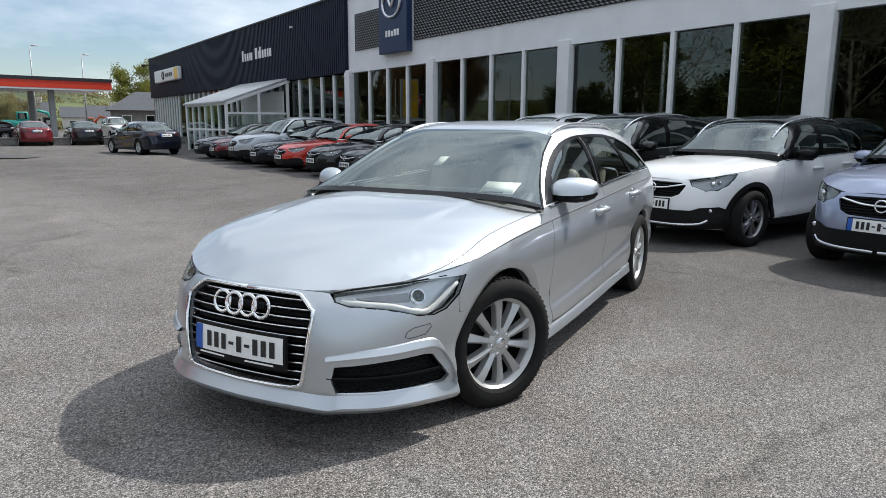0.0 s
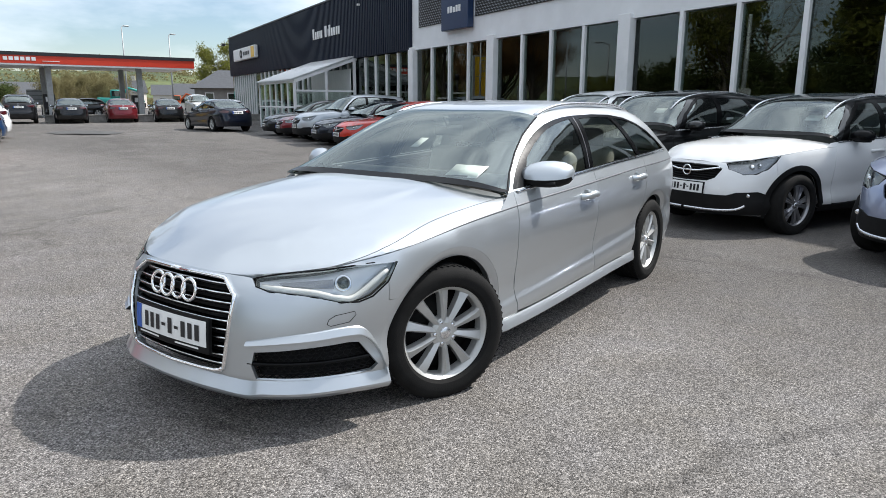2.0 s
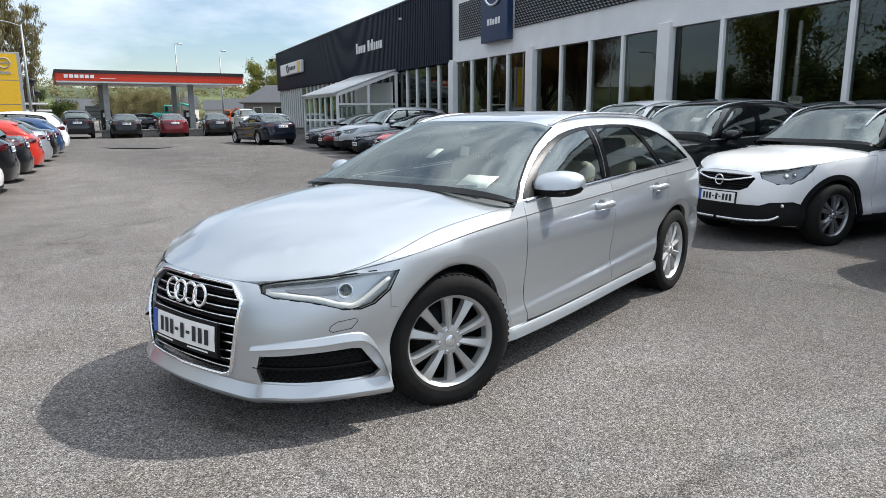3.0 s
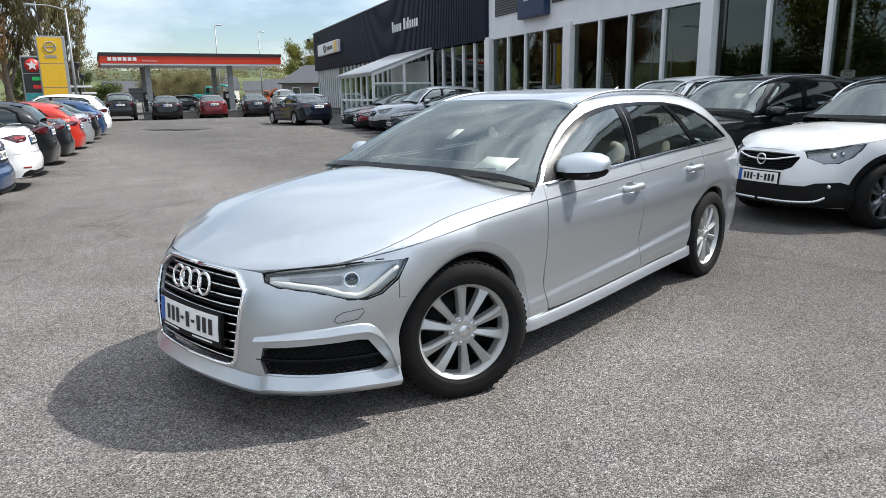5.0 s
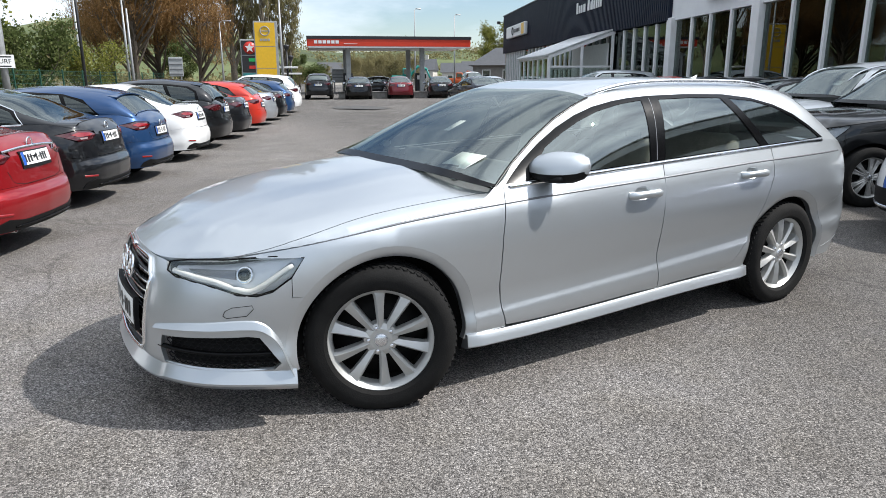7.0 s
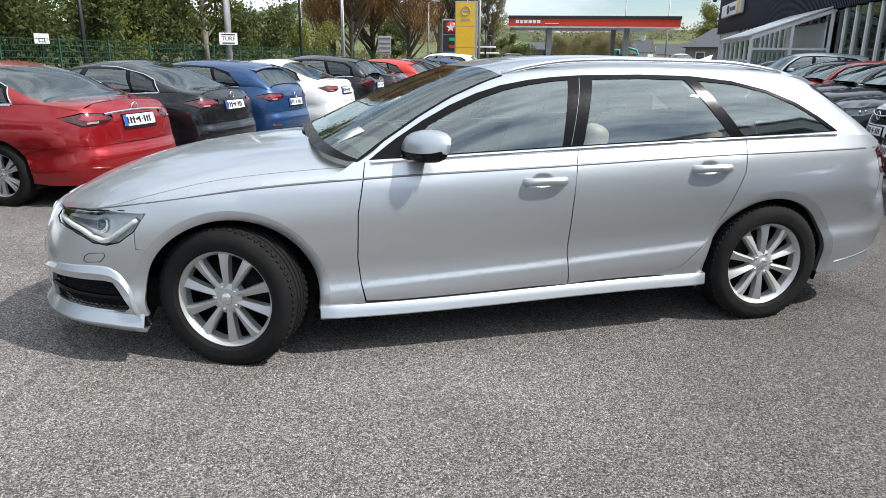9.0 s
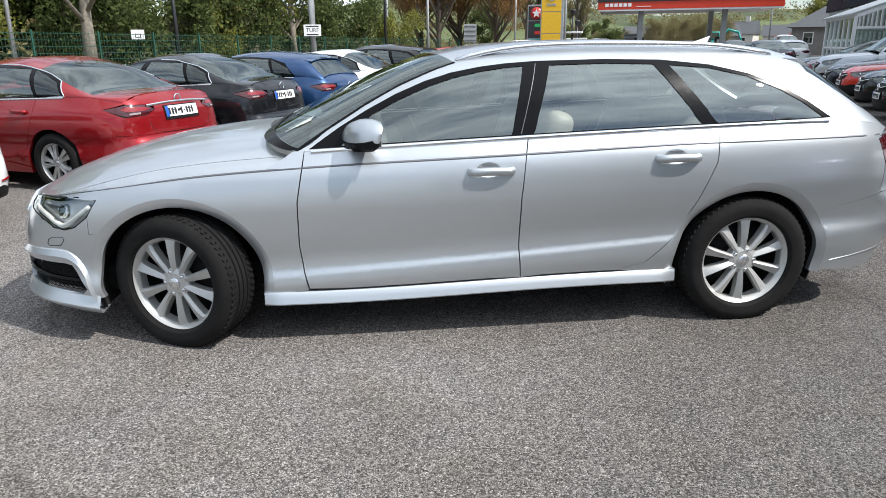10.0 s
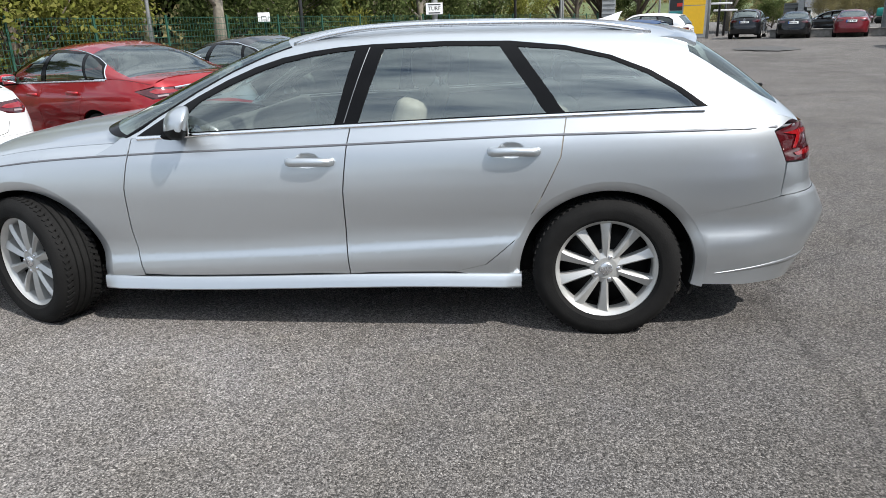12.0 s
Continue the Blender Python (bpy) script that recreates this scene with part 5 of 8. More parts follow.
    for sg in (1, -1):
        part("exhaust_pipe", lathe([(0.045, 2.20), (0.045, 2.40), (0.040, 2.405), (0.038, 2.33)], 20, "y"), M["chrome"], car).location = (sg * 0.55, 0, 0.27)
        f = (lambda a, b: (lambda q: (sg * q[0], q[1], q[2]))(sh.RR(a, b)))
        blade = [(sh.S - sh.s(1.95), 0.305), (sh.S - sh.s(2.15), 0.325), (sh.S - sh.s(2.33), 0.345), (0.62, 0.355), (0.3, 0.36)]
        ribbon(car, "bumper_blade", f, spline(blade, 5), 0.030, sp["paint"], lift=0.003, taper=lambda t: min(1.0, 0.12 + 1.6 * t))
    # wiper of the rear window
    part("rear_wiper", tube([(0.0, 2.24, 1.08), (0.05, 2.27, 1.075), (0.30, 2.24, 1.10)], 0.010, 6), M["black_plastic"], car)


ESTATE_BELT = [(-1.1, 0.93), (-0.74, 0.955), (0.25, 1.0), (1.21, 1.035), (1.79, 1.048), (2.1, 1.03), (2.4, 0.96)]
eb = smooth_curve(ESTATE_BELT)
ESTATE = dict(
    W=0.937, yf=-2.385, yr=2.53, flush=1.66, ya=-1.430, yb=1.456, R=0.338, tw=0.225, rim=0.238, zk=1.0, arch=0.404, arch_k=0.945, lip_w=0.046, sill=0.20,
    tor=[(-2.3, 0.695), (-2.1, 0.727), (-1.9, 0.765), (-1.68, 0.80), (-1.25, 0.852), (-0.81, 0.88), (0.25, 0.92), (1.22, 0.955), (2.07, 0.965), (2.4, 0.965)],
    belt=ESTATE_BELT,
    top=[(-1.06, 0.985), (-0.85, 1.085), (-0.6, 1.205), (-0.3, 1.33), (-0.10, 1.393), (0.2, 1.437), (0.6, 1.455), (1.0, 1.450), (1.4, 1.435), (1.7, 1.403), (1.83, 1.358), (1.99, 1.262), (2.14, 1.150), (2.24, 1.068), (2.31, 1.012), (2.4, 0.97)],
    hood=[(-2.29, 0.70), (-2.2, 0.755), (-2.09, 0.805), (-1.8, 0.895), (-1.5, 0.952), (-1.08, 1.0), (-0.85, 1.012)],
    nose=[(0.15, 0.10), (0.2, 0.035), (0.26, 0.0), (0.45, 0.004), (0.58, 0.028), (0.66, 0.062), (0.71, 0.10), (0.76, 0.16)],
    tail=[(0.15, 0.16), (0.25, 0.095), (0.33, 0.050), (0.44, 0.002), (0.51, -0.030), (0.54, -0.034), (0.575, -0.020), (0.60, -0.006), (0.655, 0.026), (0.68, 0.055), (0.8, 0.075), (0.95, 0.13), (1.0, 0.17), (1.05, 0.24)],
    p=5.5, q=1.0, crease=0.012, res=0.05, lod=0, paint=M["silver"],
    d1=-0.81, d2=0.235, d3=1.243, d3b=0.75,
    lamp=estate_lamp, seam_y=-1.842, seam_z=0.575, bump_deg=18, arch_end=-8,
    nose_z=0.705, nose_top=[(0.2, 0.0), (0.40, 0.006), (0.445, 0.010)], lip=lambda f: 0.215 - 0.03 * f,
    nose_holes=lambda sh: [GRILLE + [(-a, b) for a, b in reversed(GRILLE[1:-1])], INTAKE, mirrored(INTAKE)],
    tor_front=-2.03, belt_front=-0.797, belt_rear=2.29, rear_seam_z=0.58, rear_seam_y=2.21, rear_seam_top=0.66, rear_low_deg=-10,
    rear_lip=lambda f: 0.25 - 0.01 * f, rear_top=0.665, gate_top=[(0.46, 1.0), (0.3, 1.03), (0.15, 1.035)],
    tail_lamp=lambda sh: dict(front=[(sh.s(2.25), 0.985), (sh.s(2.160), 0.949), (sh.s(2.22), 0.812)],
                              poly=[(sh.S - sh.s(2.165), 0.945), (sh.S - sh.s(2.28), 0.972), (0.50, 0.965), (0.48, 0.825), (sh.S - sh.s(2.38), 0.81), (sh.S - sh.s(2.225), 0.815)],
                              inner=0.48, low=0.825, high=0.965, under=[(sh.S - sh.s(2.23), 0.807), (sh.S - sh.s(2.38), 0.802), (0.478, 0.817)],
                              inlays=[([(sh.S - sh.s(2.20), 0.938), (sh.S - sh.s(2.32), 0.948), (0.6, 0.94), (0.6, 0.92), (sh.S - sh.s(2.32), 0.93), (sh.S - sh.s(2.27), 0.87), (sh.S - sh.s(2.25), 0.87), (sh.S - sh.s(2.28), 0.925)], M["red_lens"]),
                                      ([(sh.S - sh.s(2.26), 0.848), (sh.S - sh.s(2.36), 0.86), (0.6, 0.86), (0.6, 0.838), (sh.S - sh.s(2.36), 0.836), (sh.S - sh.s(2.28), 0.836)], M["red_lens"])]),
    lens_mat=M["dark_lens"], handle=(0.09, 0.848, 1.025, 0.888), mirror=(0.80, -0.56, 1.027), mirror_form=(1.10, 0.45, 0.085, 0.036, 0.078, 0.074, 0.28), bow=0.238, hood_front=-2.28, cowl=-1.05, hood_corner=-2.04,
    hood_edge=lambda sh: [(0.0, sh.P(0.0, 0.707)[1])] + [sh.P(a, 0.707 + 0.026 * sstep(0.3, sh.s(-2.05), a))[:2] for a in np.linspace(0.08, sh.s(-2.05), 12)],
    pillar=[(-0.84, 0.952), (-0.69, 1.045), (-0.51, 1.15), (-0.335, 1.24), (-0.175, 1.305), (-0.05, 1.345)], header=-0.13, green_rear=2.285,
    rear_window=lambda sh: [(1.80, 1.02), (1.80, math.pi - 1.02), (2.19, math.pi - 0.70), (2.20, math.pi / 2), (2.19, 0.70), (2.10, 0.72), (1.99, 0.84)],
    dlo=dict(outer=[(y, eb(y) + 0.006) for y in (1.55, 1.2, 0.7, 0.25, -0.25)] + [(-0.775, 0.962), (-0.635, 1.052), (-0.492, 1.133), (-0.35, 1.203), (-0.208, 1.260), (-0.075, 1.299), (0.07, 1.325), (0.2, 1.34), (0.36, 1.350), (0.7, 1.356), (1.0, 1.35), (1.25, 1.325), (1.45, 1.28), (1.62, 1.215), (1.75, 1.14), (1.86, 1.062)],
             panes=[[(0.2, eb(0.2) + 0.010), (-0.1, eb(-0.1) + 0.010), (-0.4, eb(-0.4) + 0.010), (-0.63, eb(-0.63) + 0.012), (-0.47, 1.112), (-0.33, 1.180), (-0.19, 1.237), (-0.06, 1.277), (0.07, 1.303), (0.18, 1.318), (0.285, 1.327)],
                    [(0.31, eb(0.31) + 0.010), (0.42, 1.330), (0.7, 1.336), (0.955, 1.330), (1.17, eb(1.17) + 0.010), (0.75, eb(0.75) + 0.010)],
                    [(1.25, eb(1.25) + 0.010), (1.035, 1.325), (1.25, 1.308), (1.44, 1.266), (1.605, 1.201), (1.725, 1.133), (1.82, eb(1.82) + 0.014)]]),
    pane_mats=(M["glass"], M["glass"], M["glass"]), screen_mat=M["glass"], rear_mat=M["dark_glass"], seat_mat=M["beige"],
    rails=(-0.04, 1.64), rail_th=1.225, track=0.80, steer=radians(-24), face=estate_face, wheel_style="ten", spokes=10, rim_mat=M["alloy"], crease_line=True, strip_mat=M["chrome"])


# ---- the other cars ----
def plain_face(car, sh, sp):
    """Grille, badge, lamps and plate of an ordinary car."""
    k, lod = sp["zk"], sp["lod"]
    hole = sp["grille_poly"]
    back = patch("grille", hole + [(-a, b) for a, b in reversed(hole[1:-1])], sunk(sh.P, 0.03), 0.08, M["black_plastic"], car, "black grille", thick=0)
    zs = [b for a, b in hole]
    z0, z1 = min(zs), max(zs)
    n = 7 if lod < 2 else 4
    for i in range(n):
        z = z0 + (z1 - z0) * (i + 0.5) / n
        xs = [a for a in np.linspace(0, 0.8, 60) if inside((a + 1e-4, z), hole + [(-0.01, z1), (-0.01, z0)])]
        w = max(xs) if xs else 0.2
        part("grille_slat", tube([Vector(sunk(sh.P, 0.016)(w * (j / 5 - 1), z)) for j in range(11)], 0.008, 5), M["black_trim"], back)
    wing = sp["wing"]
    pts = [Vector(sunk(sh.P, -0.002)(a, b)) for a, b in spline([(-a, b) for a, b in reversed(wing[1:])] + wing, 4)]
    part("chrome_wing", tube(pts, 0.012, 6), M["chrome"], back, "chrome bar across the grille")
    zbdg = sp["badge_z"]
    p = sh.P(0, zbdg)
    ob = part("badge_ring", torus_bm(0.055, 0.009, 24, 6), M["chrome"], back, "round chrome badge")
    ob.location = (0, p[1] - 0.012, zbdg)
    part("badge_stroke", box_bm(0.10, 0.010, 0.014, (0, p[1] - 0.012, zbdg), 0.004), M["chrome"], back)
    plate_on(car, sh.P, 0.0, sp["plate_z"], 0.52, 0.112, proud=0.014)
    for sg in (1, -1):
        f = (lambda a, b: (lambda q: (sg * q[0], q[1], q[2]))(sh.P(a, b)))
        low, up = sp["lamp"](sh)
        poly = low + up[1:][::-1]
        lens = patch("headlamp", poly, sunk(f, 0.002), 0.06, M["lamp_glass"], car, "clear headlamp lens", thick=0)
        lens.visible_shadow = False
        patch("lamp_bowl", poly, sunk(f, 0.04), 0.08, M["alloy_dark"], lens, thick=0)
        c0 = Vector(sunk(f, 0.025)(low[0][0] * 0.45 + up[-1][0] * 0.55, (low[2][1] + up[2][1]) / 2 + 0.01))
        for dx, r in ((0.0, 0.034), (0.085, 0.028)):
            c = Vector(sunk(f, 0.025)(low[0][0] * 0.45 + up[-1][0] * 0.55 + dx - 0.05, (low[2][1] + up[2][1]) / 2 + 0.01 + dx * 0.2))
            bm = bmesh.new()
            bmesh.ops.create_icosphere(bm, subdivisions=2, radius=r)
            bmesh.ops.scale(bm, vec=(1, 0.7, 1), verts=bm.verts)
            bmesh.ops.translate(bm, vec=c, verts=bm.verts)
            part("projector", bm, M["chrome"], lens)
        ribbon(lens, "light_strip", sunk(f, 0.0), [q for q in spline(low[1:], 4)], 0.012, M["plate_white"], lift=-0.006)
        if lod < 2:
            ribbon(lens, "lamp_seal", f, poly + [poly[0]], 0.011, M["black_trim"], lift=0.001)
            patch("lamp_shade", [(a * 0.94 + 0.06 * up[-1][0], b) for a, b in low[1:4]] + [(a, b - 0.02) for a, b in up[2:0:-1]], sunk(f, 0.03), 0.08, M["alloy_dark"], lens, thick=0)
        if sp.get("low_dark"):
            dk = patch("lower_guard", sp["low_dark"], sunk(f, -0.008), 0.08, M["black_plastic"], car, "black lower bumper guard", thick=0.03)
            if lod < 2:
                q = Vector(sunk(f, -0.012)(0.74, 0.40 * k))
                bm = bmesh.new()
                bmesh.ops.create_icosphere(bm, subdivisions=2, radius=0.024)
                bmesh.ops.scale(bm, vec=(1.3, 0.4, 1), verts=bm.verts)
                bmesh.ops.translate(bm, vec=q, verts=bm.verts)
                part("fog_lamp", bm, M["chrome"], dk)
                rib = [(0.02, 0.245 * k), (0.4, 0.247 * k), (0.62, 0.262 * k), (0.72, 0.30 * k)]
                ribbon(car, "skid_strip", f, spline(rib, 4), 0.03, M["satin"], lift=0.016)
    if lod < 2:
        y, x = sp["cowl"] + 0.34, 0.40
        th = math.acos((x / (sh.P(sh.s(y), sh.belt_f(y))[0] - 0.01)) ** (sh.p / 2))
        p, q = Vector(sh.U(y, th)), Vector(sh.U(y + 0.1, th))
        along = (q - p).normalized()
        nrm = Vector((1, 0, 0)).cross(along).normalized()
        o = part("price_card", box_bm(0.20, 0.10, 0.0015), M["paper"], car, "white paper card behind the screen")
        mt = Matrix.Identity(4)
        for i, v in enumerate((Vector((1, 0, 0)), along, nrm)):
            mt.col[i][:3] = v
        o.matrix_local = Matrix.Translation(p - nrm * 0.03) @ mt
    if sp["kind"] == "suv" and sp.get("spoiler", True) or sp["kind"] == "hatch":
        y1 = sp["roof_end"]
        bm = bmesh.new()
        rows = []
        for x in np.linspace(-0.55, 0.55, 11):
            zt = sh.top_f(y1) - 0.05 * (abs(x) / 0.55) ** 2.4
            rows.append([bm.verts.new(v) for v in ((x, y1 - 0.1, zt + 0.012), (x, y1 + 0.10, zt - 0.02), (x, y1 + 0.10, zt - 0.035), (x, y1 - 0.05, zt - 0.04))])
        for p, q in zip(rows, rows[1:]):
            for j in range(3):
                bm.faces.new((p[j], p[j + 1], q[j + 1], q[j]))
        bm.faces.new(rows[0])
        bm.faces.new(rows[-1][::-1])
        bmesh.ops.recalc_face_normals(bm, faces=bm.faces)
        sharp(part("roof_spoiler", bm, sp.get("roof_paint", sp["paint"]), car), 50)
    if sp.get("tail_strip"):
        z0 = sp["rear_plate"][0] + 0.082
        ribbon(car, "tail_strip", sh.RR, [(a, z0 + 0.022 * (1 - (a / 0.5) ** 2)) for a in np.linspace(-0.50, 0.50, 21)], 0.026, M["chrome"], "chrome strip over the plate", lift=0.012)
    if sp.get("dressed"):
        tail_dress(car, sh, sp)
    pr = sh.RR(0, sp["rear_badge_z"])
    part("rear_badge", torus_bm(0.05, 0.009, 20, 6), M["chrome"], car, "round chrome badge").location = (0, pr[1] + 0.012, sp["rear_badge_z"])


def tail_dress(car, sh, sp):
    """Dark valance, reflectors, exhaust and lid joints on a tail."""
    k = sp["zk"]
    low = [(0.0, 0.345 * k), (0.42, 0.345 * k), (0.62, 0.375 * k), (0.74, 0.335 * k), (0.80, 0.262 * k), (0.0, 0.258 * k)]
    vz = patch("rear_valance", low + [(-a, b) for a, b in reversed(low[1:-1])], sunk(sh.RR, -0.007), 0.07, M["black_plastic"], car, "black rear valance", thick=0.02)
    part("valance_rib", tube([Vector(sunk(sh.RR, -0.012)(a, 0.30 * k)) for a in np.linspace(-0.55, 0.55, 13)], 0.008, 6), M["black_trim"], vz)
    for sg in (1, -1):
        f = (lambda a, b: (lambda q: (sg * q[0], q[1], q[2]))(sh.RR(a, b)))
        ribbon(car, "rear_reflector", f, lerp_pts((0.58, 0.415 * k), (0.76, 0.425 * k), 6), 0.028, M["red_lens"], "red reflector", lift=0.004)
        ribbon(car, "lid_joint", f, spline([(0.30, 0.665 * k), (0.44, 0.69 * k), (0.485, 0.76 * k), (0.50, 0.80 * k)], 5), 0.007, M["lining"], lift=0.0012)
        p = sh.RR(0.52, 0.27 * k)
        ex = part("exhaust_pipe", lathe([(0.036, -0.14), (0.040, -0.01), (0.037, 0.0), (0.033, -0.01), (0.032, -0.12)], 18, "y"), M["chrome"], car, "chrome exhaust tip")
        ex.location = (sg * 0.50, p[1] - 0.01, 0.275 * k)
    ribbon(car, "lid_joint", sh.RR, [(a, 0.662 * k) for a in np.linspace(-0.30, 0.30, 9)], 0.007, M["lining"], lift=0.0012)


def car_spec(kind, L, W, H, wb, paint, lod=1, **more):
    """Measures of an ordinary car of one kind: sedan, hatch or suv."""
    of = {"sedan": 0.93, "hatch": 0.88, "suv": 0.87}[kind]
    ya, yb = -wb / 2, wb / 2
    yf, yr = ya - of, ya - of + L
    belt0 = H * (0.645 if kind == "suv" else 0.66)
    k = belt0 * (1.085 if kind == "suv" else 1.0)
    cowl = ya + (0.50 if kind != "suv" else 0.46)
    header = cowl + (0.84 if kind != "suv" else 0.74)
    edge = belt0 + (H - belt0) * 0.80
    b = [(cowl - 0.1, belt0 - 0.03 * k), (cowl + 0.3, belt0 - 0.01), (0.2, belt0 + 0.02), (yb - 0.2, belt0 + 0.055), (yb + 0.4, belt0 + 0.07), (yr - 0.16, belt0 + 0.0), (yr, belt0 - 0.06)]
    if kind == "sedan":
        re, ge = yb - 0.35, yb + 0.52
        top = [(re, H - 0.045), (re + 0.25, H - 0.11), (ge - 0.2, belt0 + 0.185), (ge, belt0 + 0.115), (yr - 0.16, belt0 + 0.095), (yr - 0.02, belt0 - 0.02)]
        rear_w = (re + 0.06, ge - 0.02, 0.85, 0.52)
        dl_end = [(yb - 0.45, edge - 0.015), (yb - 0.15, edge - 0.08), (yb + 0.05, edge - 0.16), (yb + 0.18, belt0 + 0.075)]
    elif kind == "hatch":
        re, ge = yb + 0.28, yr - 0.22
        top = [(re - 0.3, H - 0.035), (re, H - 0.10), (ge - 0.1, belt0 + 0.19), (ge, belt0 + 0.09), (yr - 0.02, belt0 - 0.05)]
        rear_w = (re + 0.04, ge - 0.03, 0.95, 0.55)
        dl_end = [(yb - 0.35, edge - 0.02), (yb - 0.05, edge - 0.10), (yb + 0.18, belt0 + 0.078)]
    else:
        re, ge = yr - 0.58, yr - 0.18
        top = [(re - 0.45, H - 0.035), (re, H - 0.085), (ge - 0.12, belt0 + 0.30), (ge, belt0 + 0.10), (yr - 0.02, belt0 - 0.05)]
        rear_w = (re + 0.05, ge - 0.03, 0.95, 0.60)
        dl_end = [(yb - 0.2, edge - 0.02), (yb + 0.12, edge - 0.06), (yb + 0.30, edge - 0.16), (yb + 0.36, belt0 + 0.082)]
    top = [(cowl - 0.02, belt0 + 0.02), (cowl + 0.25, belt0 + (H - belt0) * 0.38), (header - 0.15, H - 0.115), (header + 0.05, H - 0.06), (header + 0.45, H - 0.012), (header + 0.8, H)] + top
    bf = smooth_curve(b)
    d1 = ya + 0.62
    d3, d3b = yb - 0.22, yb - 0.66
    d2 = d1 + (d3 - d1) * 0.51
    a_line = [(cowl + 0.27, bf(cowl + 0.27) + 0.012), (cowl + 0.45, belt0 + (edge - belt0) * 0.45), (cowl + 0.68, belt0 + (edge - belt0) * 0.80), (header + 0.12, edge - 0.012), (header + 0.42, edge + 0.012), (d2 + 0.3, edge + 0.010)]
    outer = [(y, bf(y) + 0.006) for y in np.linspace(yb - 0.05, cowl + 0.55, 6)] + a_line + dl_end
    inn = 0.024
    rear_tip = dl_end[-1]
    panes = [[(d2 - 0.02, bf(d2) + 0.012), (cowl + 0.6, bf(cowl + 0.6) + 0.012), (cowl + 0.40, bf(cowl + 0.4) + 0.016), (cowl + 0.49, belt0 + (edge - belt0) * 0.42), (cowl + 0.70, belt0 + (edge - belt0) * 0.74), (header + 0.12, edge - 0.04), (header + 0.42, edge - inn + 0.006), (d2 + 0.04, edge - inn)]]
    xe = yb - 0.26
    panes.append([(d2 + 0.08, bf(d2) + 0.012), (d2 + 0.14, edge - inn), (d2 + 0.4, edge - inn), (xe - 0.14, edge - inn - 0.012), (xe + 0.02, bf(xe) + 0.014), ((d2 + xe) / 2, bf((d2 + xe) / 2) + 0.012)])
    if kind == "suv":
        panes.append([(xe + 0.09, bf(xe) + 0.014), (xe - 0.06, edge - inn - 0.016), (yb + 0.09, edge - 0.09), (yb + 0.26, edge - 0.18), (yb + 0.29, belt0 + 0.092)])
    else:
        panes.append([(xe + 0.055, bf(xe + 0.1) + 0.014), (xe - 0.075, edge - inn - 0.020), (yb - 0.16, edge - 0.100), (yb + 0.02, edge - 0.175), (dl_end[-1][0] - 0.05, belt0 + 0.086)])
    R = more.pop("R", 0.33 if kind != "suv" else 0.345)
    kt = k if kind != 'suv' else k * 0.985
    tor = [(yf + 0.1, 0.70 * k), (yf + 0.32, 0.745 * k), (ya, 0.825 * k), (d1, 0.875 * kt), (0.3, 0.895 * kt), (yb, 0.925 * kt), (yr - 0.1, 0.905 * kt)]
    tf = smooth_curve(tor)
    cap = belt0 + 0.012
    hoodz = [(yf + 0.1, 0.715 * k), (yf + 0.2, 0.79 * k), (yf + 0.4, 0.855 * k), (ya, min(0.925 * k, cap - 0.035)), (cowl, min(0.985 * k, cap)), (cowl + 0.2, min(0.99 * k, cap + 0.004))]

    def lamp(sh):
        tip = (sh.s(yf + 0.60), 0.785 * k)
        low = [(sh.sx(0.48), 0.706 * k), (sh.sx(0.50), 0.655 * k), (sh.sx(0.62), 0.605 * k), (sh.s(yf + 0.34), 0.612 * k), (sh.s(yf + 0.46), 0.665 * k), (sh.s(yf + 0.55), 0.735 * k)]
        up = [(sh.sx(0.48), 0.709 * k), (sh.sx(0.6), 0.728 * k), (sh.s(yf + 0.33), 0.745 * k), (sh.s(yf + 0.45), 0.766 * k), tip]
        return low, up

    uk = {"sedan": 0.075, "hatch": 0.05, "suv": 0.0}[kind] * k

    def tail_lamp(sh):
        a, c = sh.S - sh.s(yr - 0.42), sh.S - sh.s(yr - 0.16)
        u = {"sedan": 0.075, "hatch": 0.05, "suv": 0.0}[kind] * k
        poly = [(a, 0.868 * k + u), (c, 0.915 * k + u), (0.5, 0.905 * k + u), (0.40, 0.855 * k + u), (0.52, 0.80 * k + u), (c, 0.785 * k + u)]
        return dict(front=[(sh.s(yr - 0.20), 0.922 * k + u), (sh.s(yr - 0.42), 0.872 * k + u), (sh.s(yr - 0.20), 0.782 * k + u)], poly=poly, inner=0.40, low=0.80 * k, high=0.90 * k + u, under=[(sh.S - sh.s(yr - 0.21), 0.777 * k + u), (c - 0.004, 0.780 * k + u), (0.52, 0.794 * k + u), (0.394, 0.852 * k + u)],
                    inlays=[([(c + 0.10, 0.867 * k + u), (c, 0.895 * k + u), (0.52, 0.885 * k + u), (0.46, 0.862 * k + u), (0.54, 0.845 * k + u), (c, 0.840 * k + u)], M["red_lens"]), ([(c - 0.02, 0.825 * k + u), (0.60, 0.832 * k + u), (0.60, 0.812 * k + u), (c - 0.02, 0.806 * k + u)], M["pale_lens"])])
    zg = (0.66 if kind != "suv" else 0.665) * k
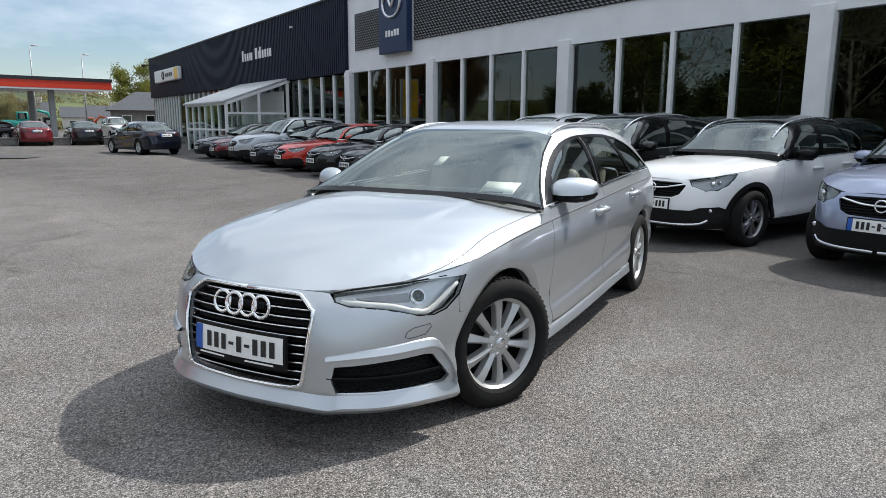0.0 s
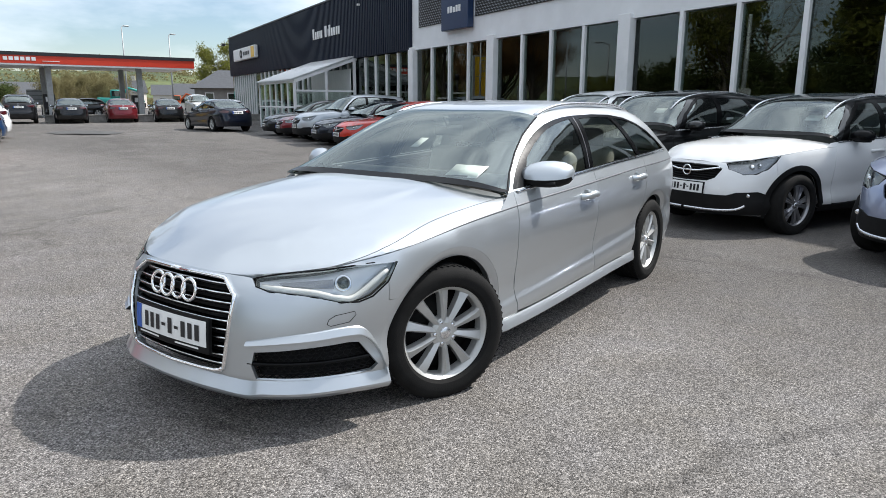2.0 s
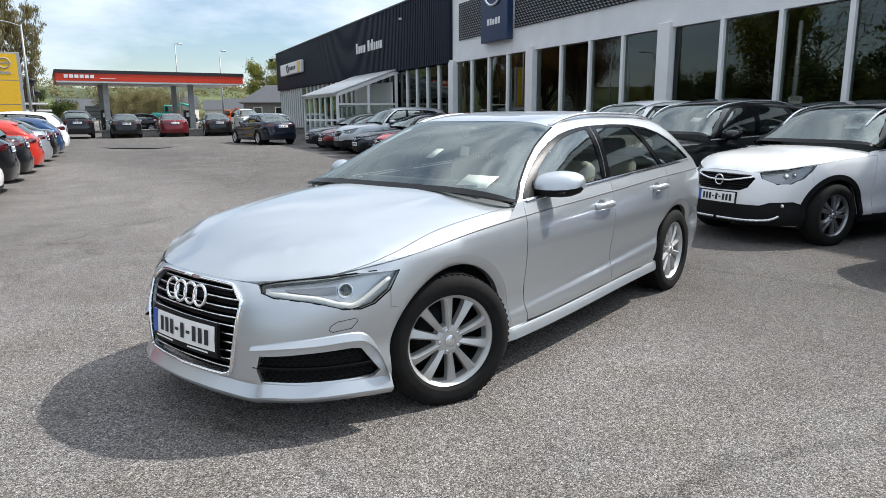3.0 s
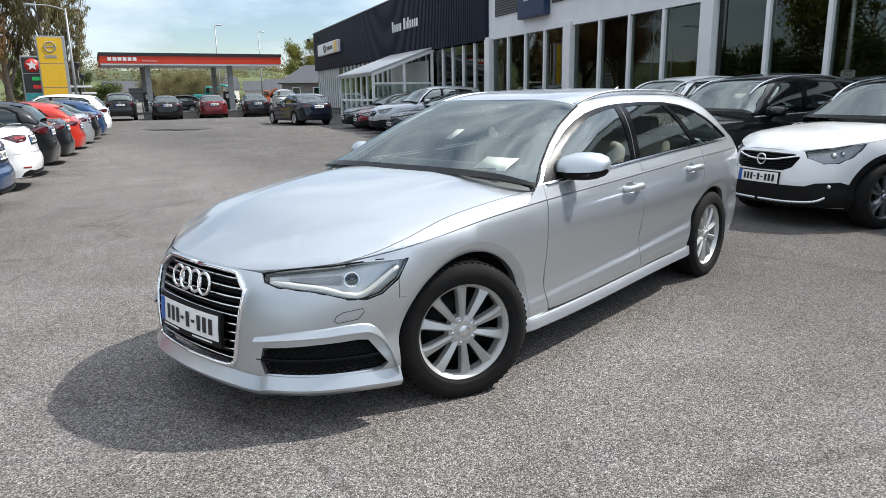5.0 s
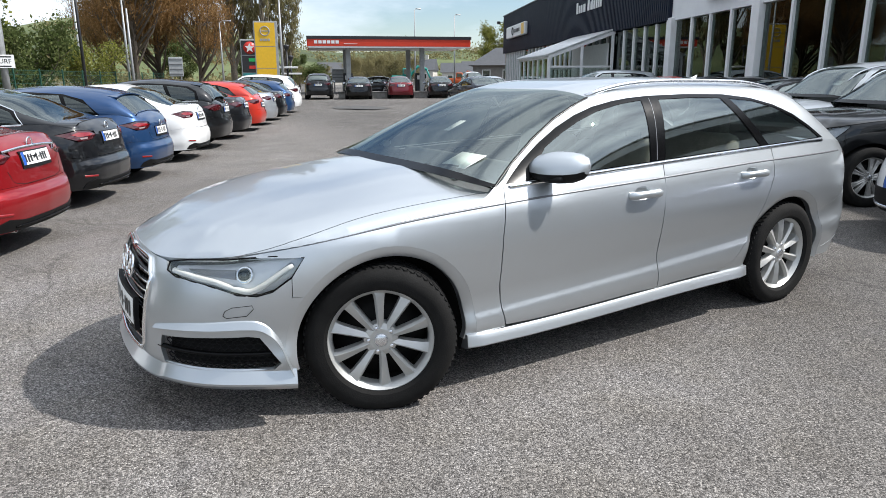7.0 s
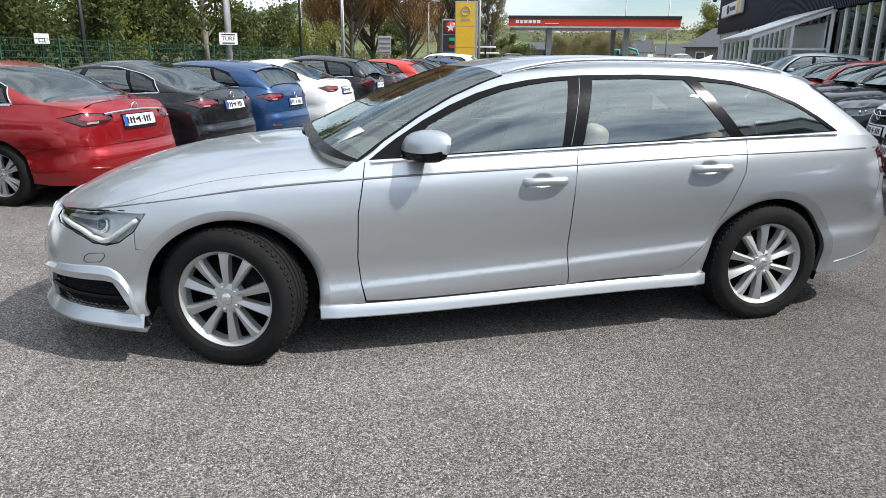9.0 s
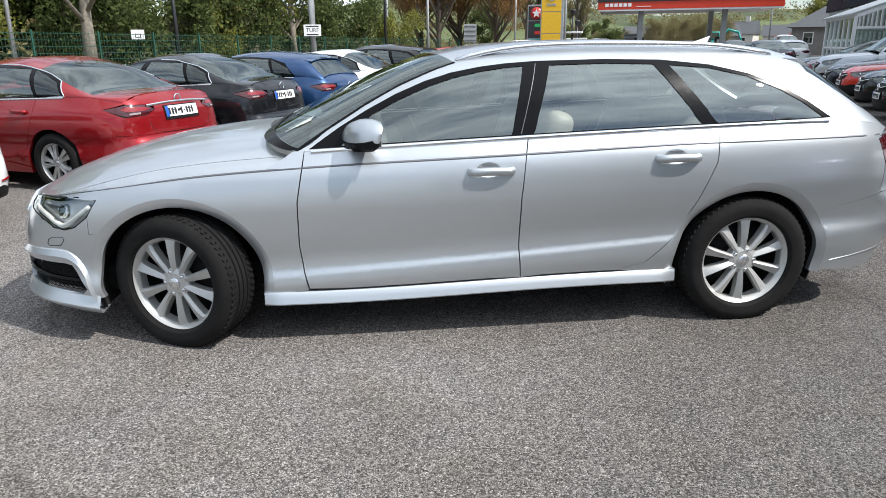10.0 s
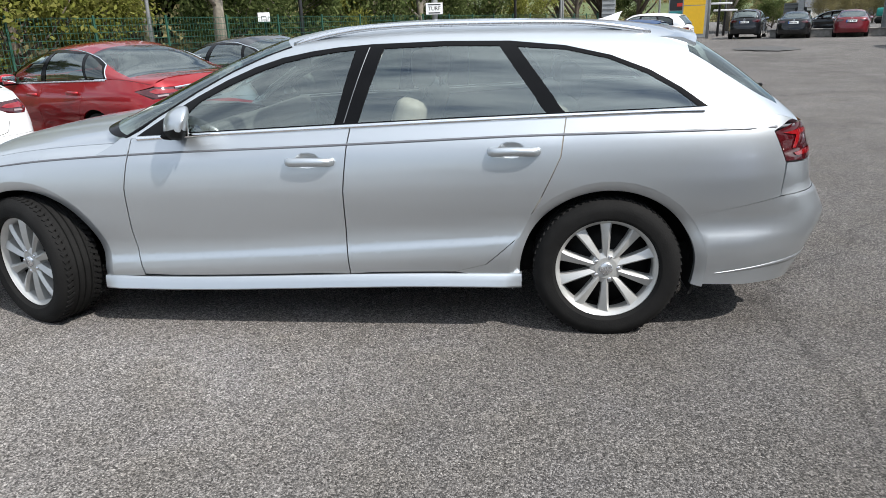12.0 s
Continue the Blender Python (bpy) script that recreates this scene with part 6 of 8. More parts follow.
    sp = dict(
        kind=kind, W=W / 2, yf=yf, yr=yr, ya=ya, yb=yb, R=R, tw=0.215, rim=R * 0.68, zk=k, arch=R + 0.045, sill=0.20 if kind != "suv" else 0.235,
        tor=tor, belt=b, top=top, hood=hoodz,
        nose=[(0.13, 0.12), (0.2, 0.05), (0.27, 0.01), (0.42, 0.0), (0.55, 0.02), (0.64, 0.055), (0.70, 0.095), (0.76, 0.16)],
        tail=[(0.13, 0.16), (0.25, 0.06), (0.36, 0.02), (0.48, 0.0), (0.58, 0.01), (0.64, 0.045), (0.8, 0.07), (0.92, 0.09), (1.0 / (k / belt0), 0.125), (1.06 / (k / belt0), 0.175), (1.11 / (k / belt0), 0.25)],
        p=3.3, q=2.2, crease=0.010, res={0: 0.05, 1: 0.085, 2: 0.14}[lod], lod=lod, paint=paint,
        d1=d1, d2=d2, d3=d3, d3b=d3b, lamp=lamp, seam_y=ya - (R + 0.045) * 0.80, seam_z=R - 0.012 + (R + 0.045) * 0.6, bump_deg=14, arch_end=-8,
        nose_z=0.716 * k, nose_top=[(0.2, 0.0), (0.40, 0.004), (0.465, 0.007)], lip=lambda f: (0.215 - 0.02 * f) * k,
        tor_front=yf + 0.36, belt_front=d1 + 0.014, belt_rear=yr - 0.18, rear_seam_z=0.60 * k, rear_seam_y=yr - 0.28, rear_seam_top=0.66 * k, rear_low_deg=-10,
        rear_lip=lambda f: (0.26 - 0.02 * f) * k, rear_top=0.655 * k, gate_top=lambda sh: [(0.5, 0.911 * k + uk), (sh.S - sh.s(yr - 0.16), 0.921 * k + uk), (sh.S - sh.s(yr - 0.205), 0.928 * k + uk), (sh.S - sh.s(yr - 0.225), max(bf(yr - 0.225), 0.932 * k + uk)), (0.66, belt0 + 0.055), (0.55, belt0 + 0.08), (0.35, belt0 + 0.098), (0.15, belt0 + 0.102)],
        tail_lamp=tail_lamp, handle=(d2 - 0.14, belt0 - 0.125, d3 - 0.20, belt0 - 0.085), mirror=(W / 2 - 0.085, cowl + 0.52, belt0 + 0.045), hood_front=yf + 0.1, cowl=cowl, hood_corner=yf + 0.335,
        hood_edge=lambda sh: [(0.0, sh.P(0.0, 0.712 * k)[1])] + [sh.P(a, (0.712 + 0.03 * sstep(0.3, sh.s(yf + 0.33), a)) * k)[:2] for a in np.linspace(0.08, sh.s(yf + 0.33), 10)],
        pillar=[(cowl + 0.19, bf(cowl + 0.19) + 0.008), (cowl + 0.32, belt0 + (edge - belt0) * 0.32), (cowl + 0.56, belt0 + (edge - belt0) * 0.74), (header + 0.0, edge - 0.012)], header=header - 0.06, green_rear=yr - 0.245,
        rear_window=lambda sh: [(rear_w[0], rear_w[2]), (rear_w[0], math.pi - rear_w[2]), (rear_w[1], math.pi - rear_w[3]), (rear_w[1], rear_w[3])],
        dlo=dict(outer=outer, panes=panes), pane_mats=(M["mid_glass"], M["mid_glass"] if lod else M["dark_glass"], M["dark_glass"]), screen_mat=M["glass"], rear_mat=M["mid_glass"],
        seat_mat=M["cabin"], rail_th=1.02, track=W / 2 - 0.125, face=plain_face, wheel_style="five", spokes=10, rim_mat=M["alloy"], roof_end=re,
        grille_poly=[(0.0, 0.692 * k), (0.38, 0.686 * k), (0.45, 0.655 * k), (0.38, 0.565 * k), (0.29, 0.532 * k), (0.0, 0.525 * k)],
        wing=[(0.02, zg - 0.05), (0.15, zg - 0.045), (0.30, zg - 0.02), (0.42, zg + 0.0)], badge_z=zg - 0.048, plate_z=0.455 * k,
        low_dark=[(0.0, 0.40 * k), (0.52, 0.40 * k), (0.62, 0.43 * k), (0.86, 0.44 * k), (0.97, 0.41 * k), (1.02, 0.30 * k), (0.98, 0.205 * k), (0.0, 0.208 * k)],
        rear_plate=(0.885 * k, 0.52, 0.112) if kind == "sedan" else (0.80 * k, 0.52, 0.112), rear_badge_z=(1.02 if kind == 'sedan' else 0.91) * k, lens_mat=M["dark_lens"])
    if lod == 2 and not more:
        sp["model"] = (kind, L, H)
    sp.update(more)
    g = sp["grille_poly"]
    sp.setdefault("nose_holes", lambda sh: [g + [(-a, bb) for a, bb in reversed(g[1:-1])]])
    return sp


# ---- ground ----
def ground_z(x, y):
    """The yard climbs a little towards the filling station and dips under the row across the lane."""
    d = -0.8 * x + 0.6 * y
    along, out = -0.899 * x + 0.438 * y, -0.438 * x - 0.899 * y
    dip = 0.095 * sstep(1.9, 4.2, out) * (1 - sstep(28.0, 45.0, along))
    return 0.0045 * (max(0.0, d - 3.0) if d < 75 else 72.0) - dip


def grid_sheet(xs, ys, fz):
    verts = [(x, y, fz(x, y)) for y in ys for x in xs]
    n = len(xs)
    faces = [(j * n + i, j * n + i + 1, (j + 1) * n + i + 1, (j + 1) * n + i) for j in range(len(ys) - 1) for i in range(n - 1)]
    me = bpy.data.meshes.new("sheet")
    me.from_pydata(verts, [], faces)
    return me


axis = [-1500, -600, -300, -200, -150, -120, -100, -85, -70, -60, -50, -45, -40, -36, -32, -29, -26, -23, -20, -18, -16, -14, -12, -11] + [0.5 * i for i in range(-20, 11)] + [6, 7.5, 9, 12, 16, 22, 30, 45, 70, 120, 250, 600, 1500]
tagged(mesh_part("ground", grid_sheet(axis, axis, ground_z), M["asphalt"]), "worn grey asphalt car park with pale patches", "ground", kind="structure")

# dark repair patch in the lane
prng = random.Random(3)
bm = bmesh.new()
rim_v = []
for k in range(30):
    a = 2 * math.pi * k / 30
    r = 1.0 + prng.uniform(-0.12, 0.12)
    x, y = -27.3 + 2.3 * r * math.cos(a), 11.3 + 1.15 * r * math.sin(a)
    rim_v.append(bm.verts.new((x, y, ground_z(x, y) + 0.012)))
bm.faces.new(rim_v)
M["patch_tar"] = surface("patch_tar", (0.075, 0.073, 0.07), 0.85, vary=0.3, scale=5, bump=0.5, bump_scale=120)
tagged(part("asphalt_patch", bm, M["patch_tar"], smooth=False), "dark repaired patch in the asphalt", "patch", kind="structure")

# axes of the yard: ALONG runs beside the showroom away from the camera, OUT points from the showroom to the yard
ALONG = Vector((-0.899, 0.438, 0))
OUT = Vector((-0.438, -0.899, 0))
FACADE = Vector((-3.7, 12.8, 0))
TAIL0_ = Vector((-4.42, -2.74, 0))        # tail of the red saloon, first of the row across the lane
FRAME = Matrix(((ALONG.x, -OUT.x, 0, FACADE.x), (ALONG.y, -OUT.y, 0, FACADE.y), (0, 0, 1, 0), (0, 0, 0, 1)))   # local x along, y into the building


def heading(v):
    """Turn of a car, whose nose points to -y, so that the nose points along v."""
    return math.atan2(v[0], -v[1])


# ---- showroom ----
M["cream"] = surface("white_cladding", (0.80, 0.81, 0.82), 0.55, vary=0.05, scale=1.5)
M["white_frame"] = surface("white_frame", (0.82, 0.82, 0.82), 0.45, vary=0.05, scale=3)
M["navy_clad"] = surface("navy_cladding", (0.010, 0.015, 0.030), 0.5, vary=0.12, scale=1.2, spec=0.2)
M["mesh_steel"] = surface("mesh_steel", (0.16, 0.165, 0.17), 0.4, 0.6, vary=0.1)
M["interior"] = surface("showroom_wall", (0.20, 0.19, 0.17), 0.8, vary=0.15, scale=1.0)
M["badge_blue"] = surface("badge_blue", (0.018, 0.04, 0.10), 0.3, vary=0.06)
M["slate"] = surface("slate", (0.065, 0.068, 0.075), 0.7, vary=0.25, scale=5, bump=0.3, bump_scale=30)
M["red_panel"] = surface("red_panel", (0.62, 0.045, 0.015), 0.4, vary=0.06, scale=1.5)
M["black_panel"] = surface("black_panel", (0.02, 0.02, 0.022), 0.45, vary=0.1)
M["white_panel"] = surface("white_panel", (0.8, 0.8, 0.79), 0.45, vary=0.04)
M["yellow_panel"] = surface("yellow_panel", (0.78, 0.46, 0.02), 0.4, vary=0.05)
M["grey_post"] = surface("galvanised_post", (0.36, 0.37, 0.37), 0.5, 0.4, vary=0.12, scale=6)

HEAD, TOP = 3.48, 6.35
LEFT, RIGHT, SPLIT = 45.5, -27.0, 11.95


def local(ob):
    ob.matrix_world = FRAME
    return ob


def bx(x0, x1, y0, y1, z0, z1, bevel=0.0, bm=None):
    return box_bm(abs(x1 - x0), abs(y1 - y0), abs(z1 - z0), ((x0 + x1) / 2, (y0 + y1) / 2, (z0 + z1) / 2), bevel, 1, bm)


show = thing("showroom", FRAME, "long showroom with navy and white cladding above tall windows", "building")
part("wall", bx(RIGHT, SPLIT, 0.0, 0.30, HEAD, TOP), M["cream"], show, "white panelled upper wall", False)
part("wall", bx(SPLIT, LEFT, -0.12, 0.20, HEAD + 0.02, TOP + 0.1), M["navy_clad"], show, "navy ribbed metal upper wall", False)
bm = bmesh.new()
for k in range(int((LEFT - SPLIT) / 0.19)):
    x = SPLIT + 0.05 + 0.19 * k
    bx(x, x + 0.09, -0.145, -0.118, HEAD + 0.03, TOP + 0.08, 0.0, bm)
tagged(part("cladding_rib", bm, M["navy_clad"], show, "navy cladding ribs", False), kind="stuff")
part("roof", bx(RIGHT, LEFT, 0.0, 24.0, TOP - 0.12, TOP, 0), M["slate"], show, smooth=False)
bm = bx(RIGHT, LEFT, 23.7, 24.0, 0, TOP)
bx(RIGHT, RIGHT + 0.3, 0.3, 24, 0, TOP, 0, bm)
bx(LEFT - 0.3, LEFT, 0.3, 24, 0, TOP, 0, bm)
part("wall", bm, M["interior"], show, smooth=False)
part("floor_slab", bx(RIGHT, LEFT, 0.3, 23.7, 0.0, 0.12), M["interior"], show, smooth=False)
for x in (-24.9, -18.7, -12.55, -6.44, 0.0, 6.10):
    part("column", bx(x - 0.21, x + 0.21, -0.10, 0.26, 0, HEAD + 0.12, 0.01), M["white_frame"], show, "white column", False)
part("column", bx(SPLIT - 0.26, SPLIT + 0.16, -0.13, 0.26, 0, HEAD + 0.1, 0.01), M["white_frame"], show, "white column", False)


def glazing(x0, x1, n, y, sill=0.12):
    step = (x1 - x0) / n
    for k in range(n):
        a, b = x0 + k * step, x0 + (k + 1) * step
        pane = part("window_pane", bx(a + 0.03, b - 0.03, y + 0.06, y + 0.08, sill, HEAD - 0.03), M["shop_glass"], show, smooth=False)
        pane.visible_shadow = False
        if k:
            part("mullion", bx(a - 0.055, a + 0.055, y - 0.02, y + 0.16, sill, HEAD, 0.005), M["white_frame"], show, smooth=False)
    part("sill", bx(x0, x1, y - 0.03, y + 0.2, 0, sill), M["white_frame"], show, smooth=False)


for a, b in ((-24.7, -18.9), (-18.5, -12.76), (-12.34, -6.65), (-6.23, -0.21), (0.21, 5.89), (6.31, SPLIT - 0.26)):
    glazing(a, b, 4, 0.02)
glazing(SPLIT + 0.16, 18.0, 5, -0.02)
glazing(18.0, 37.0, 18, -0.02)
glazing(37.0, 45.3, 12, -0.02)


# upper wall: mesh panels, badge panel, signs
def diamond_mesh(x0, x1, z0, z1, y, cell=0.16):
    bm = bmesh.new()
    nx, nz = int((x1 - x0) / cell), int((z1 - z0) / (cell * 0.55))
    r = 0.016
    for j in range(nz):
        for i in range(nx):
            x = x0 + (i + 0.5 * (j % 2)) * cell
            z = z0 + j * cell * 0.55
            if x + cell > x1:
                continue
            v = [(x, z), (x + cell / 2, z + cell * 0.275), (x + cell, z)]
            for (ax, az), (bx_, bz) in zip(v, v[1:]):
                q = [bm.verts.new(c) for c in ((ax, y - 0.02, az - r), (bx_, y - 0.02, bz - r), (bx_, y, bz + r), (ax, y, az + r))]
                bm.faces.new(q)
    return bm


for a, b in ((9.2, 11.35), (-13.9, 7.15)):
    ob = part("mesh_panel", diamond_mesh(a, b, 4.30, 5.62, -0.06), M["mesh_steel"], show, "grey expanded-metal panel", False)
    tagged(ob, kind="stuff")
    part("mesh_backing", bx(a, b, -0.025, 0.0 - 0.004, 4.28, 5.64), M["black_panel"], show, smooth=False)
badge = part("badge_panel", bx(7.25, 9.1, -0.26, -0.02, 3.94, 6.75, 0.02), M["badge_blue"], show, "blue badge panel with silver emblem", False)
bm = torus_bm(0.52, 0.055, 40, 8)
bmesh.ops.scale(bm, vec=(1.12, 1, 0.92), verts=bm.verts)
ob = part("emblem_ring", bm, M["satin"], badge)
ob.location = (8.18, -0.29, 5.62)
bm = tube(spline([(7.68, -0.29, 5.86), (7.95, -0.29, 5.80), (8.18, -0.29, 5.50), (8.41, -0.29, 5.80), (8.68, -0.29, 5.86)], 5), 0.06, 6)
part("emblem_wing", bm, M["satin"], badge)
for k in range(5):
    part("letter_bar", bx(7.72 + k * 0.19, 7.72 + k * 0.19 + 0.14, -0.275, -0.255, 4.50, 4.72 if k != 2 else 4.68, 0.01), M["white_panel"], badge, smooth=False)
name_sign = thing("fascia_lettering", FRAME, "raised white lettering on the navy fascia", "sign")
xs = 23.75
for k, w in enumerate((0.34, 0.28, 0.28, 0.12, 0.30, 0.0, 0.40, 0.08, 0.26, 0.28, 0.28, 0.20, 0.30)):
    if w:
        hgt = 0.60 if k in (0, 6, 8) else 0.42
        part("letter_bar", bx(xs - w * 0.62, xs, -0.20, -0.148, 4.74, 4.74 + hgt * 0.92, 0.012), M["white_panel"], name_sign, smooth=False)
    xs -= w + 0.075 if w else 0.26
op = thing("lightbox_sign", FRAME, "white and yellow lightbox sign with plain emblem", "sign")
part("box", bx(35.9, 42.6, -0.42, -0.15, 4.50, 5.36, 0.05), M["white_panel"], op, smooth=False)
part("yellow_face", bx(36.0, 36.9, -0.432, -0.424, 4.56, 5.30), M["yellow_panel"], op, "yellow half of the face", False)
ob = part("emblem_ring", torus_bm(0.26, 0.04, 24, 6), M["black_panel"], op)
ob.location = (39.9, -0.45, 4.93)
for k in range(4):
    part("letter_bar", bx(38.9 - k * 0.5, 39.25 - k * 0.5, -0.445, -0.433, 4.80, 5.05), M["black_panel"], op, smooth=False)
lamp = thing("wall_floodlight", FRAME, "small black floodlight on the fascia corner", "lamp")
bm = bx(44.9, 45.25, -0.75, -0.5, 5.85, 6.05, 0.02)
tube([(45.1, -0.12, 6.0), (45.1, -0.55, 6.0)], 0.025, 6, bm)
part("lamp_head", bm, M["black_panel"], lamp, smooth=False)
bm = bx(17.0, 17.12, -0.26, -0.148, 5.75, 5.83)
part("camera_box", bm, M["white_panel"], thing("security_camera", FRAME, "small white security camera on the fascia", "camera"), smooth=False)
part("coping", bx(SPLIT, LEFT + 0.05, -0.18, 0.25, TOP + 0.1, TOP + 0.17), M["black_panel"], show, smooth=False)
part("coping", bx(RIGHT, SPLIT, -0.05, 0.35, TOP, TOP + 0.07), M["white_frame"], show, smooth=False)
# inside: roof trusses, counters, a yellow board
for x in np.arange(RIGHT + 3.0, LEFT, 6.1):
    bm = bmesh.new()
    tube([(x, 0.6, 3.3), (x, 23, 3.3)], 0.05, 4, bm)
    tube([(x, 0.6, 4.4), (x, 23, 4.4)], 0.05, 4, bm)
    for k in range(14):
        tube([(x, 0.6 + 1.6 * k, 3.3 if k % 2 else 4.4), (x, 2.2 + 1.6 * k, 4.4 if k % 2 else 3.3)], 0.03, 4, bm)
    part("roof_truss", bm, M["white_frame"], show)
M["board_yellow"] = surface("board_yellow", (0.75, 0.45, 0.03), 0.5, vary=0.05)
brd = thing("advertising_board", FRAME, "yellow advertising board behind the shop window", "sign")
part("panel", bx(7.5, 8.5, 1.6, 1.7, 0.13, 3.0, 0.01), M["board_yellow"], brd, smooth=False)
part("stripe", bx(7.6, 8.4, 1.585, 1.597, 1.9, 2.2), M["black_panel"], brd, smooth=False)

# glazed porch
def translucent_sheet():
    """Pale plastic roofing that lets part of the light through."""
    m, nt, b = material("porch_sheet")
    n = noise_node(nt, 3.0, 4.0)
    r = ramp_node(nt, n.outputs["Fac"], [(0.3, (0.58, 0.60, 0.60)), (0.7, (0.70, 0.72, 0.71))])
    link(nt, r.outputs["Color"], b.inputs["Base Color"])
    b.inputs["Roughness"].default_value = 0.5
    tl, mx = nt.nodes.new("ShaderNodeBsdfTranslucent"), nt.nodes.new("ShaderNodeMixShader")
    link(nt, r.outputs["Color"], tl.inputs["Color"])
    mx.inputs["Fac"].default_value = 0.5
    link(nt, b.outputs[0], mx.inputs[1])
    link(nt, tl.outputs[0], mx.inputs[2])
    link(nt, mx.outputs[0], nt.nodes["Material Output"].inputs["Surface"])
    return m


M["porch_sheet"] = translucent_sheet()
porch = thing("glass_porch", FRAME @ Matrix.Translation((0, 0, 0.12)), "white-framed glass porch with a sloping roof", "porch")
PX0, PX1, PY, EAVE, APEX = 18.0, 24.3, -3.03, 2.28, 3.36


def porch_bar(a, b, r=0.05):
    d = Vector(b) - Vector(a)
    m = d.to_track_quat("Z", "Y").to_matrix().to_4x4()
    bm = box_bm(2 * r, 2 * r, d.length, (0, 0, d.length / 2), 0.006, 1)
    bmesh.ops.transform(bm, matrix=Matrix.Translation(a) @ m, verts=bm.verts)
    part("frame_bar", bm, M["white_frame"], porch, smooth=False)


def slope(y):
    return EAVE + (APEX - EAVE) * (y - PY) / (-PY)


for x in (PX0, PX1):
    for y in (PY, PY * 0.5, -0.1):
        porch_bar((x, y, 0), (x, y, slope(y)), 0.06)
    for z in (0.45, 1.15, 1.85):
        porch_bar((x, PY, z), (x, -0.1, z), 0.045)
    porch_bar((x, PY, EAVE), (x, 0, APEX), 0.075)
    for y0, y1 in ((PY, PY * 0.5), (PY * 0.5, -0.1)):
        for z0, z1 in ((0.05, 0.45), (0.45, 1.15), (1.15, 1.85)):
            pn = part("pane", bx(x - 0.01, x + 0.01, y0 + 0.05, y1 - 0.05, z0 + 0.045, z1 - 0.045), M["clear_glass"], porch, smooth=False)
            pn.visible_shadow = False
for k in range(7):
    x = PX0 + (PX1 - PX0) * k / 6
    porch_bar((x, PY, 0), (x, PY, EAVE), 0.05)
    porch_bar((x, PY, EAVE), (x, 0, APEX), 0.04)
    if k < 6:
        pn = part("pane", bx(x + 0.06, x + 0.99, PY - 0.01, PY + 0.01, 0.08, EAVE - 0.06), M["clear_glass"], porch, smooth=False)
        pn.visible_shadow = False
porch_bar((PX0, PY, EAVE), (PX1, PY, EAVE), 0.07)
porch_bar((PX0, PY, 1.1), (PX1, PY, 1.1), 0.04)
bm = bmesh.new()
v = [bm.verts.new(c) for c in ((PX0 - 0.1, PY - 0.2, EAVE + 0.02), (PX1 + 0.1, PY - 0.2, EAVE + 0.02), (PX1 + 0.1, 0, APEX + 0.10), (PX0 - 0.1, 0, APEX + 0.10))]
v2 = [bm.verts.new(q.co + Vector((0, 0, 0.05))) for q in v]
bm.faces.new(v)
bm.faces.new(v2[::-1])
for k in range(4):
    bm.faces.new((v[k], v2[k], v2[(k + 1) % 4], v[(k + 1) % 4]))
part("roof", bm, M["porch_sheet"], porch, "pale sheet roof", False)
for k in range(32):
    x = PX0 - 0.05 + (PX1 - PX0 + 0.1) * k / 31
    part("roof_rib", tube([(x, PY - 0.2, EAVE + 0.08), (x, 0, APEX + 0.16)], 0.022, 5), M["white_frame"], porch)
part("floor", bx(PX0, PX1, PY, -0.15, -0.10, 0.02), M["white_panel"], porch, smooth=False)
# added white sheet that brightens the porch; showroom glazing stands behind it
part("inner_wall", bx(PX0 + 0.2, PX1 - 0.2, -0.24, -0.20, 0.03, 2.9), M["white_panel"], porch, "pale inner wall", False)

# ---- filling station canopy ----
G0 = 0.21
can_a, can_b = Vector((-51.0, 17.7, 0)), Vector((-46.2, 30.3, 0))
cu = (can_b - can_a).normalized()
cv = Vector((cu.y * -1, cu.x, 0))
if cv.x > 0:
    cv = -cv
CANOPY = Matrix(((cu.x, cv.x, 0, can_a.x), (cu.y, cv.y, 0, can_a.y), (0, 0, 1, G0), (0, 0, 0, 1)))   # x along the front, y to the back
CL = (can_b - can_a).length
canopy = thing("station_canopy", CANOPY, "red and black flat canopy over fuel pumps", "canopy")
part("roof_slab", bx(0.1, CL - 0.1, 0.1, 8.9, 3.85, 4.55), M["white_panel"], canopy, "white canopy soffit", False)
part("fascia", bx(0, CL, -0.04, 0.08, 3.86, 4.42), M["red_panel"], canopy, "red front fascia", False)
part("fascia", bx(CL - 0.08, CL + 0.04, 0.08, 9, 3.86, 4.42), M["red_panel"], canopy, "red side fascia", False)
part("fascia", bx(-0.04, 0.08, 0.08, 9, 3.86, 4.42), M["red_panel"], canopy, "red side fascia", False)
part("top_band", bx(-0.08, CL + 0.08, -0.08, 9.0, 4.424, 4.66), M["black_panel"], canopy, "black top band", False)
part("under_band", bx(0.02, CL - 0.02, -0.02, 0.1, 3.74, 3.856), M["white_panel"], canopy, "pale lower band", False)
for k in range(6):
    part("letter_bar", bx(0.52 + k * 0.345, 0.78 + k * 0.345, -0.06, -0.042, 4.06, 4.31, 0.006), M["white_panel"], canopy, smooth=False)
part("letter_bar", bx(2.9, 4.0, -0.06, -0.042, 4.03, 4.07), M["white_panel"], canopy, smooth=False)
for x, y in ((3.3, 1.6), (9.6, 1.6), (3.3, 6.8), (9.1, 6.8)):
    part("column", bx(x - 0.20, x + 0.20, y - 0.2, y + 0.2, 0, 3.9, 0.02), M["grey_post"], canopy, "grey steel column", False)
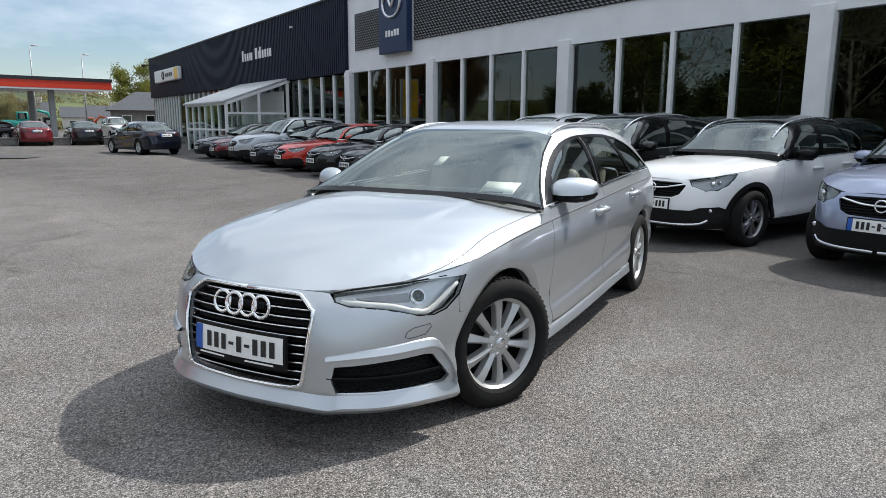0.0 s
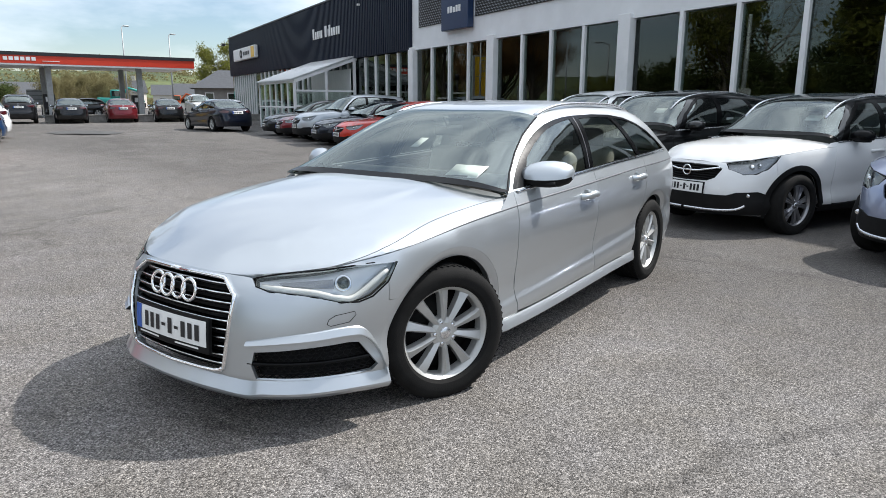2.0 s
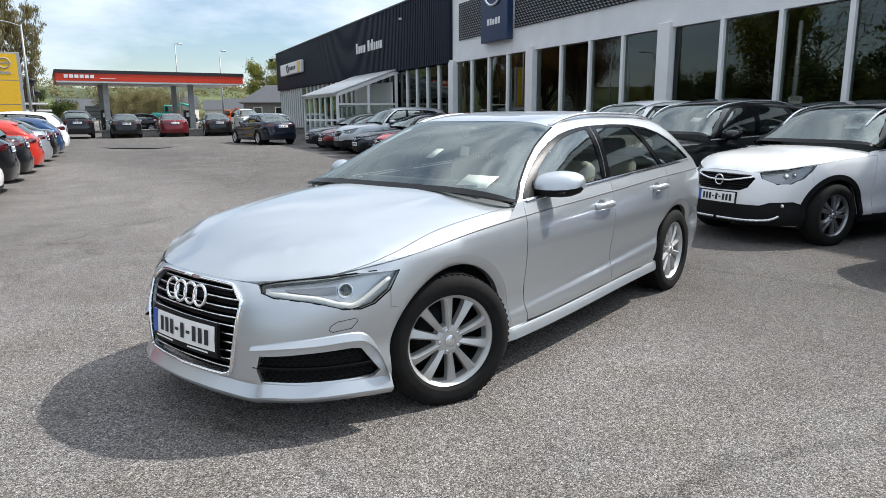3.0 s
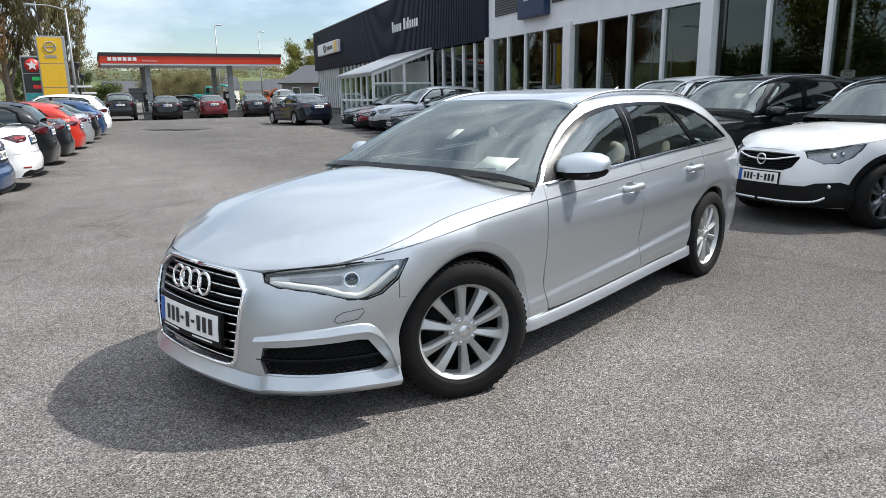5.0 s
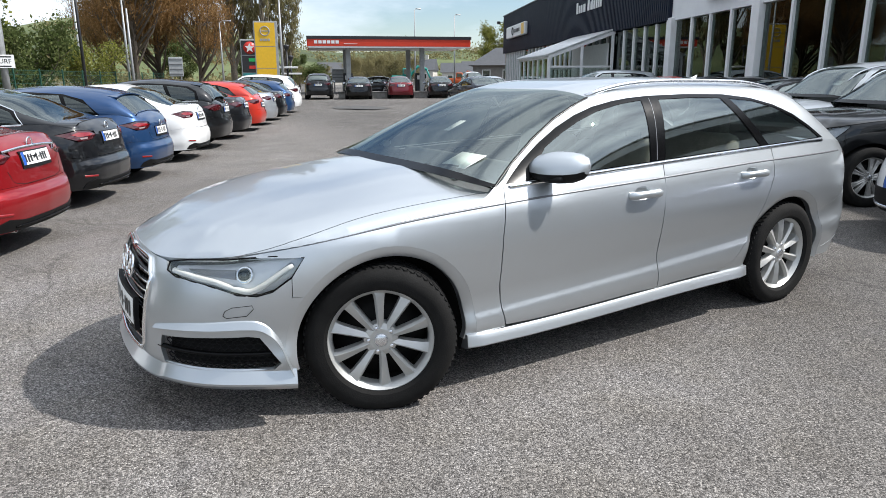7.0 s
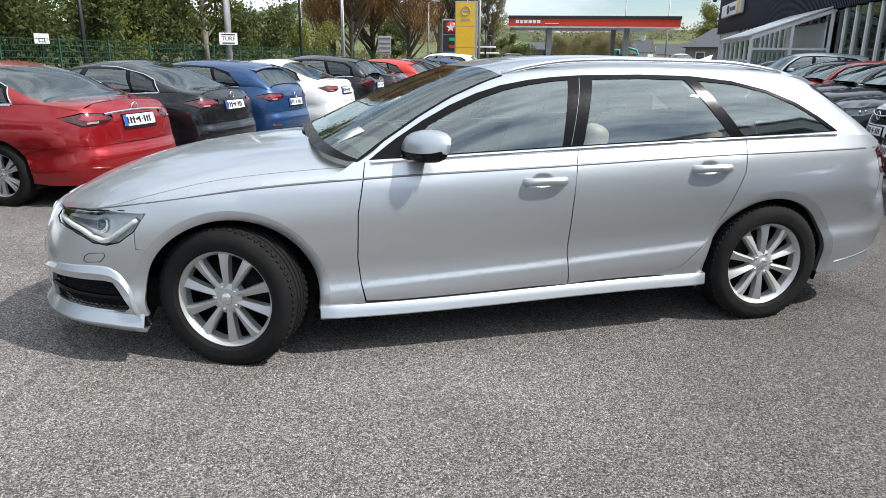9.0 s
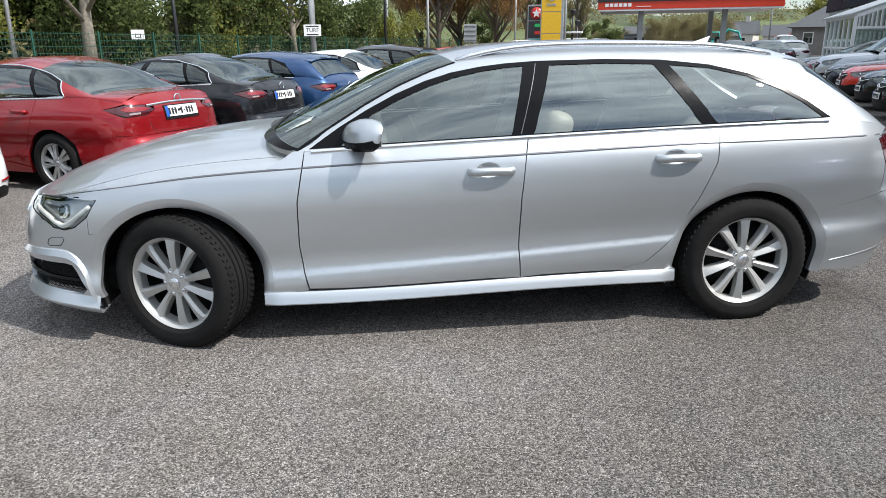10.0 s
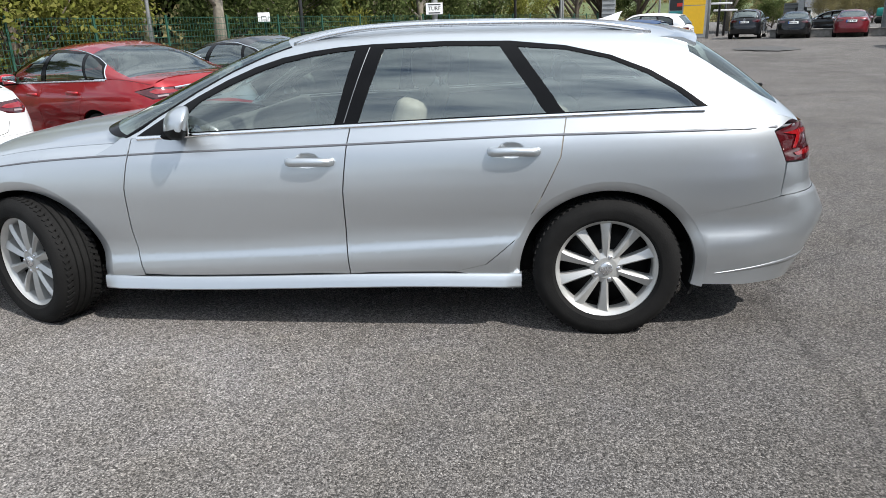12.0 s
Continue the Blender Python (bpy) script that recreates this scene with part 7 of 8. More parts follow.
for k, (x, y) in enumerate(((3.3, 3.2), (9.6, 3.2))):
    pump = thing("fuel_pump", CANOPY @ Matrix.Translation((x, y, 0)), "dark fuel pump on a kerbed island", "fuel pump", "fuel pumps")
    part("island", bx(-0.6, 0.6, -1.5, 1.5, 0, 0.14, 0.02), M["grey_post"], pump, smooth=False)
    part("cabinet", bx(-0.4, 0.4, -0.3, 0.3, 0.14, 1.75, 0.03), M["black_panel"], pump, smooth=False)
    part("screen", bx(-0.25, 0.25, -0.315, -0.302, 1.2, 1.55), M["white_panel"], pump, smooth=False)
    part("hose", tube(spline([(0.4, 0, 1.5), (0.55, 0, 1.0), (0.5, 0, 0.5), (0.42, 0, 0.9)], 5), 0.02, 6), M["rubber"], pump)

# ---- totems ----
def facing(at, toward=(3, -3)):
    """A pose at a place, its front (-y) turned to a point."""
    d = Vector((toward[0] - at[0], toward[1] - at[1], 0)).normalized()
    return Matrix.Translation((at[0], at[1], ground_z(*at))) @ Matrix.Rotation(math.atan2(d.x, -d.y), 4, "Z")


tot = thing("brand_totem", facing((-44.6, 12.3)), "tall yellow sign totem with a plain emblem", "sign")
part("body", bx(-0.80, 0.80, -0.14, 0.20, 0.0, 5.15, 0.02), M["grey_post"], tot, smooth=False)
for z0, z1 in ((0.25, 2.0), (2.05, 3.45), (3.50, 5.05)):
    part("panel", bx(-0.72, 0.62, -0.16, -0.142, z0, z1, 0.004), M["yellow_panel"], tot, "yellow panel", False)
ob = part("emblem_ring", torus_bm(0.30, 0.035, 28, 6), M["grey_post"], tot)
ob.location = (-0.05, -0.18, 4.5)
part("emblem_bar", bx(-0.42, 0.32, -0.185, -0.165, 4.47, 4.53), M["grey_post"], tot, smooth=False)
for k in range(4):
    part("letter_bar", bx(-0.38 + k * 0.17, -0.25 + k * 0.17, -0.18, -0.165, 3.85, 4.0), M["grey_post"], tot, smooth=False)
M["led_green"] = surface("led_green", (0.02, 0.45, 0.12), 0.4)
M["led_red"] = surface("led_red", (0.55, 0.03, 0.02), 0.4)
M["teal_panel"] = surface("teal_panel", (0.03, 0.25, 0.26), 0.4)
pyl = thing("price_pylon", facing((-45.9, 11.5)), "fuel price pylon with red, black and teal panels", "sign")
part("body", bx(-0.62, 0.62, -0.15, 0.15, 0, 4.0, 0.02), M["grey_post"], pyl, smooth=False)
part("panel", bx(-0.55, 0.55, -0.17, -0.152, 2.95, 3.9, 0.004), M["black_panel"], pyl, smooth=False)
part("panel", bx(-0.55, 0.55, -0.17, -0.152, 1.75, 2.9, 0.004), M["black_panel"], pyl, smooth=False)
part("panel", bx(-0.55, 0.55, -0.17, -0.152, 1.15, 1.7, 0.004), M["teal_panel"], pyl, "teal panel", False)
for z in (0.2, 0.5, 0.8):
    part("panel", bx(-0.55, 0.55, -0.17, -0.152, z, z + 0.26, 0.004), M["led_red"], pyl, "red panel", False)
    part("letter_bar", bx(-0.4, 0.4, -0.18, -0.172, z + 0.08, z + 0.18), M["white_panel"], pyl, smooth=False)
bm = bmesh.new()
star = [bm.verts.new((0.34 * (1 if k % 2 == 0 else 0.42) * math.sin(math.pi * k / 5), -0.176, 3.42 + 0.34 * (1 if k % 2 == 0 else 0.42) * math.cos(math.pi * k / 5))) for k in range(10)]
bm.faces.new(star)
part("emblem_disc", lathe([(0.0, -0.173), (0.42, -0.173), (0.42, -0.16)], 28, "y"), M["led_red"], pyl).location = (0, 0, 3.42)
part("emblem", bm, M["white_panel"], pyl, smooth=False)
part("price_bar", bx(-0.1, 0.45, -0.18, -0.172, 2.5, 2.72), M["led_green"], pyl, smooth=False)
part("price_bar", bx(-0.1, 0.45, -0.18, -0.172, 2.0, 2.22), M["led_red"], pyl, smooth=False)


# ---- posts, lamps, signs ----
def street_lamp(at, h, arm=1.2, lean=0.0, mat="grey_post", label="tall grey steel street lamp", toward=(0.0, 1.0)):
    z = ground_z(*at)
    ob = thing("street_lamp", Matrix.Translation((at[0], at[1], z)), label, "street lamp", "street lamps")
    t = Vector((toward[0], toward[1], 0)).normalized()
    part("pole", tube([(0, 0, 0), (0, 0, h * 0.5), (lean, 0, h)], 0.085, 8, taper=[1.2, 0.9, 0.6]), M[mat], ob)
    if arm:
        part("arm", tube(spline([(lean, 0, h - 0.1), tuple(t * arm * 0.5 + Vector((lean, 0, h + 0.12))), tuple(t * arm + Vector((lean, 0, h + 0.12)))], 4), 0.035, 6), M[mat], ob)
        hd = box_bm(0.22, 0.55, 0.12, (0, 0, 0), 0.04)
        hob = part("lamp_head", hd, M["grey_post"], ob)
        hob.matrix_local = Matrix.Translation(t * (arm + 0.2) + Vector((lean, 0, h + 0.12))) @ Matrix.Rotation(math.atan2(t.y, t.x) - math.pi / 2, 4, "Z")
    return ob


street_lamp((-57.0, 12.3), 5.9, 0.5)
street_lamp((-42.3, 12.6), 6.6, 1.6, toward=(-0.3, -1.0))
street_lamp((-49.5, 4.0), 6.6, 0.8)
street_lamp((-47.0, 0.9), 6.4, 0.8)
street_lamp((-41.0, 0.6), 8.2, 0.0, mat="black_panel", label="tall slim dark steel pole")
street_lamp((-44.5, 3.6), 5.6, 0.0)
street_lamp((-66.0, 36.0), 8.6, 0.3)
street_lamp((-64.0, 40.0), 8.0, 0.3)
street_lamp((-17.9, -10.9), 6.5, 0.0, lean=-0.35)
street_lamp((-24.4, -7.9), 5.0, 0.0, mat="black_panel", label="tall slim dark steel pole")

turf = thing("sign_post", Matrix.Translation((-30.0, -3.1, ground_z(-30, -3.1))), "tapered grey pole carrying a small white sign", "sign")
part("pole", tube([(0, 0, 0), (0, 0, 3.2), (0.05, 0, 7.0)], 0.16, 10, taper=[1.0, 0.95, 0.7]), M["grey_post"], turf)
plate = part("sign_board", box_bm(0.80, 0.03, 0.52, (0, 0, 0), 0.004, 1), M["white_panel"], turf, smooth=False)
plate.matrix_local = Matrix.Translation((0.17, 0.0, 2.20)) @ Matrix.Rotation(heading((34, 2)) , 4, "Z")
txt = bpy.data.curves.new("turf_text", "FONT")
txt.body, txt.size, txt.align_x, txt.align_y = "TURF", 0.25, "CENTER", "CENTER"
tob = new("tmp_text", txt)
bpy.context.view_layer.update()
tme = bpy.data.meshes.new_from_object(tob.evaluated_get(bpy.context.evaluated_depsgraph_get()))
bpy.data.objects.remove(tob)
lt = mesh_part("sign_lettering", tme, M["ink"], plate, smooth=False)
lt.matrix_local = Matrix.Translation((0, -0.020, 0.0)) @ Matrix.Rotation(math.pi / 2, 4, "X")
part("letter_bar", bx(-0.30, 0.30, -0.021, -0.018, 0.155, 0.205), M["ink"], plate, smooth=False)
part("letter_bar", bx(-0.27, 0.27, -0.021, -0.018, -0.215, -0.165), M["ink"], plate, smooth=False)

hoop = thing("basketball_hoop", facing((-22.3, -8.7), (4, 0)), "white basketball backboard on a green post", "basketball hoop")
M["fence_green"] = surface("fence_green", (0.015, 0.07, 0.045), 0.5, vary=0.15)
part("backboard", bx(-0.22, 0.22, -0.03, 0.03, 1.80, 2.13, 0.008), M["white_panel"], hoop, smooth=False)
bm = bx(-0.09, 0.09, -0.04, -0.034, 1.86, 1.875)
bx(-0.09, 0.09, -0.04, -0.034, 1.98, 1.995, 0, bm)
bx(-0.09, -0.075, -0.04, -0.034, 1.875, 1.98, 0, bm)
bx(0.075, 0.09, -0.04, -0.034, 1.875, 1.98, 0, bm)
part("target_square", bm, M["ink"], hoop, smooth=False)
part("post", tube([(0, 0.9, 0), (0, 0.9, 1.85), (0, 0.05, 2.0)], 0.05, 8), M["fence_green"], hoop)

# ---- green mesh fence ----
fence = thing("mesh_fence", Matrix.Translation(TAIL0_ + OUT * 13.0 + Vector((0, 0, -0.15))) @ Matrix.Rotation(math.atan2(ALONG.y, ALONG.x), 4, "Z"), "green welded mesh fence on slim posts", "fence")
for k in range(27):
    part("post", box_bm(0.06, 0.06, 2.15, (-16 + 2.5 * k, 0, 1.075), 0.006, 1), M["fence_green"], fence, smooth=False)
bm = bmesh.new()
for k in range(540):
    x = -16 + 0.12 * k
    v = [bm.verts.new(c) for c in ((x - 0.006, 0, 0.05), (x + 0.006, 0, 0.05), (x + 0.006, 0, 2.1), (x - 0.006, 0, 2.1))]
    bm.faces.new(v)
for k in range(11):
    z = 0.06 + 0.2 * k
    v = [bm.verts.new(c) for c in ((-16, 0.006, z - 0.007), (49, 0.006, z - 0.007), (49, 0.006, z + 0.007), (-16, 0.006, z + 0.007))]
    bm.faces.new(v)
tagged(part("wire_mesh", bm, M["fence_green"], fence, "green welded wires", False), kind="stuff")

# ---- low house, van, machines beyond the canopy ----
house = thing("roadside_house", facing((-57.8, 41.5), (3, -4)), "low rendered house with a hipped slate roof", "house")
M["render_grey"] = surface("grey_render", (0.20, 0.19, 0.175), 0.85, vary=0.15, scale=2, bump=0.2, bump_scale=40)
part("wall", bx(-2.6, 4.4, 0, 7, 0, 2.6), M["render_grey"], house, smooth=False)
bm = bmesh.new()
v = [bm.verts.new(c) for c in ((-3.1, -0.5, 2.55), (4.9, -0.5, 2.55), (4.9, 7.5, 2.55), (-3.1, 7.5, 2.55), (-0.2, 3.3, 4.5), (2.0, 3.3, 4.5))]
for f in ((0, 1, 5, 4), (1, 2, 5), (2, 3, 4, 5), (3, 0, 4), (3, 2, 1, 0)):
    bm.faces.new([v[i] for i in f])
part("roof", bm, M["slate"], house, "hipped slate roof", False)
for x in (-1.6, 0.6, 2.6):
    w = part("window", bx(x, x + 0.9, -0.03, 0.0 - 0.004, 1.0, 2.1), M["white_panel"], house, smooth=False)
    part("pane", bx(x + 0.08, x + 0.82, -0.042, -0.034, 1.08, 2.02), M["shop_glass"], w, smooth=False)

M["cream_render"] = surface("cream_render", (0.55, 0.52, 0.46), 0.85, vary=0.12, scale=2)


def cottage(at, w, d, eave, ridge, mat, turn):
    z = ground_z(*at)
    h = thing("cottage", Matrix.Translation((at[0], at[1], z)) @ Matrix.Rotation(turn, 4, "Z"), "small rendered cottage with a dark slate gable roof", "house", "village houses")
    part("wall", bx(-w / 2, w / 2, -d / 2, d / 2, 0, eave), M[mat], h, smooth=False)
    bm = bmesh.new()
    a, b = w / 2 + 0.3, d / 2 + 0.3
    v = [bm.verts.new(c) for c in ((-a, -b, eave - 0.05), (a, -b, eave - 0.05), (a, b, eave - 0.05), (-a, b, eave - 0.05), (-a, 0, ridge), (a, 0, ridge))]
    for q in ((0, 1, 5, 4), (2, 3, 4, 5), (1, 2, 5), (3, 0, 4), (3, 2, 1, 0)):
        bm.faces.new([v[i] for i in q])
    rf = part("roof", bm, M["slate"], h, "slate gable roof", False)
    part("chimney", bx(w * 0.30, w * 0.30 + 0.7, -0.3, 0.3, ridge - 0.6, ridge + 0.8), M[mat], rf, smooth=False)
    for k in range(3):
        x = -w / 2 + w * (k + 0.5) / 3
        wn_ = part("window", bx(x - 0.5, x + 0.5, -d / 2 - 0.04, -d / 2 - 0.004, eave * 0.4, eave * 0.78), M["white_panel"], h, smooth=False)
        part("pane", bx(x - 0.42, x + 0.42, -d / 2 - 0.055, -d / 2 - 0.045, eave * 0.43, eave * 0.75), M["shop_glass"], wn_, smooth=False)


for at, w, d, ev, rg, mt_, tn in (((-104, 68), 9, 6, 2.3, 4.0, "cream_render", 1.0), ((-112, 58), 8, 6, 2.4, 4.3, "render_grey", 1.3), ((-120, 65), 10, 7, 2.8, 5.0, "cream_render", 0.9), ((-114, 79), 9, 6, 2.6, 4.6, "render_grey", 1.1), ((-127, 53), 9, 6, 2.4, 4.4, "cream_render", 1.4)):
    cottage(at, w, d, ev, rg, mt_, tn)

M["wall_stone"] = surface("wall_stone", (0.26, 0.25, 0.23), 0.9, vary=0.3, scale=4, bump=0.5, bump_scale=25)
wa, wb_ = Vector((-40.5, 15.8, 0)), Vector((-35.0, 29.5, 0))
wd = (wb_ - wa).normalized()
wall_end = thing("boundary_wall", Matrix.Translation((wa.x, wa.y, ground_z(wa.x, wa.y))) @ Matrix.Rotation(math.atan2(wd.y, wd.x), 4, "Z"), "low grey stone wall at the end of the yard", "wall")
part("wall_body", bx(0, (wb_ - wa).length, -0.14, 0.14, 0, 0.40, 0.02), M["wall_stone"], wall_end, smooth=False)
part("coping", bx(-0.03, (wb_ - wa).length + 0.03, -0.18, 0.18, 0.40, 0.47, 0.015), M["wall_stone"], wall_end, smooth=False)


def sign_back(at, w, h0, h1):
    g = thing("road_sign", facing(at), "grey back of a large road sign on two posts", "sign")
    for x in (-w * 0.32, w * 0.32):
        part("post", tube([(x, 0, 0), (x, 0, h1)], 0.05, 8), M["grey_post"], g)
    brd_ = part("sign_board", bx(-w / 2, w / 2, -0.09, -0.05, h0, h1, 0.02), M["grey_post"], g, smooth=False)
    for k in range(4):
        z = h0 + (h1 - h0) * (k + 0.5) / 4
        part("stiffener", bx(-w / 2 + 0.05, w / 2 - 0.05, -0.13, -0.092, z - 0.03, z + 0.03), M["mesh_steel"], brd_, smooth=False)


sign_back((-52.0, 7.6), 1.0, 1.5, 2.9)
sign_back((-56.5, 22.6), 1.2, 0.9, 2.1)


def lantern(at, h):
    g = thing("lantern_post", facing(at), "dark lantern post with a flat pale hood", "lamp", "lantern posts")
    part("post", tube([(0, 0, 0), (0, 0, h * 0.6), (0, 0, h)], 0.07, 8, taper=[1.3, 1.0, 0.8]), M["black_panel"], g)
    part("lantern", lathe([(0.0, h + 0.42), (0.20, h + 0.36), (0.22, h + 0.30), (0.11, h), (0.0, h)], 10, "z"), M["black_panel"], g)
    part("hood", bx(-0.75, 0.75, -0.3, 0.3, h * 0.62, h * 0.62 + 0.12, 0.02), M["white_panel"], g, "pale hood", False)


lantern((-46.0, 14.2), 3.3)
lantern((-47.5, 15.0), 2.6)

M["digger_teal"] = surface("digger_teal", (0.02, 0.26, 0.22), 0.45, vary=0.1)
M["digger_orange"] = surface("digger_orange", (0.50, 0.09, 0.02), 0.45, vary=0.1)


def digger(at, mat, label, sc=1.0):
    d = thing("excavator", facing(at) @ Matrix.Diagonal((sc, sc, sc, 1)), label, "excavator", "machines beyond the station")
    for x in (-1.0, 1.0):
        bm = bx(-1.6, 1.6, x - 0.28, x + 0.28, 0.0, 0.75, 0.25)
        part("track", bm, M["rubber"], d)
    part("house", bx(-1.5, 1.3, -1.1, 1.1, 0.8, 1.75, 0.12), M[mat], d)
    cab = part("cab", bx(0.1, 1.35, -1.1, -0.1, 1.7, 2.75, 0.1), M[mat], d)
    part("cab_pane", bx(0.25, 1.2, -1.115, -1.102, 1.9, 2.6), M["dark_glass"], cab, smooth=False)
    part("boom", tube([(1.0, 0.3, 1.5), (2.3, 0.3, 3.0), (3.6, 0.3, 2.6)], 0.2, 6), M[mat], d)
    part("arm", tube([(3.5, 0.3, 2.7), (4.1, 0.3, 1.2)], 0.14, 6), M[mat], d)
    part("bucket", box_bm(0.6, 0.8, 0.6, (4.0, 0.3, 0.8), 0.1), M["steel"], d)


digger((-76.0, 39.6), "digger_teal", "teal tracked excavator standing beyond the station", 0.9)
digger((-74.0, 46.5), "digger_orange", "orange tracked excavator standing beyond the station", 0.7)

# ---- hills, woods, trees ----
def foliage(name, c0, c1, c2):
    """Thin leaves: part of the light goes through them."""
    m = bpy.data.materials.new(name)
    m.use_nodes = True
    nt = m.node_tree
    nt.nodes.clear()
    out = nt.nodes.new("ShaderNodeOutputMaterial")
    df, tr = nt.nodes.new("ShaderNodeBsdfDiffuse"), nt.nodes.new("ShaderNodeBsdfTranslucent")
    mx = nt.nodes.new("ShaderNodeMixShader")
    mx.inputs["Fac"].default_value = 0.42
    g = nt.nodes.new("ShaderNodeNewGeometry")
    r = ramp_node(nt, g.outputs["Random Per Island"], [(0.0, c0), (0.5, c1), (1.0, c2)])
    for sh_ in (df, tr):
        link(nt, r.outputs["Color"], sh_.inputs["Color"])
    link(nt, df.outputs[0], mx.inputs[1])
    link(nt, tr.outputs[0], mx.inputs[2])
    link(nt, mx.outputs[0], out.inputs["Surface"])
    return m


M["leaf_spring"] = foliage("spring_leaves", (0.12, 0.135, 0.03), (0.20, 0.21, 0.05), (0.29, 0.28, 0.085))
M["leaf_green"] = foliage("green_leaves", (0.05, 0.072, 0.024), (0.09, 0.115, 0.04), (0.14, 0.16, 0.065))
M["leaf_dark"] = foliage("evergreen_leaves", (0.025, 0.045, 0.02), (0.045, 0.075, 0.03), (0.08, 0.11, 0.05))
M["leaf_brown"] = foliage("budding_twigs", (0.20, 0.12, 0.05), (0.30, 0.175, 0.075), (0.42, 0.26, 0.12))
M["leaf_olive"] = foliage("olive_twigs", (0.14, 0.125, 0.06), (0.23, 0.20, 0.10), (0.33, 0.295, 0.15))
M["bark"] = surface("bark", (0.13, 0.105, 0.08), 0.9, vary=0.35, scale=8, bump=0.6, bump_scale=25)
M["pale_bark"] = surface("pale_bark", (0.24, 0.21, 0.165), 0.9, vary=0.3, scale=8, bump=0.6, bump_scale=25)
rng = random.Random(7)


def field_mat():
    m, nt, b = material("hill_grass")
    n = noise_node(nt, 0.02, 3.0)
    n2 = noise_node(nt, 0.5, 5.0)
    r = ramp_node(nt, n.outputs["Fac"], [(0.40, (0.045, 0.06, 0.02)), (0.50, (0.085, 0.11, 0.035)), (0.62, (0.12, 0.14, 0.05))])
    r2 = ramp_node(nt, n2.outputs["Fac"], [(0.3, 0.75), (0.7, 1.15)])
    mx = nt.nodes.new("ShaderNodeMix")
    mx.data_type, mx.blend_type = "RGBA", "MULTIPLY"
    mx.inputs["Factor"].default_value = 1.0
    link(nt, r.outputs["Color"], mx.inputs["A"])
    link(nt, r2.outputs["Color"], mx.inputs["B"])
    link(nt, mx.outputs["Result"], b.inputs["Base Color"])
    b.inputs["Roughness"].default_value = 0.95
    return m


def hill_z(x, y):
    d = math.hypot(x, y)
    a = math.atan2(y, -x)              # 0 straight along -x, rising towards +y
    near = sstep(150, 420, d)
    h = 20 + 9 * math.sin(a * 5 + 1.0) + 5 * math.sin(a * 13)
    h *= near * (1 - 0.55 * sstep(0.55, 0.8, a))
    return h - 1.5 * (1 - near)


verts, faces = [], []
rad = [110, 150, 200, 250, 300, 350, 400, 460, 600, 900]
ang = np.linspace(-1.6, 2.2, 90)
for rr in rad:
    for a in ang:
        x, y = -rr * math.cos(a), rr * math.sin(a)
        verts.append((x, y, hill_z(x, y) + noise.noise(Vector((x * 0.02, y * 0.02, 0))) * 2.0 * sstep(150, 300, rr)))
n = len(ang)
for j in range(len(rad) - 1):
    for i in range(n - 1):
        faces.append((j * n + i, j * n + i + 1, (j + 1) * n + i + 1, (j + 1) * n + i))
me = bpy.data.meshes.new("hill")
me.from_pydata(verts, [], faces)
tagged(mesh_part("hill", me, field_mat()), "distant green hillside of fields and hedges", "hill", kind="structure")


def leaf_cloud(centres, count, size, spread, rnd, twig=0.0):
    """Many small leaf blades strewn about centres; twig stretches them upright."""
    vs, fs = [], []
    for _ in range(count):
        c, r = rnd.choice(centres)
        p = Vector(c) + Vector((rnd.gauss(0, 1), rnd.gauss(0, 1), rnd.gauss(0, 0.8))) * r * spread
        a = Vector((rnd.uniform(-1, 1), rnd.uniform(-1, 1), rnd.uniform(-1, 1) + twig)).normalized()
        b = a.cross(Vector((rnd.uniform(-1, 1), rnd.uniform(-1, 1), rnd.uniform(-1, 1)))).normalized()
        s = size * rnd.uniform(0.6, 1.4)
        w = s * (0.5 if not twig else 0.16)
        o = len(vs)
        vs += [tuple(p - a * s), tuple(p + b * w), tuple(p + a * s), tuple(p - b * w)]
        fs.append((o, o + 1, o + 2, o + 3))
    me = bpy.data.meshes.new("crown")
    me.from_pydata(vs, [], fs)
    return me


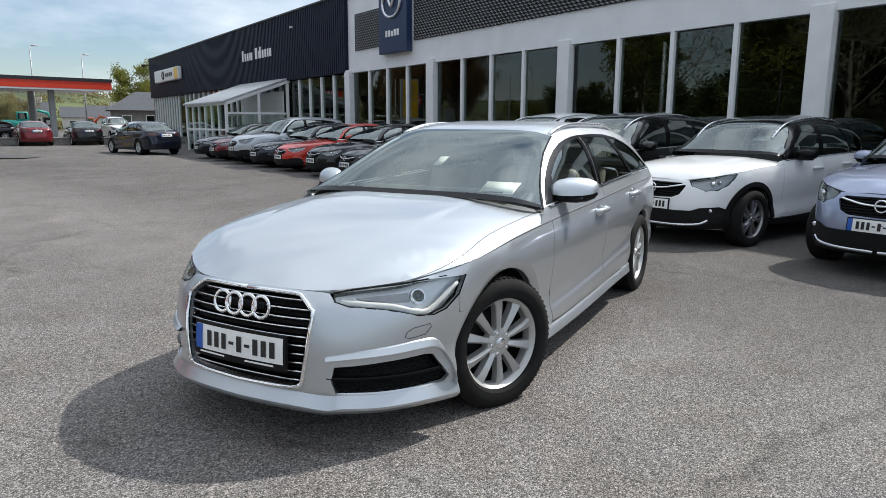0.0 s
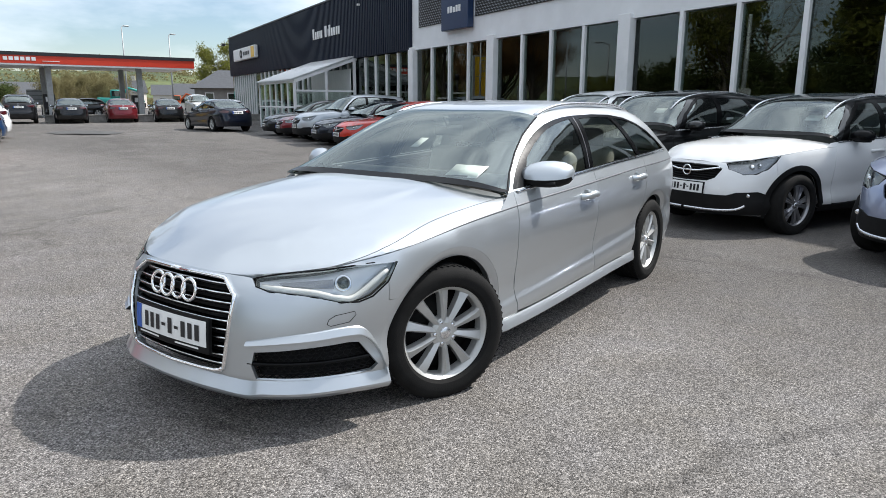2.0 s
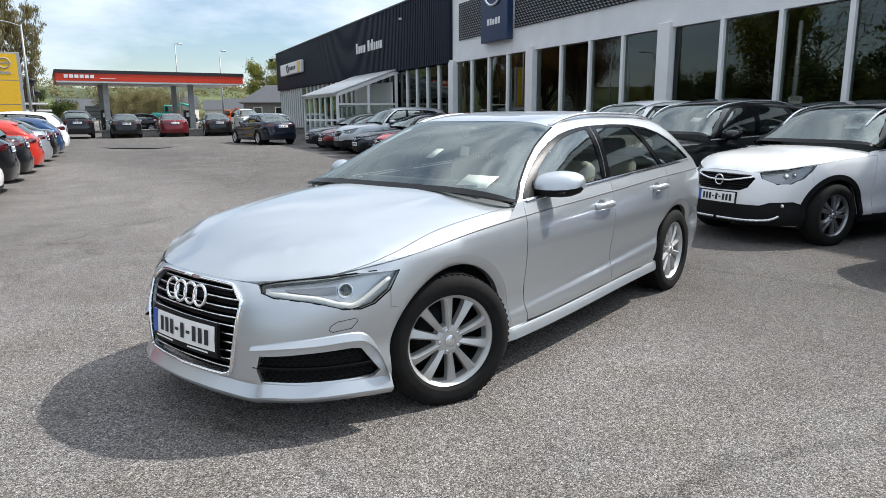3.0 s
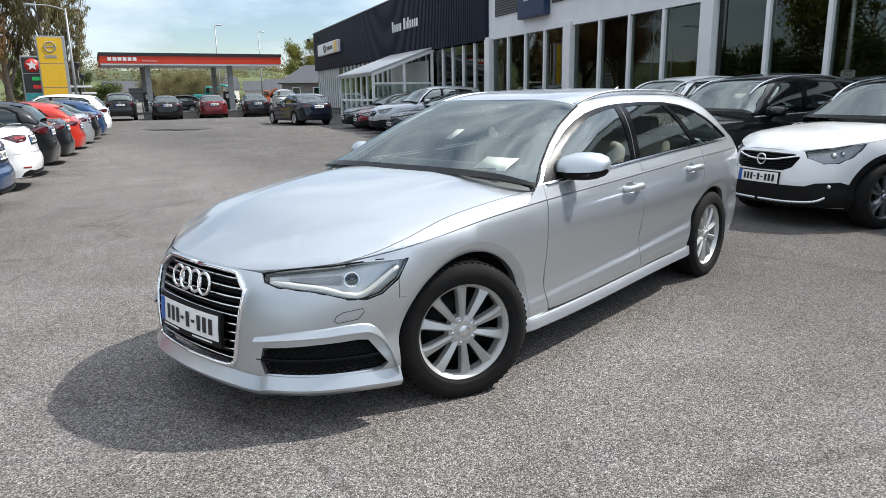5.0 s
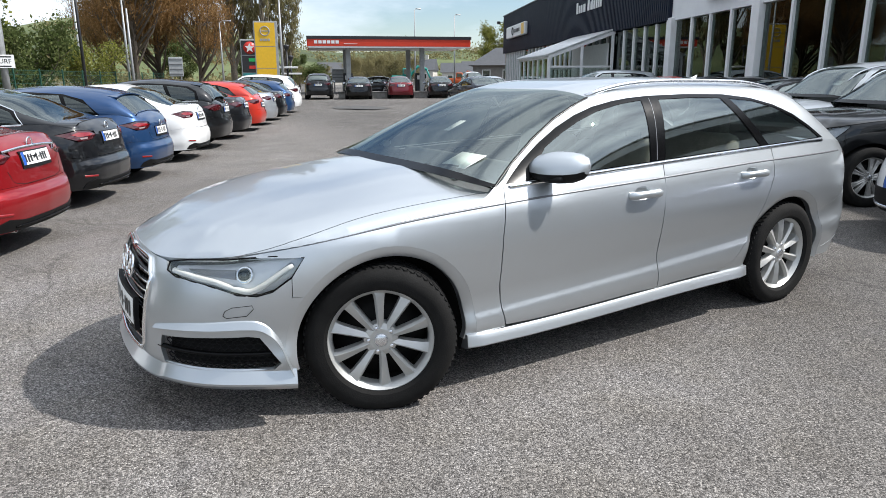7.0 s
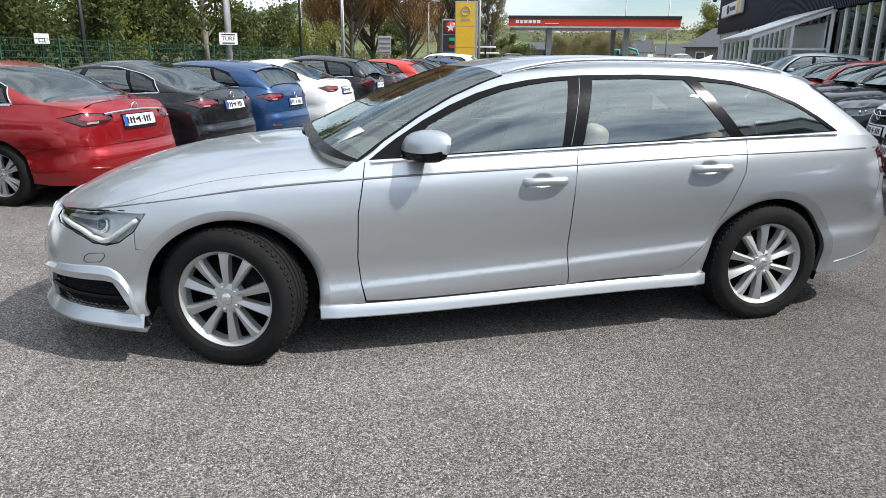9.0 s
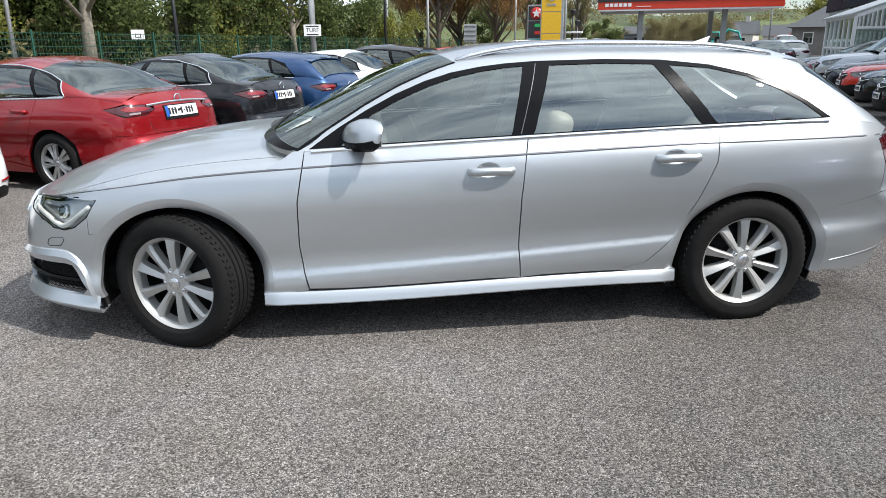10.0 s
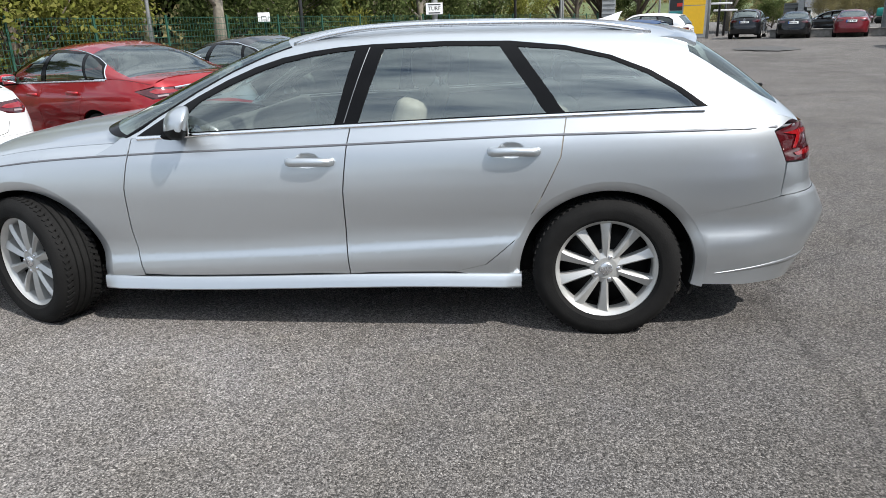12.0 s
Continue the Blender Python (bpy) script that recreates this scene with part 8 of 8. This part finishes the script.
def grow(rnd, height, spread, limbs, upright=0.5, start=0.25, levels=2):
    """Trunk and limbs as one mesh, with the tips for the crown."""
    bm = bmesh.new()
    lean = Vector((rnd.uniform(-0.3, 0.3), rnd.uniform(-0.3, 0.3), 0))
    axis_p = [Vector((0, 0, 0)), Vector((0.05, 0, height * 0.3)) + lean * 0.3, Vector((0, 0, height * 0.65)) + lean * 0.8, Vector((0, 0, height * 0.96)) + lean]
    tr = 0.022 * height + 0.05
    tube(axis_p, tr, 8, bm, taper=[1.25, 0.8, 0.45, 0.1])
    tips = []
    for k in range(limbs):
        f = start + (0.93 - start) * (k + rnd.random()) / limbs
        i = min(2, int(f * 3))
        base = axis_p[i].lerp(axis_p[i + 1], f * 3 - i) if f < 1 else axis_p[-1]
        a = rnd.uniform(0, 2 * math.pi)
        ln = spread * (1.05 - 0.75 * abs(f - 0.45)) * rnd.uniform(0.7, 1.1)
        out = Vector((math.cos(a), math.sin(a), 0))
        mid = base + out * ln * 0.5 + Vector((0, 0, ln * upright * 0.6))
        end = base + out * ln * 0.9 + Vector((0, 0, ln * upright * 1.6))
        tube([base, mid, end], tr * 0.42 * (1.1 - f * 0.6), 5, bm, taper=[1, 0.6, 0.15])
        tips += [(end, 1.0), (mid.lerp(end, 0.5), 1.0)]
        for _ in range(levels * 2):
            p = mid.lerp(end, rnd.random())
            d = Vector((rnd.uniform(-1, 1), rnd.uniform(-1, 1), rnd.uniform(-0.1, 1.0 + upright))).normalized()
            e = p + d * ln * 0.45
            tube([p, p.lerp(e, 0.5) + Vector((0, 0, 0.05)), e], tr * 0.14, 4, bm, taper=[1, 0.6, 0.2])
            tips += [(e, 0.8), (p.lerp(e, 0.6), 0.8)]
    return bm, tips


def tree(name, label, height, spread, limbs, leaf, count, size, seed, upright=0.5, start=0.25, fuzz=0.10, twig=0.0, bark="bark"):
    rnd = random.Random(seed)
    ob = thing(name, Matrix.Identity(4), label, "tree", "trees round the yard")
    bm, tips = grow(rnd, height, spread, limbs, upright, start)
    part("trunk", bm, M[bark], ob)
    cr = mesh_part("crown", leaf_cloud([(p, r * spread) for p, r in tips], count, size, fuzz, rnd, twig), M[leaf], ob, smooth=False)
    return ob


def plant(proto, spots):
    first = True
    for x, y, sc, turn in spots:
        m = Matrix.Translation((x, y, ground_z(x, y) - 0.05)) @ Matrix.Rotation(turn, 4, "Z") @ Matrix.Diagonal((sc, sc, sc * (1 + 0.08 * math.sin(turn * 3)), 1))
        if first:
            proto.matrix_world = m
            first = False
        else:
            c = proto.copy()
            scene.collection.objects.link(c)
            c.matrix_world = m
            for ch in proto.children:
                k = ch.copy()
                scene.collection.objects.link(k)
                k.parent = c


def rowpt(s, out, sc, turn):
    p = TAIL0_ + ALONG * s + OUT * out
    return (p.x, p.y, sc, turn)


plant(tree("broadleaf_tree", "tall tree covered in reddish-brown spring buds", 12.5, 4.4, 44, "leaf_brown", 40000, 0.16, 3, 0.95, 0.10, 0.15, 1.0),
      [(-57.5, 5.6, 0.95, 0.3), (-63, 8.2, 1.0, 1.7), (-59.5, 11.0, 0.82, 4.1), (-64, 4.6, 0.85, 0.9)])
plant(tree("upright_tree", "tall upright tree with bare olive twigs", 11.0, 2.4, 30, "leaf_olive", 15000, 0.17, 5, 1.7, 0.15, 0.09, 2.5, "pale_bark"),
      [(-60.0, 16.8, 1.0, 0.4), (-61.0, 19.0, 0.8, 2.0), (-62, 14.6, 1.0, 3.4), rowpt(33, 22, 0.7, 0.9)])
plant(tree("broadleaf_tree", "tree in fresh yellow-green spring leaf", 8.5, 3.4, 18, "leaf_spring", 9000, 0.13, 9, 0.6, 0.22, 0.13, 0.0, "pale_bark"),
      [rowpt(27.5, 15.5, 1.0, 0.2), rowpt(9, 20, 1.0, 2.9), rowpt(20, 22, 1.15, 4.0), rowpt(2, 17, 0.8, 1.2), (-72, 52, 0.78, 0.6), (-75, 56, 0.7, 2.0)])
plant(tree("bare_tree", "spreading tree with bare pale limbs", 8.0, 4.0, 16, "leaf_olive", 1800, 0.16, 14, 0.8, 0.3, 0.12, 1.0, "pale_bark"),
      [rowpt(11.8, 13.8, 1.0, 0.0), rowpt(16, 24, 1.1, 1.0), rowpt(31, 24, 1.1, 2.0), rowpt(5, 22, 1.0, 4.0)])
plant(tree("broadleaf_tree", "low olive tree just coming into leaf", 6.5, 3.4, 26, "leaf_olive", 16000, 0.17, 52, 0.6, 0.10, 0.16, 0.6),
      [(-77.0, 33.1, 0.45, 0.2), (-83.7, 37.8, 0.53, 1.2), (-77.7, 36.5, 0.46, 2.2), (-84.1, 41.5, 0.56, 3.2), (-78.1, 39.9, 0.48, 4.2), (-81.7, 43.8, 0.53, 5.2), (-75.8, 25.8, 0.29, 0.8), (-82.7, 30.0, 0.32, 1.8), (-76.6, 29.2, 0.29, 2.7)])
plant(tree("evergreen_tree", "dark dense evergreen tree on the bank", 11.0, 3.2, 26, "leaf_dark", 11000, 0.20, 21, 0.35, 0.08, 0.13, 0.0),
      [rowpt(14, 30, 1.0, 0.3), rowpt(22, 33, 1.15, 1.3), rowpt(24.5, 28, 0.9, 2.3), rowpt(29, 34, 0.9, 3.3), rowpt(6, 32, 1.0, 5.3), rowpt(-3, 28, 1.0, 0.9)])
plant(tree("broadleaf_tree", "rounded tree in mid-green leaf", 9.5, 3.8, 20, "leaf_green", 11000, 0.17, 33, 0.55, 0.15, 0.14, 0.0),
      [rowpt(18, 28, 1.0, 0.1), rowpt(25, 38, 1.0, 1.1), rowpt(36, 29, 0.55, 2.1), rowpt(11, 38, 1.2, 3.1), rowpt(0, 36, 1.2, 4.1), rowpt(46, 30, 0.5, 5.1), rowpt(-8, 24, 1.0, 0.6), (-90, 24, 0.42, 1.0), (-96, 33, 0.4, 2.0), (-79, 13, 0.5, 4.0)])
plant(tree("shrub", "broad leafy yellow-green shrub behind the fence", 3.8, 2.6, 22, "leaf_spring", 9000, 0.10, 41, 0.5, 0.05, 0.15, 0.0),
      [rowpt(5.0, 14.6, 1.05, 0.2), rowpt(2.4, 14.9, 1.1, 1.4), rowpt(-0.4, 14.8, 1.0, 2.8), rowpt(8.0, 15.6, 0.8, 3.9), rowpt(22, 16.5, 0.7, 0.7), rowpt(40, 15, 0.7, 2.2)])
plant(tree("shrub", "low leafy mid-green shrub by the fence", 2.6, 2.2, 18, "leaf_green", 6000, 0.10, 47, 0.5, 0.05, 0.16, 0.0),
      [rowpt(14, 16, 1.0, 0.2), rowpt(18, 15.5, 1.1, 1.2), rowpt(24, 16, 1.2, 2.2), rowpt(30, 16, 1.0, 3.2), rowpt(36, 17, 1.2, 4.2), (-66, 20.5, 0.75, 1), (-68, 25.0, 0.7, 2)])

# undergrowth and the wooded slope behind the fence
def wood_height(s, out):
    return max(0.0, out - 24) * 0.20 * (1 - 0.7 * sstep(26, 42, s))


cents = []
for _ in range(420):
    s_, o_ = rng.uniform(-25, 75), rng.uniform(17, 75)
    p = TAIL0_ + ALONG * s_ + OUT * o_
    cents.append(((p.x, p.y, wood_height(s_, o_) + rng.uniform(0.3, 2.2)), rng.uniform(1.2, 2.6)))
slope_v, slope_f = [], []
ss, oo = np.linspace(-40, 95, 28), [14.5, 18, 24, 32, 42, 55, 75, 110]
for o_ in oo:
    for s_ in ss:
        p = TAIL0_ + ALONG * s_ + OUT * o_
        slope_v.append((p.x, p.y, 0.03 + ground_z(p.x, p.y) + wood_height(s_, o_)))
for j in range(len(oo) - 1):
    for i in range(len(ss) - 1):
        slope_f.append((j * 28 + i, j * 28 + i + 1, (j + 1) * 28 + i + 1, (j + 1) * 28 + i))
me = bpy.data.meshes.new("bank")
me.from_pydata(slope_v, [], slope_f)
M["earth"] = surface("leaf_litter", (0.09, 0.08, 0.04), 0.95, vary=0.4, scale=1.2, bump=0.5, bump_scale=9)
tagged(mesh_part("bank", me, M["earth"]), "wooded bank of grass and leaf litter", "bank", kind="structure")
tagged(mesh_part("undergrowth", leaf_cloud(cents, 26000, 0.20, 0.5, rng), M["leaf_olive"], smooth=False), "tangled olive undergrowth on the bank", "undergrowth", kind="stuff")
far = []
for _ in range(500):
    s_, o_ = rng.uniform(-25, 75), rng.uniform(48, 95)
    p = TAIL0_ + ALONG * s_ + OUT * o_
    far.append(((p.x, p.y, (wood_height(s_, o_) + rng.uniform(1.0, 9.0)) * (1 - 0.6 * sstep(26, 40, s_))), rng.uniform(1.5, 3.0)))
tagged(mesh_part("far_wood", leaf_cloud(far, 26000, 0.42, 0.5, rng), M["leaf_dark"], smooth=False), "dark far woodland on the hillside", "wood", kind="stuff")
hedge = []
for _ in range(300):
    a = rng.uniform(0.02, 0.75)
    d = rng.choice((150, 190, 240, 300, 340, 380, 410)) + rng.uniform(-6, 6)
    x, y = -d * math.cos(a), d * math.sin(a)
    hedge.append(((x, y, max(0.4, hill_z(x, y)) + rng.uniform(0, 0.005 * d)), 0.010 * d))
tagged(mesh_part("hedgerow", leaf_cloud(hedge, 26000, 0.5, 0.55, rng), M["leaf_olive"], smooth=False), "hedgerows and scrub on the far hillside", "hedge", kind="stuff")


# ---- cars ----
def park(spec, name, label, category, at, head, group=""):
    z = ground_z(at[0], at[1])
    m = Matrix.Translation((at[0], at[1], z)) @ Matrix.Rotation(heading(head), 4, "Z")
    return make_car(spec, name, label, category, m, group)


make_car(ESTATE, "estate_car", "silver estate car with alloy wheels and beige seats", "car", Matrix.Identity(4))
TO_YARD = tuple(OUT)[:2]
ROW_R = Vector((0.45, 3.95, 0))          # nose of the white crossover, first of the row in front of the showroom


GR = "cars parked along the showroom"
def row_car(kind, L, W, H, wb, paint, s, label, lod=1, of=0.0, **kw):
    sp = car_spec(kind, L, W, H, wb, M[paint], lod, **kw)
    shift = (sp["yf"] + sp["yr"]) / 2
    p = ROW_R + ALONG * s - OUT * of
    q = p - OUT * (-sp["yf"])
    park(sp, {"sedan": "saloon_car", "hatch": "hatchback_car", "suv": "crossover_car"}[kind], label, "car", (q.x, q.y), TO_YARD, GR)


row_car("suv", 4.21, 1.765, 1.60, 2.604, "white_paint", 0.0, "white crossover car with a black roof and roof rails", roof_paint=M["black_paint"], mirror_mat=M["black_trim"], cladding=M["black_plastic"], rails=(-0.5, 1.3), rim_mat=M["alloy_dark"])
row_car("suv", 4.48, 1.86, 1.61, 2.675, "lavender_paint", -2.55, "lavender-grey crossover car with a chrome-winged grille", cladding=M["black_plastic"], rails=(-0.5, 1.4))
row_car("suv", 4.45, 1.84, 1.66, 2.68, "black_paint", 2.45, "black crossover car with silver roof rails", rails=(-0.5, 1.3))
row_car("suv", 4.67, 1.84, 1.68, 2.705, "white_paint", 4.9, "white crossover car with silver roof rails", of=0.7, rails=(-0.5, 1.4))

GL = "cars parked with their tails to the lane"
TAIL0 = Vector((-4.42, -2.74, 0))


def tail_car(kind, L, W, H, wb, paint, s, label, lod=1, out=0.0, **kw):
    sp = car_spec(kind, L, W, H, wb, M[paint], lod, **kw)
    q = TAIL0 + ALONG * s + OUT * (sp["yr"] - 0.10 + out)
    park(sp, {"sedan": "saloon_car", "hatch": "hatchback_car", "suv": "crossover_car"}[kind], label, "car", (q.x, q.y), TO_YARD, GL)


tail_car("sedan", 4.87, 1.84, 1.45, 2.83, "red_paint", -0.3, "red saloon car with chrome tail strip", out=-0.25, tail_strip=True, dressed=True)
tail_car("sedan", 4.58, 1.80, 1.45, 2.70, "grey_paint", 2.23, "dark grey saloon car with red tail lamps", dressed=True)
tail_car("hatch", 4.46, 1.80, 1.45, 2.70, "blue_paint", 4.3, "blue hatchback car with a roof spoiler", dressed=True)
tail_car("sedan", 4.58, 1.80, 1.45, 2.70, "white_paint", 6.9, "white saloon car with slim red tail lamps", dressed=True)

tail_car("sedan", 4.58, 1.80, 1.45, 2.70, "white_paint", -3.0, "white saloon car beside the red one", dressed=True)
tail_car("suv", 4.28, 1.77, 1.54, 2.57, "black_paint", 9.2, "small black crossover car in the row", 2)
tail_car("sedan", 4.62, 1.80, 1.45, 2.70, "grey_paint", 11.7, "dark saloon car in the row", 2)
tail_car("hatch", 4.46, 1.80, 1.45, 2.70, "orange_red", 14.3, "bright red hatchback car in the row", 2)
tail_car("sedan", 4.62, 1.80, 1.45, 2.70, "pale_silver", 16.8, "pale silver saloon car in the row", 2)
tail_car("sedan", 4.62, 1.80, 1.45, 2.70, "black_paint", 19.3, "black saloon car in the row", 2)
tail_car("hatch", 4.46, 1.80, 1.45, 2.70, "blue_paint", 21.8, "dark blue hatchback car in the row", 2)
tail_car("suv", 4.55, 1.84, 1.67, 2.68, "white_paint", 24.6, "white crossover car with tall red lamps", 2)
row_car("hatch", 4.46, 1.80, 1.45, 2.70, "grey_paint", 7.4, "dark grey hatchback car nosing into the lane", 2, 0.8)
row_car("sedan", 4.62, 1.80, 1.45, 2.70, "black_paint", 9.7, "black saloon car with a chrome grille bar", 2, 0.8)
row_car("sedan", 4.62, 1.80, 1.45, 2.70, "black_paint", 11.9, "black saloon car with slatted grille", 2, 0.9)
row_car("sedan", 4.62, 1.80, 1.45, 2.70, "orange_red", 14.2, "bright red saloon car with winged grille", 2, 0.9)
row_car("sedan", 4.62, 1.80, 1.45, 2.70, "navy_paint", 16.3, "navy saloon car with winged grille", 2, 0.9)
row_car("suv", 4.55, 1.84, 1.67, 2.68, "pale_silver", 18.5, "pale silver crossover car with winged grille", 2, 0.9)
row_car("hatch", 4.46, 1.80, 1.45, 2.70, "maroon_paint", 20.7, "maroon hatchback car with winged grille", 2, 0.9)
row_car("hatch", 4.46, 1.80, 1.45, 2.70, "grey_paint", 22.8, "dark grey hatchback at the end of its row", 2, 0.9)
END = "cars at the far end of the yard"
def end_car(kind, L, W, H, wb, paint, at, head, label, name, **kw):
    park(car_spec(kind, L, W, H, wb, M[paint], 2, **kw), name, label, "car", at, head, END)


end_car("sedan", 4.62, 1.80, 1.45, 2.70, "black_paint", (-39.9, 17.0), (-0.92, 0.40), "black saloon car seen from behind", "saloon_car")
end_car("sedan", 4.62, 1.80, 1.45, 2.70, "maroon_paint", (-39.5, 19.9), (-0.92, 0.40), "deep red saloon car at the yard's end", "saloon_car")
end_car("sedan", 4.62, 1.80, 1.45, 2.70, "black_paint", (-38.5, 22.5), (-0.91, 0.42), "black saloon car at the yard's end", "saloon_car")
end_car("sedan", 4.62, 1.80, 1.45, 2.70, "navy_paint", (-25.2, 16.6), (-0.98, 0.21), "dark navy saloon car standing in the lane", "saloon_car")
end_car("suv", 4.55, 1.84, 1.67, 2.68, "grey_paint", (-41.4, 14.8), (-0.92, 0.40), "dark grey crossover car at the yard's end", "crossover_car")
end_car("suv", 4.4, 1.83, 1.84, 2.73, "white_paint", (-49.0, 32.5), (0.92, -0.40), "white van beside the low house", "delivery_van", rails=None)
end_car("hatch", 4.46, 1.80, 1.45, 2.70, "white_paint", (-30.6, 21.2), (-0.92, 0.40), "white hatchback car near the porch", "hatchback_car")
end_car("hatch", 4.46, 1.80, 1.45, 2.70, "pale_silver", (-33.0, 22.2), (-0.92, 0.40), "silver hatchback car near the porch", "hatchback_car")
end_car("hatch", 4.46, 1.80, 1.45, 2.70, "black_paint", (-52.0, 23.6), (-0.4, -0.9), "dark hatchback car under the canopy", "hatchback_car")
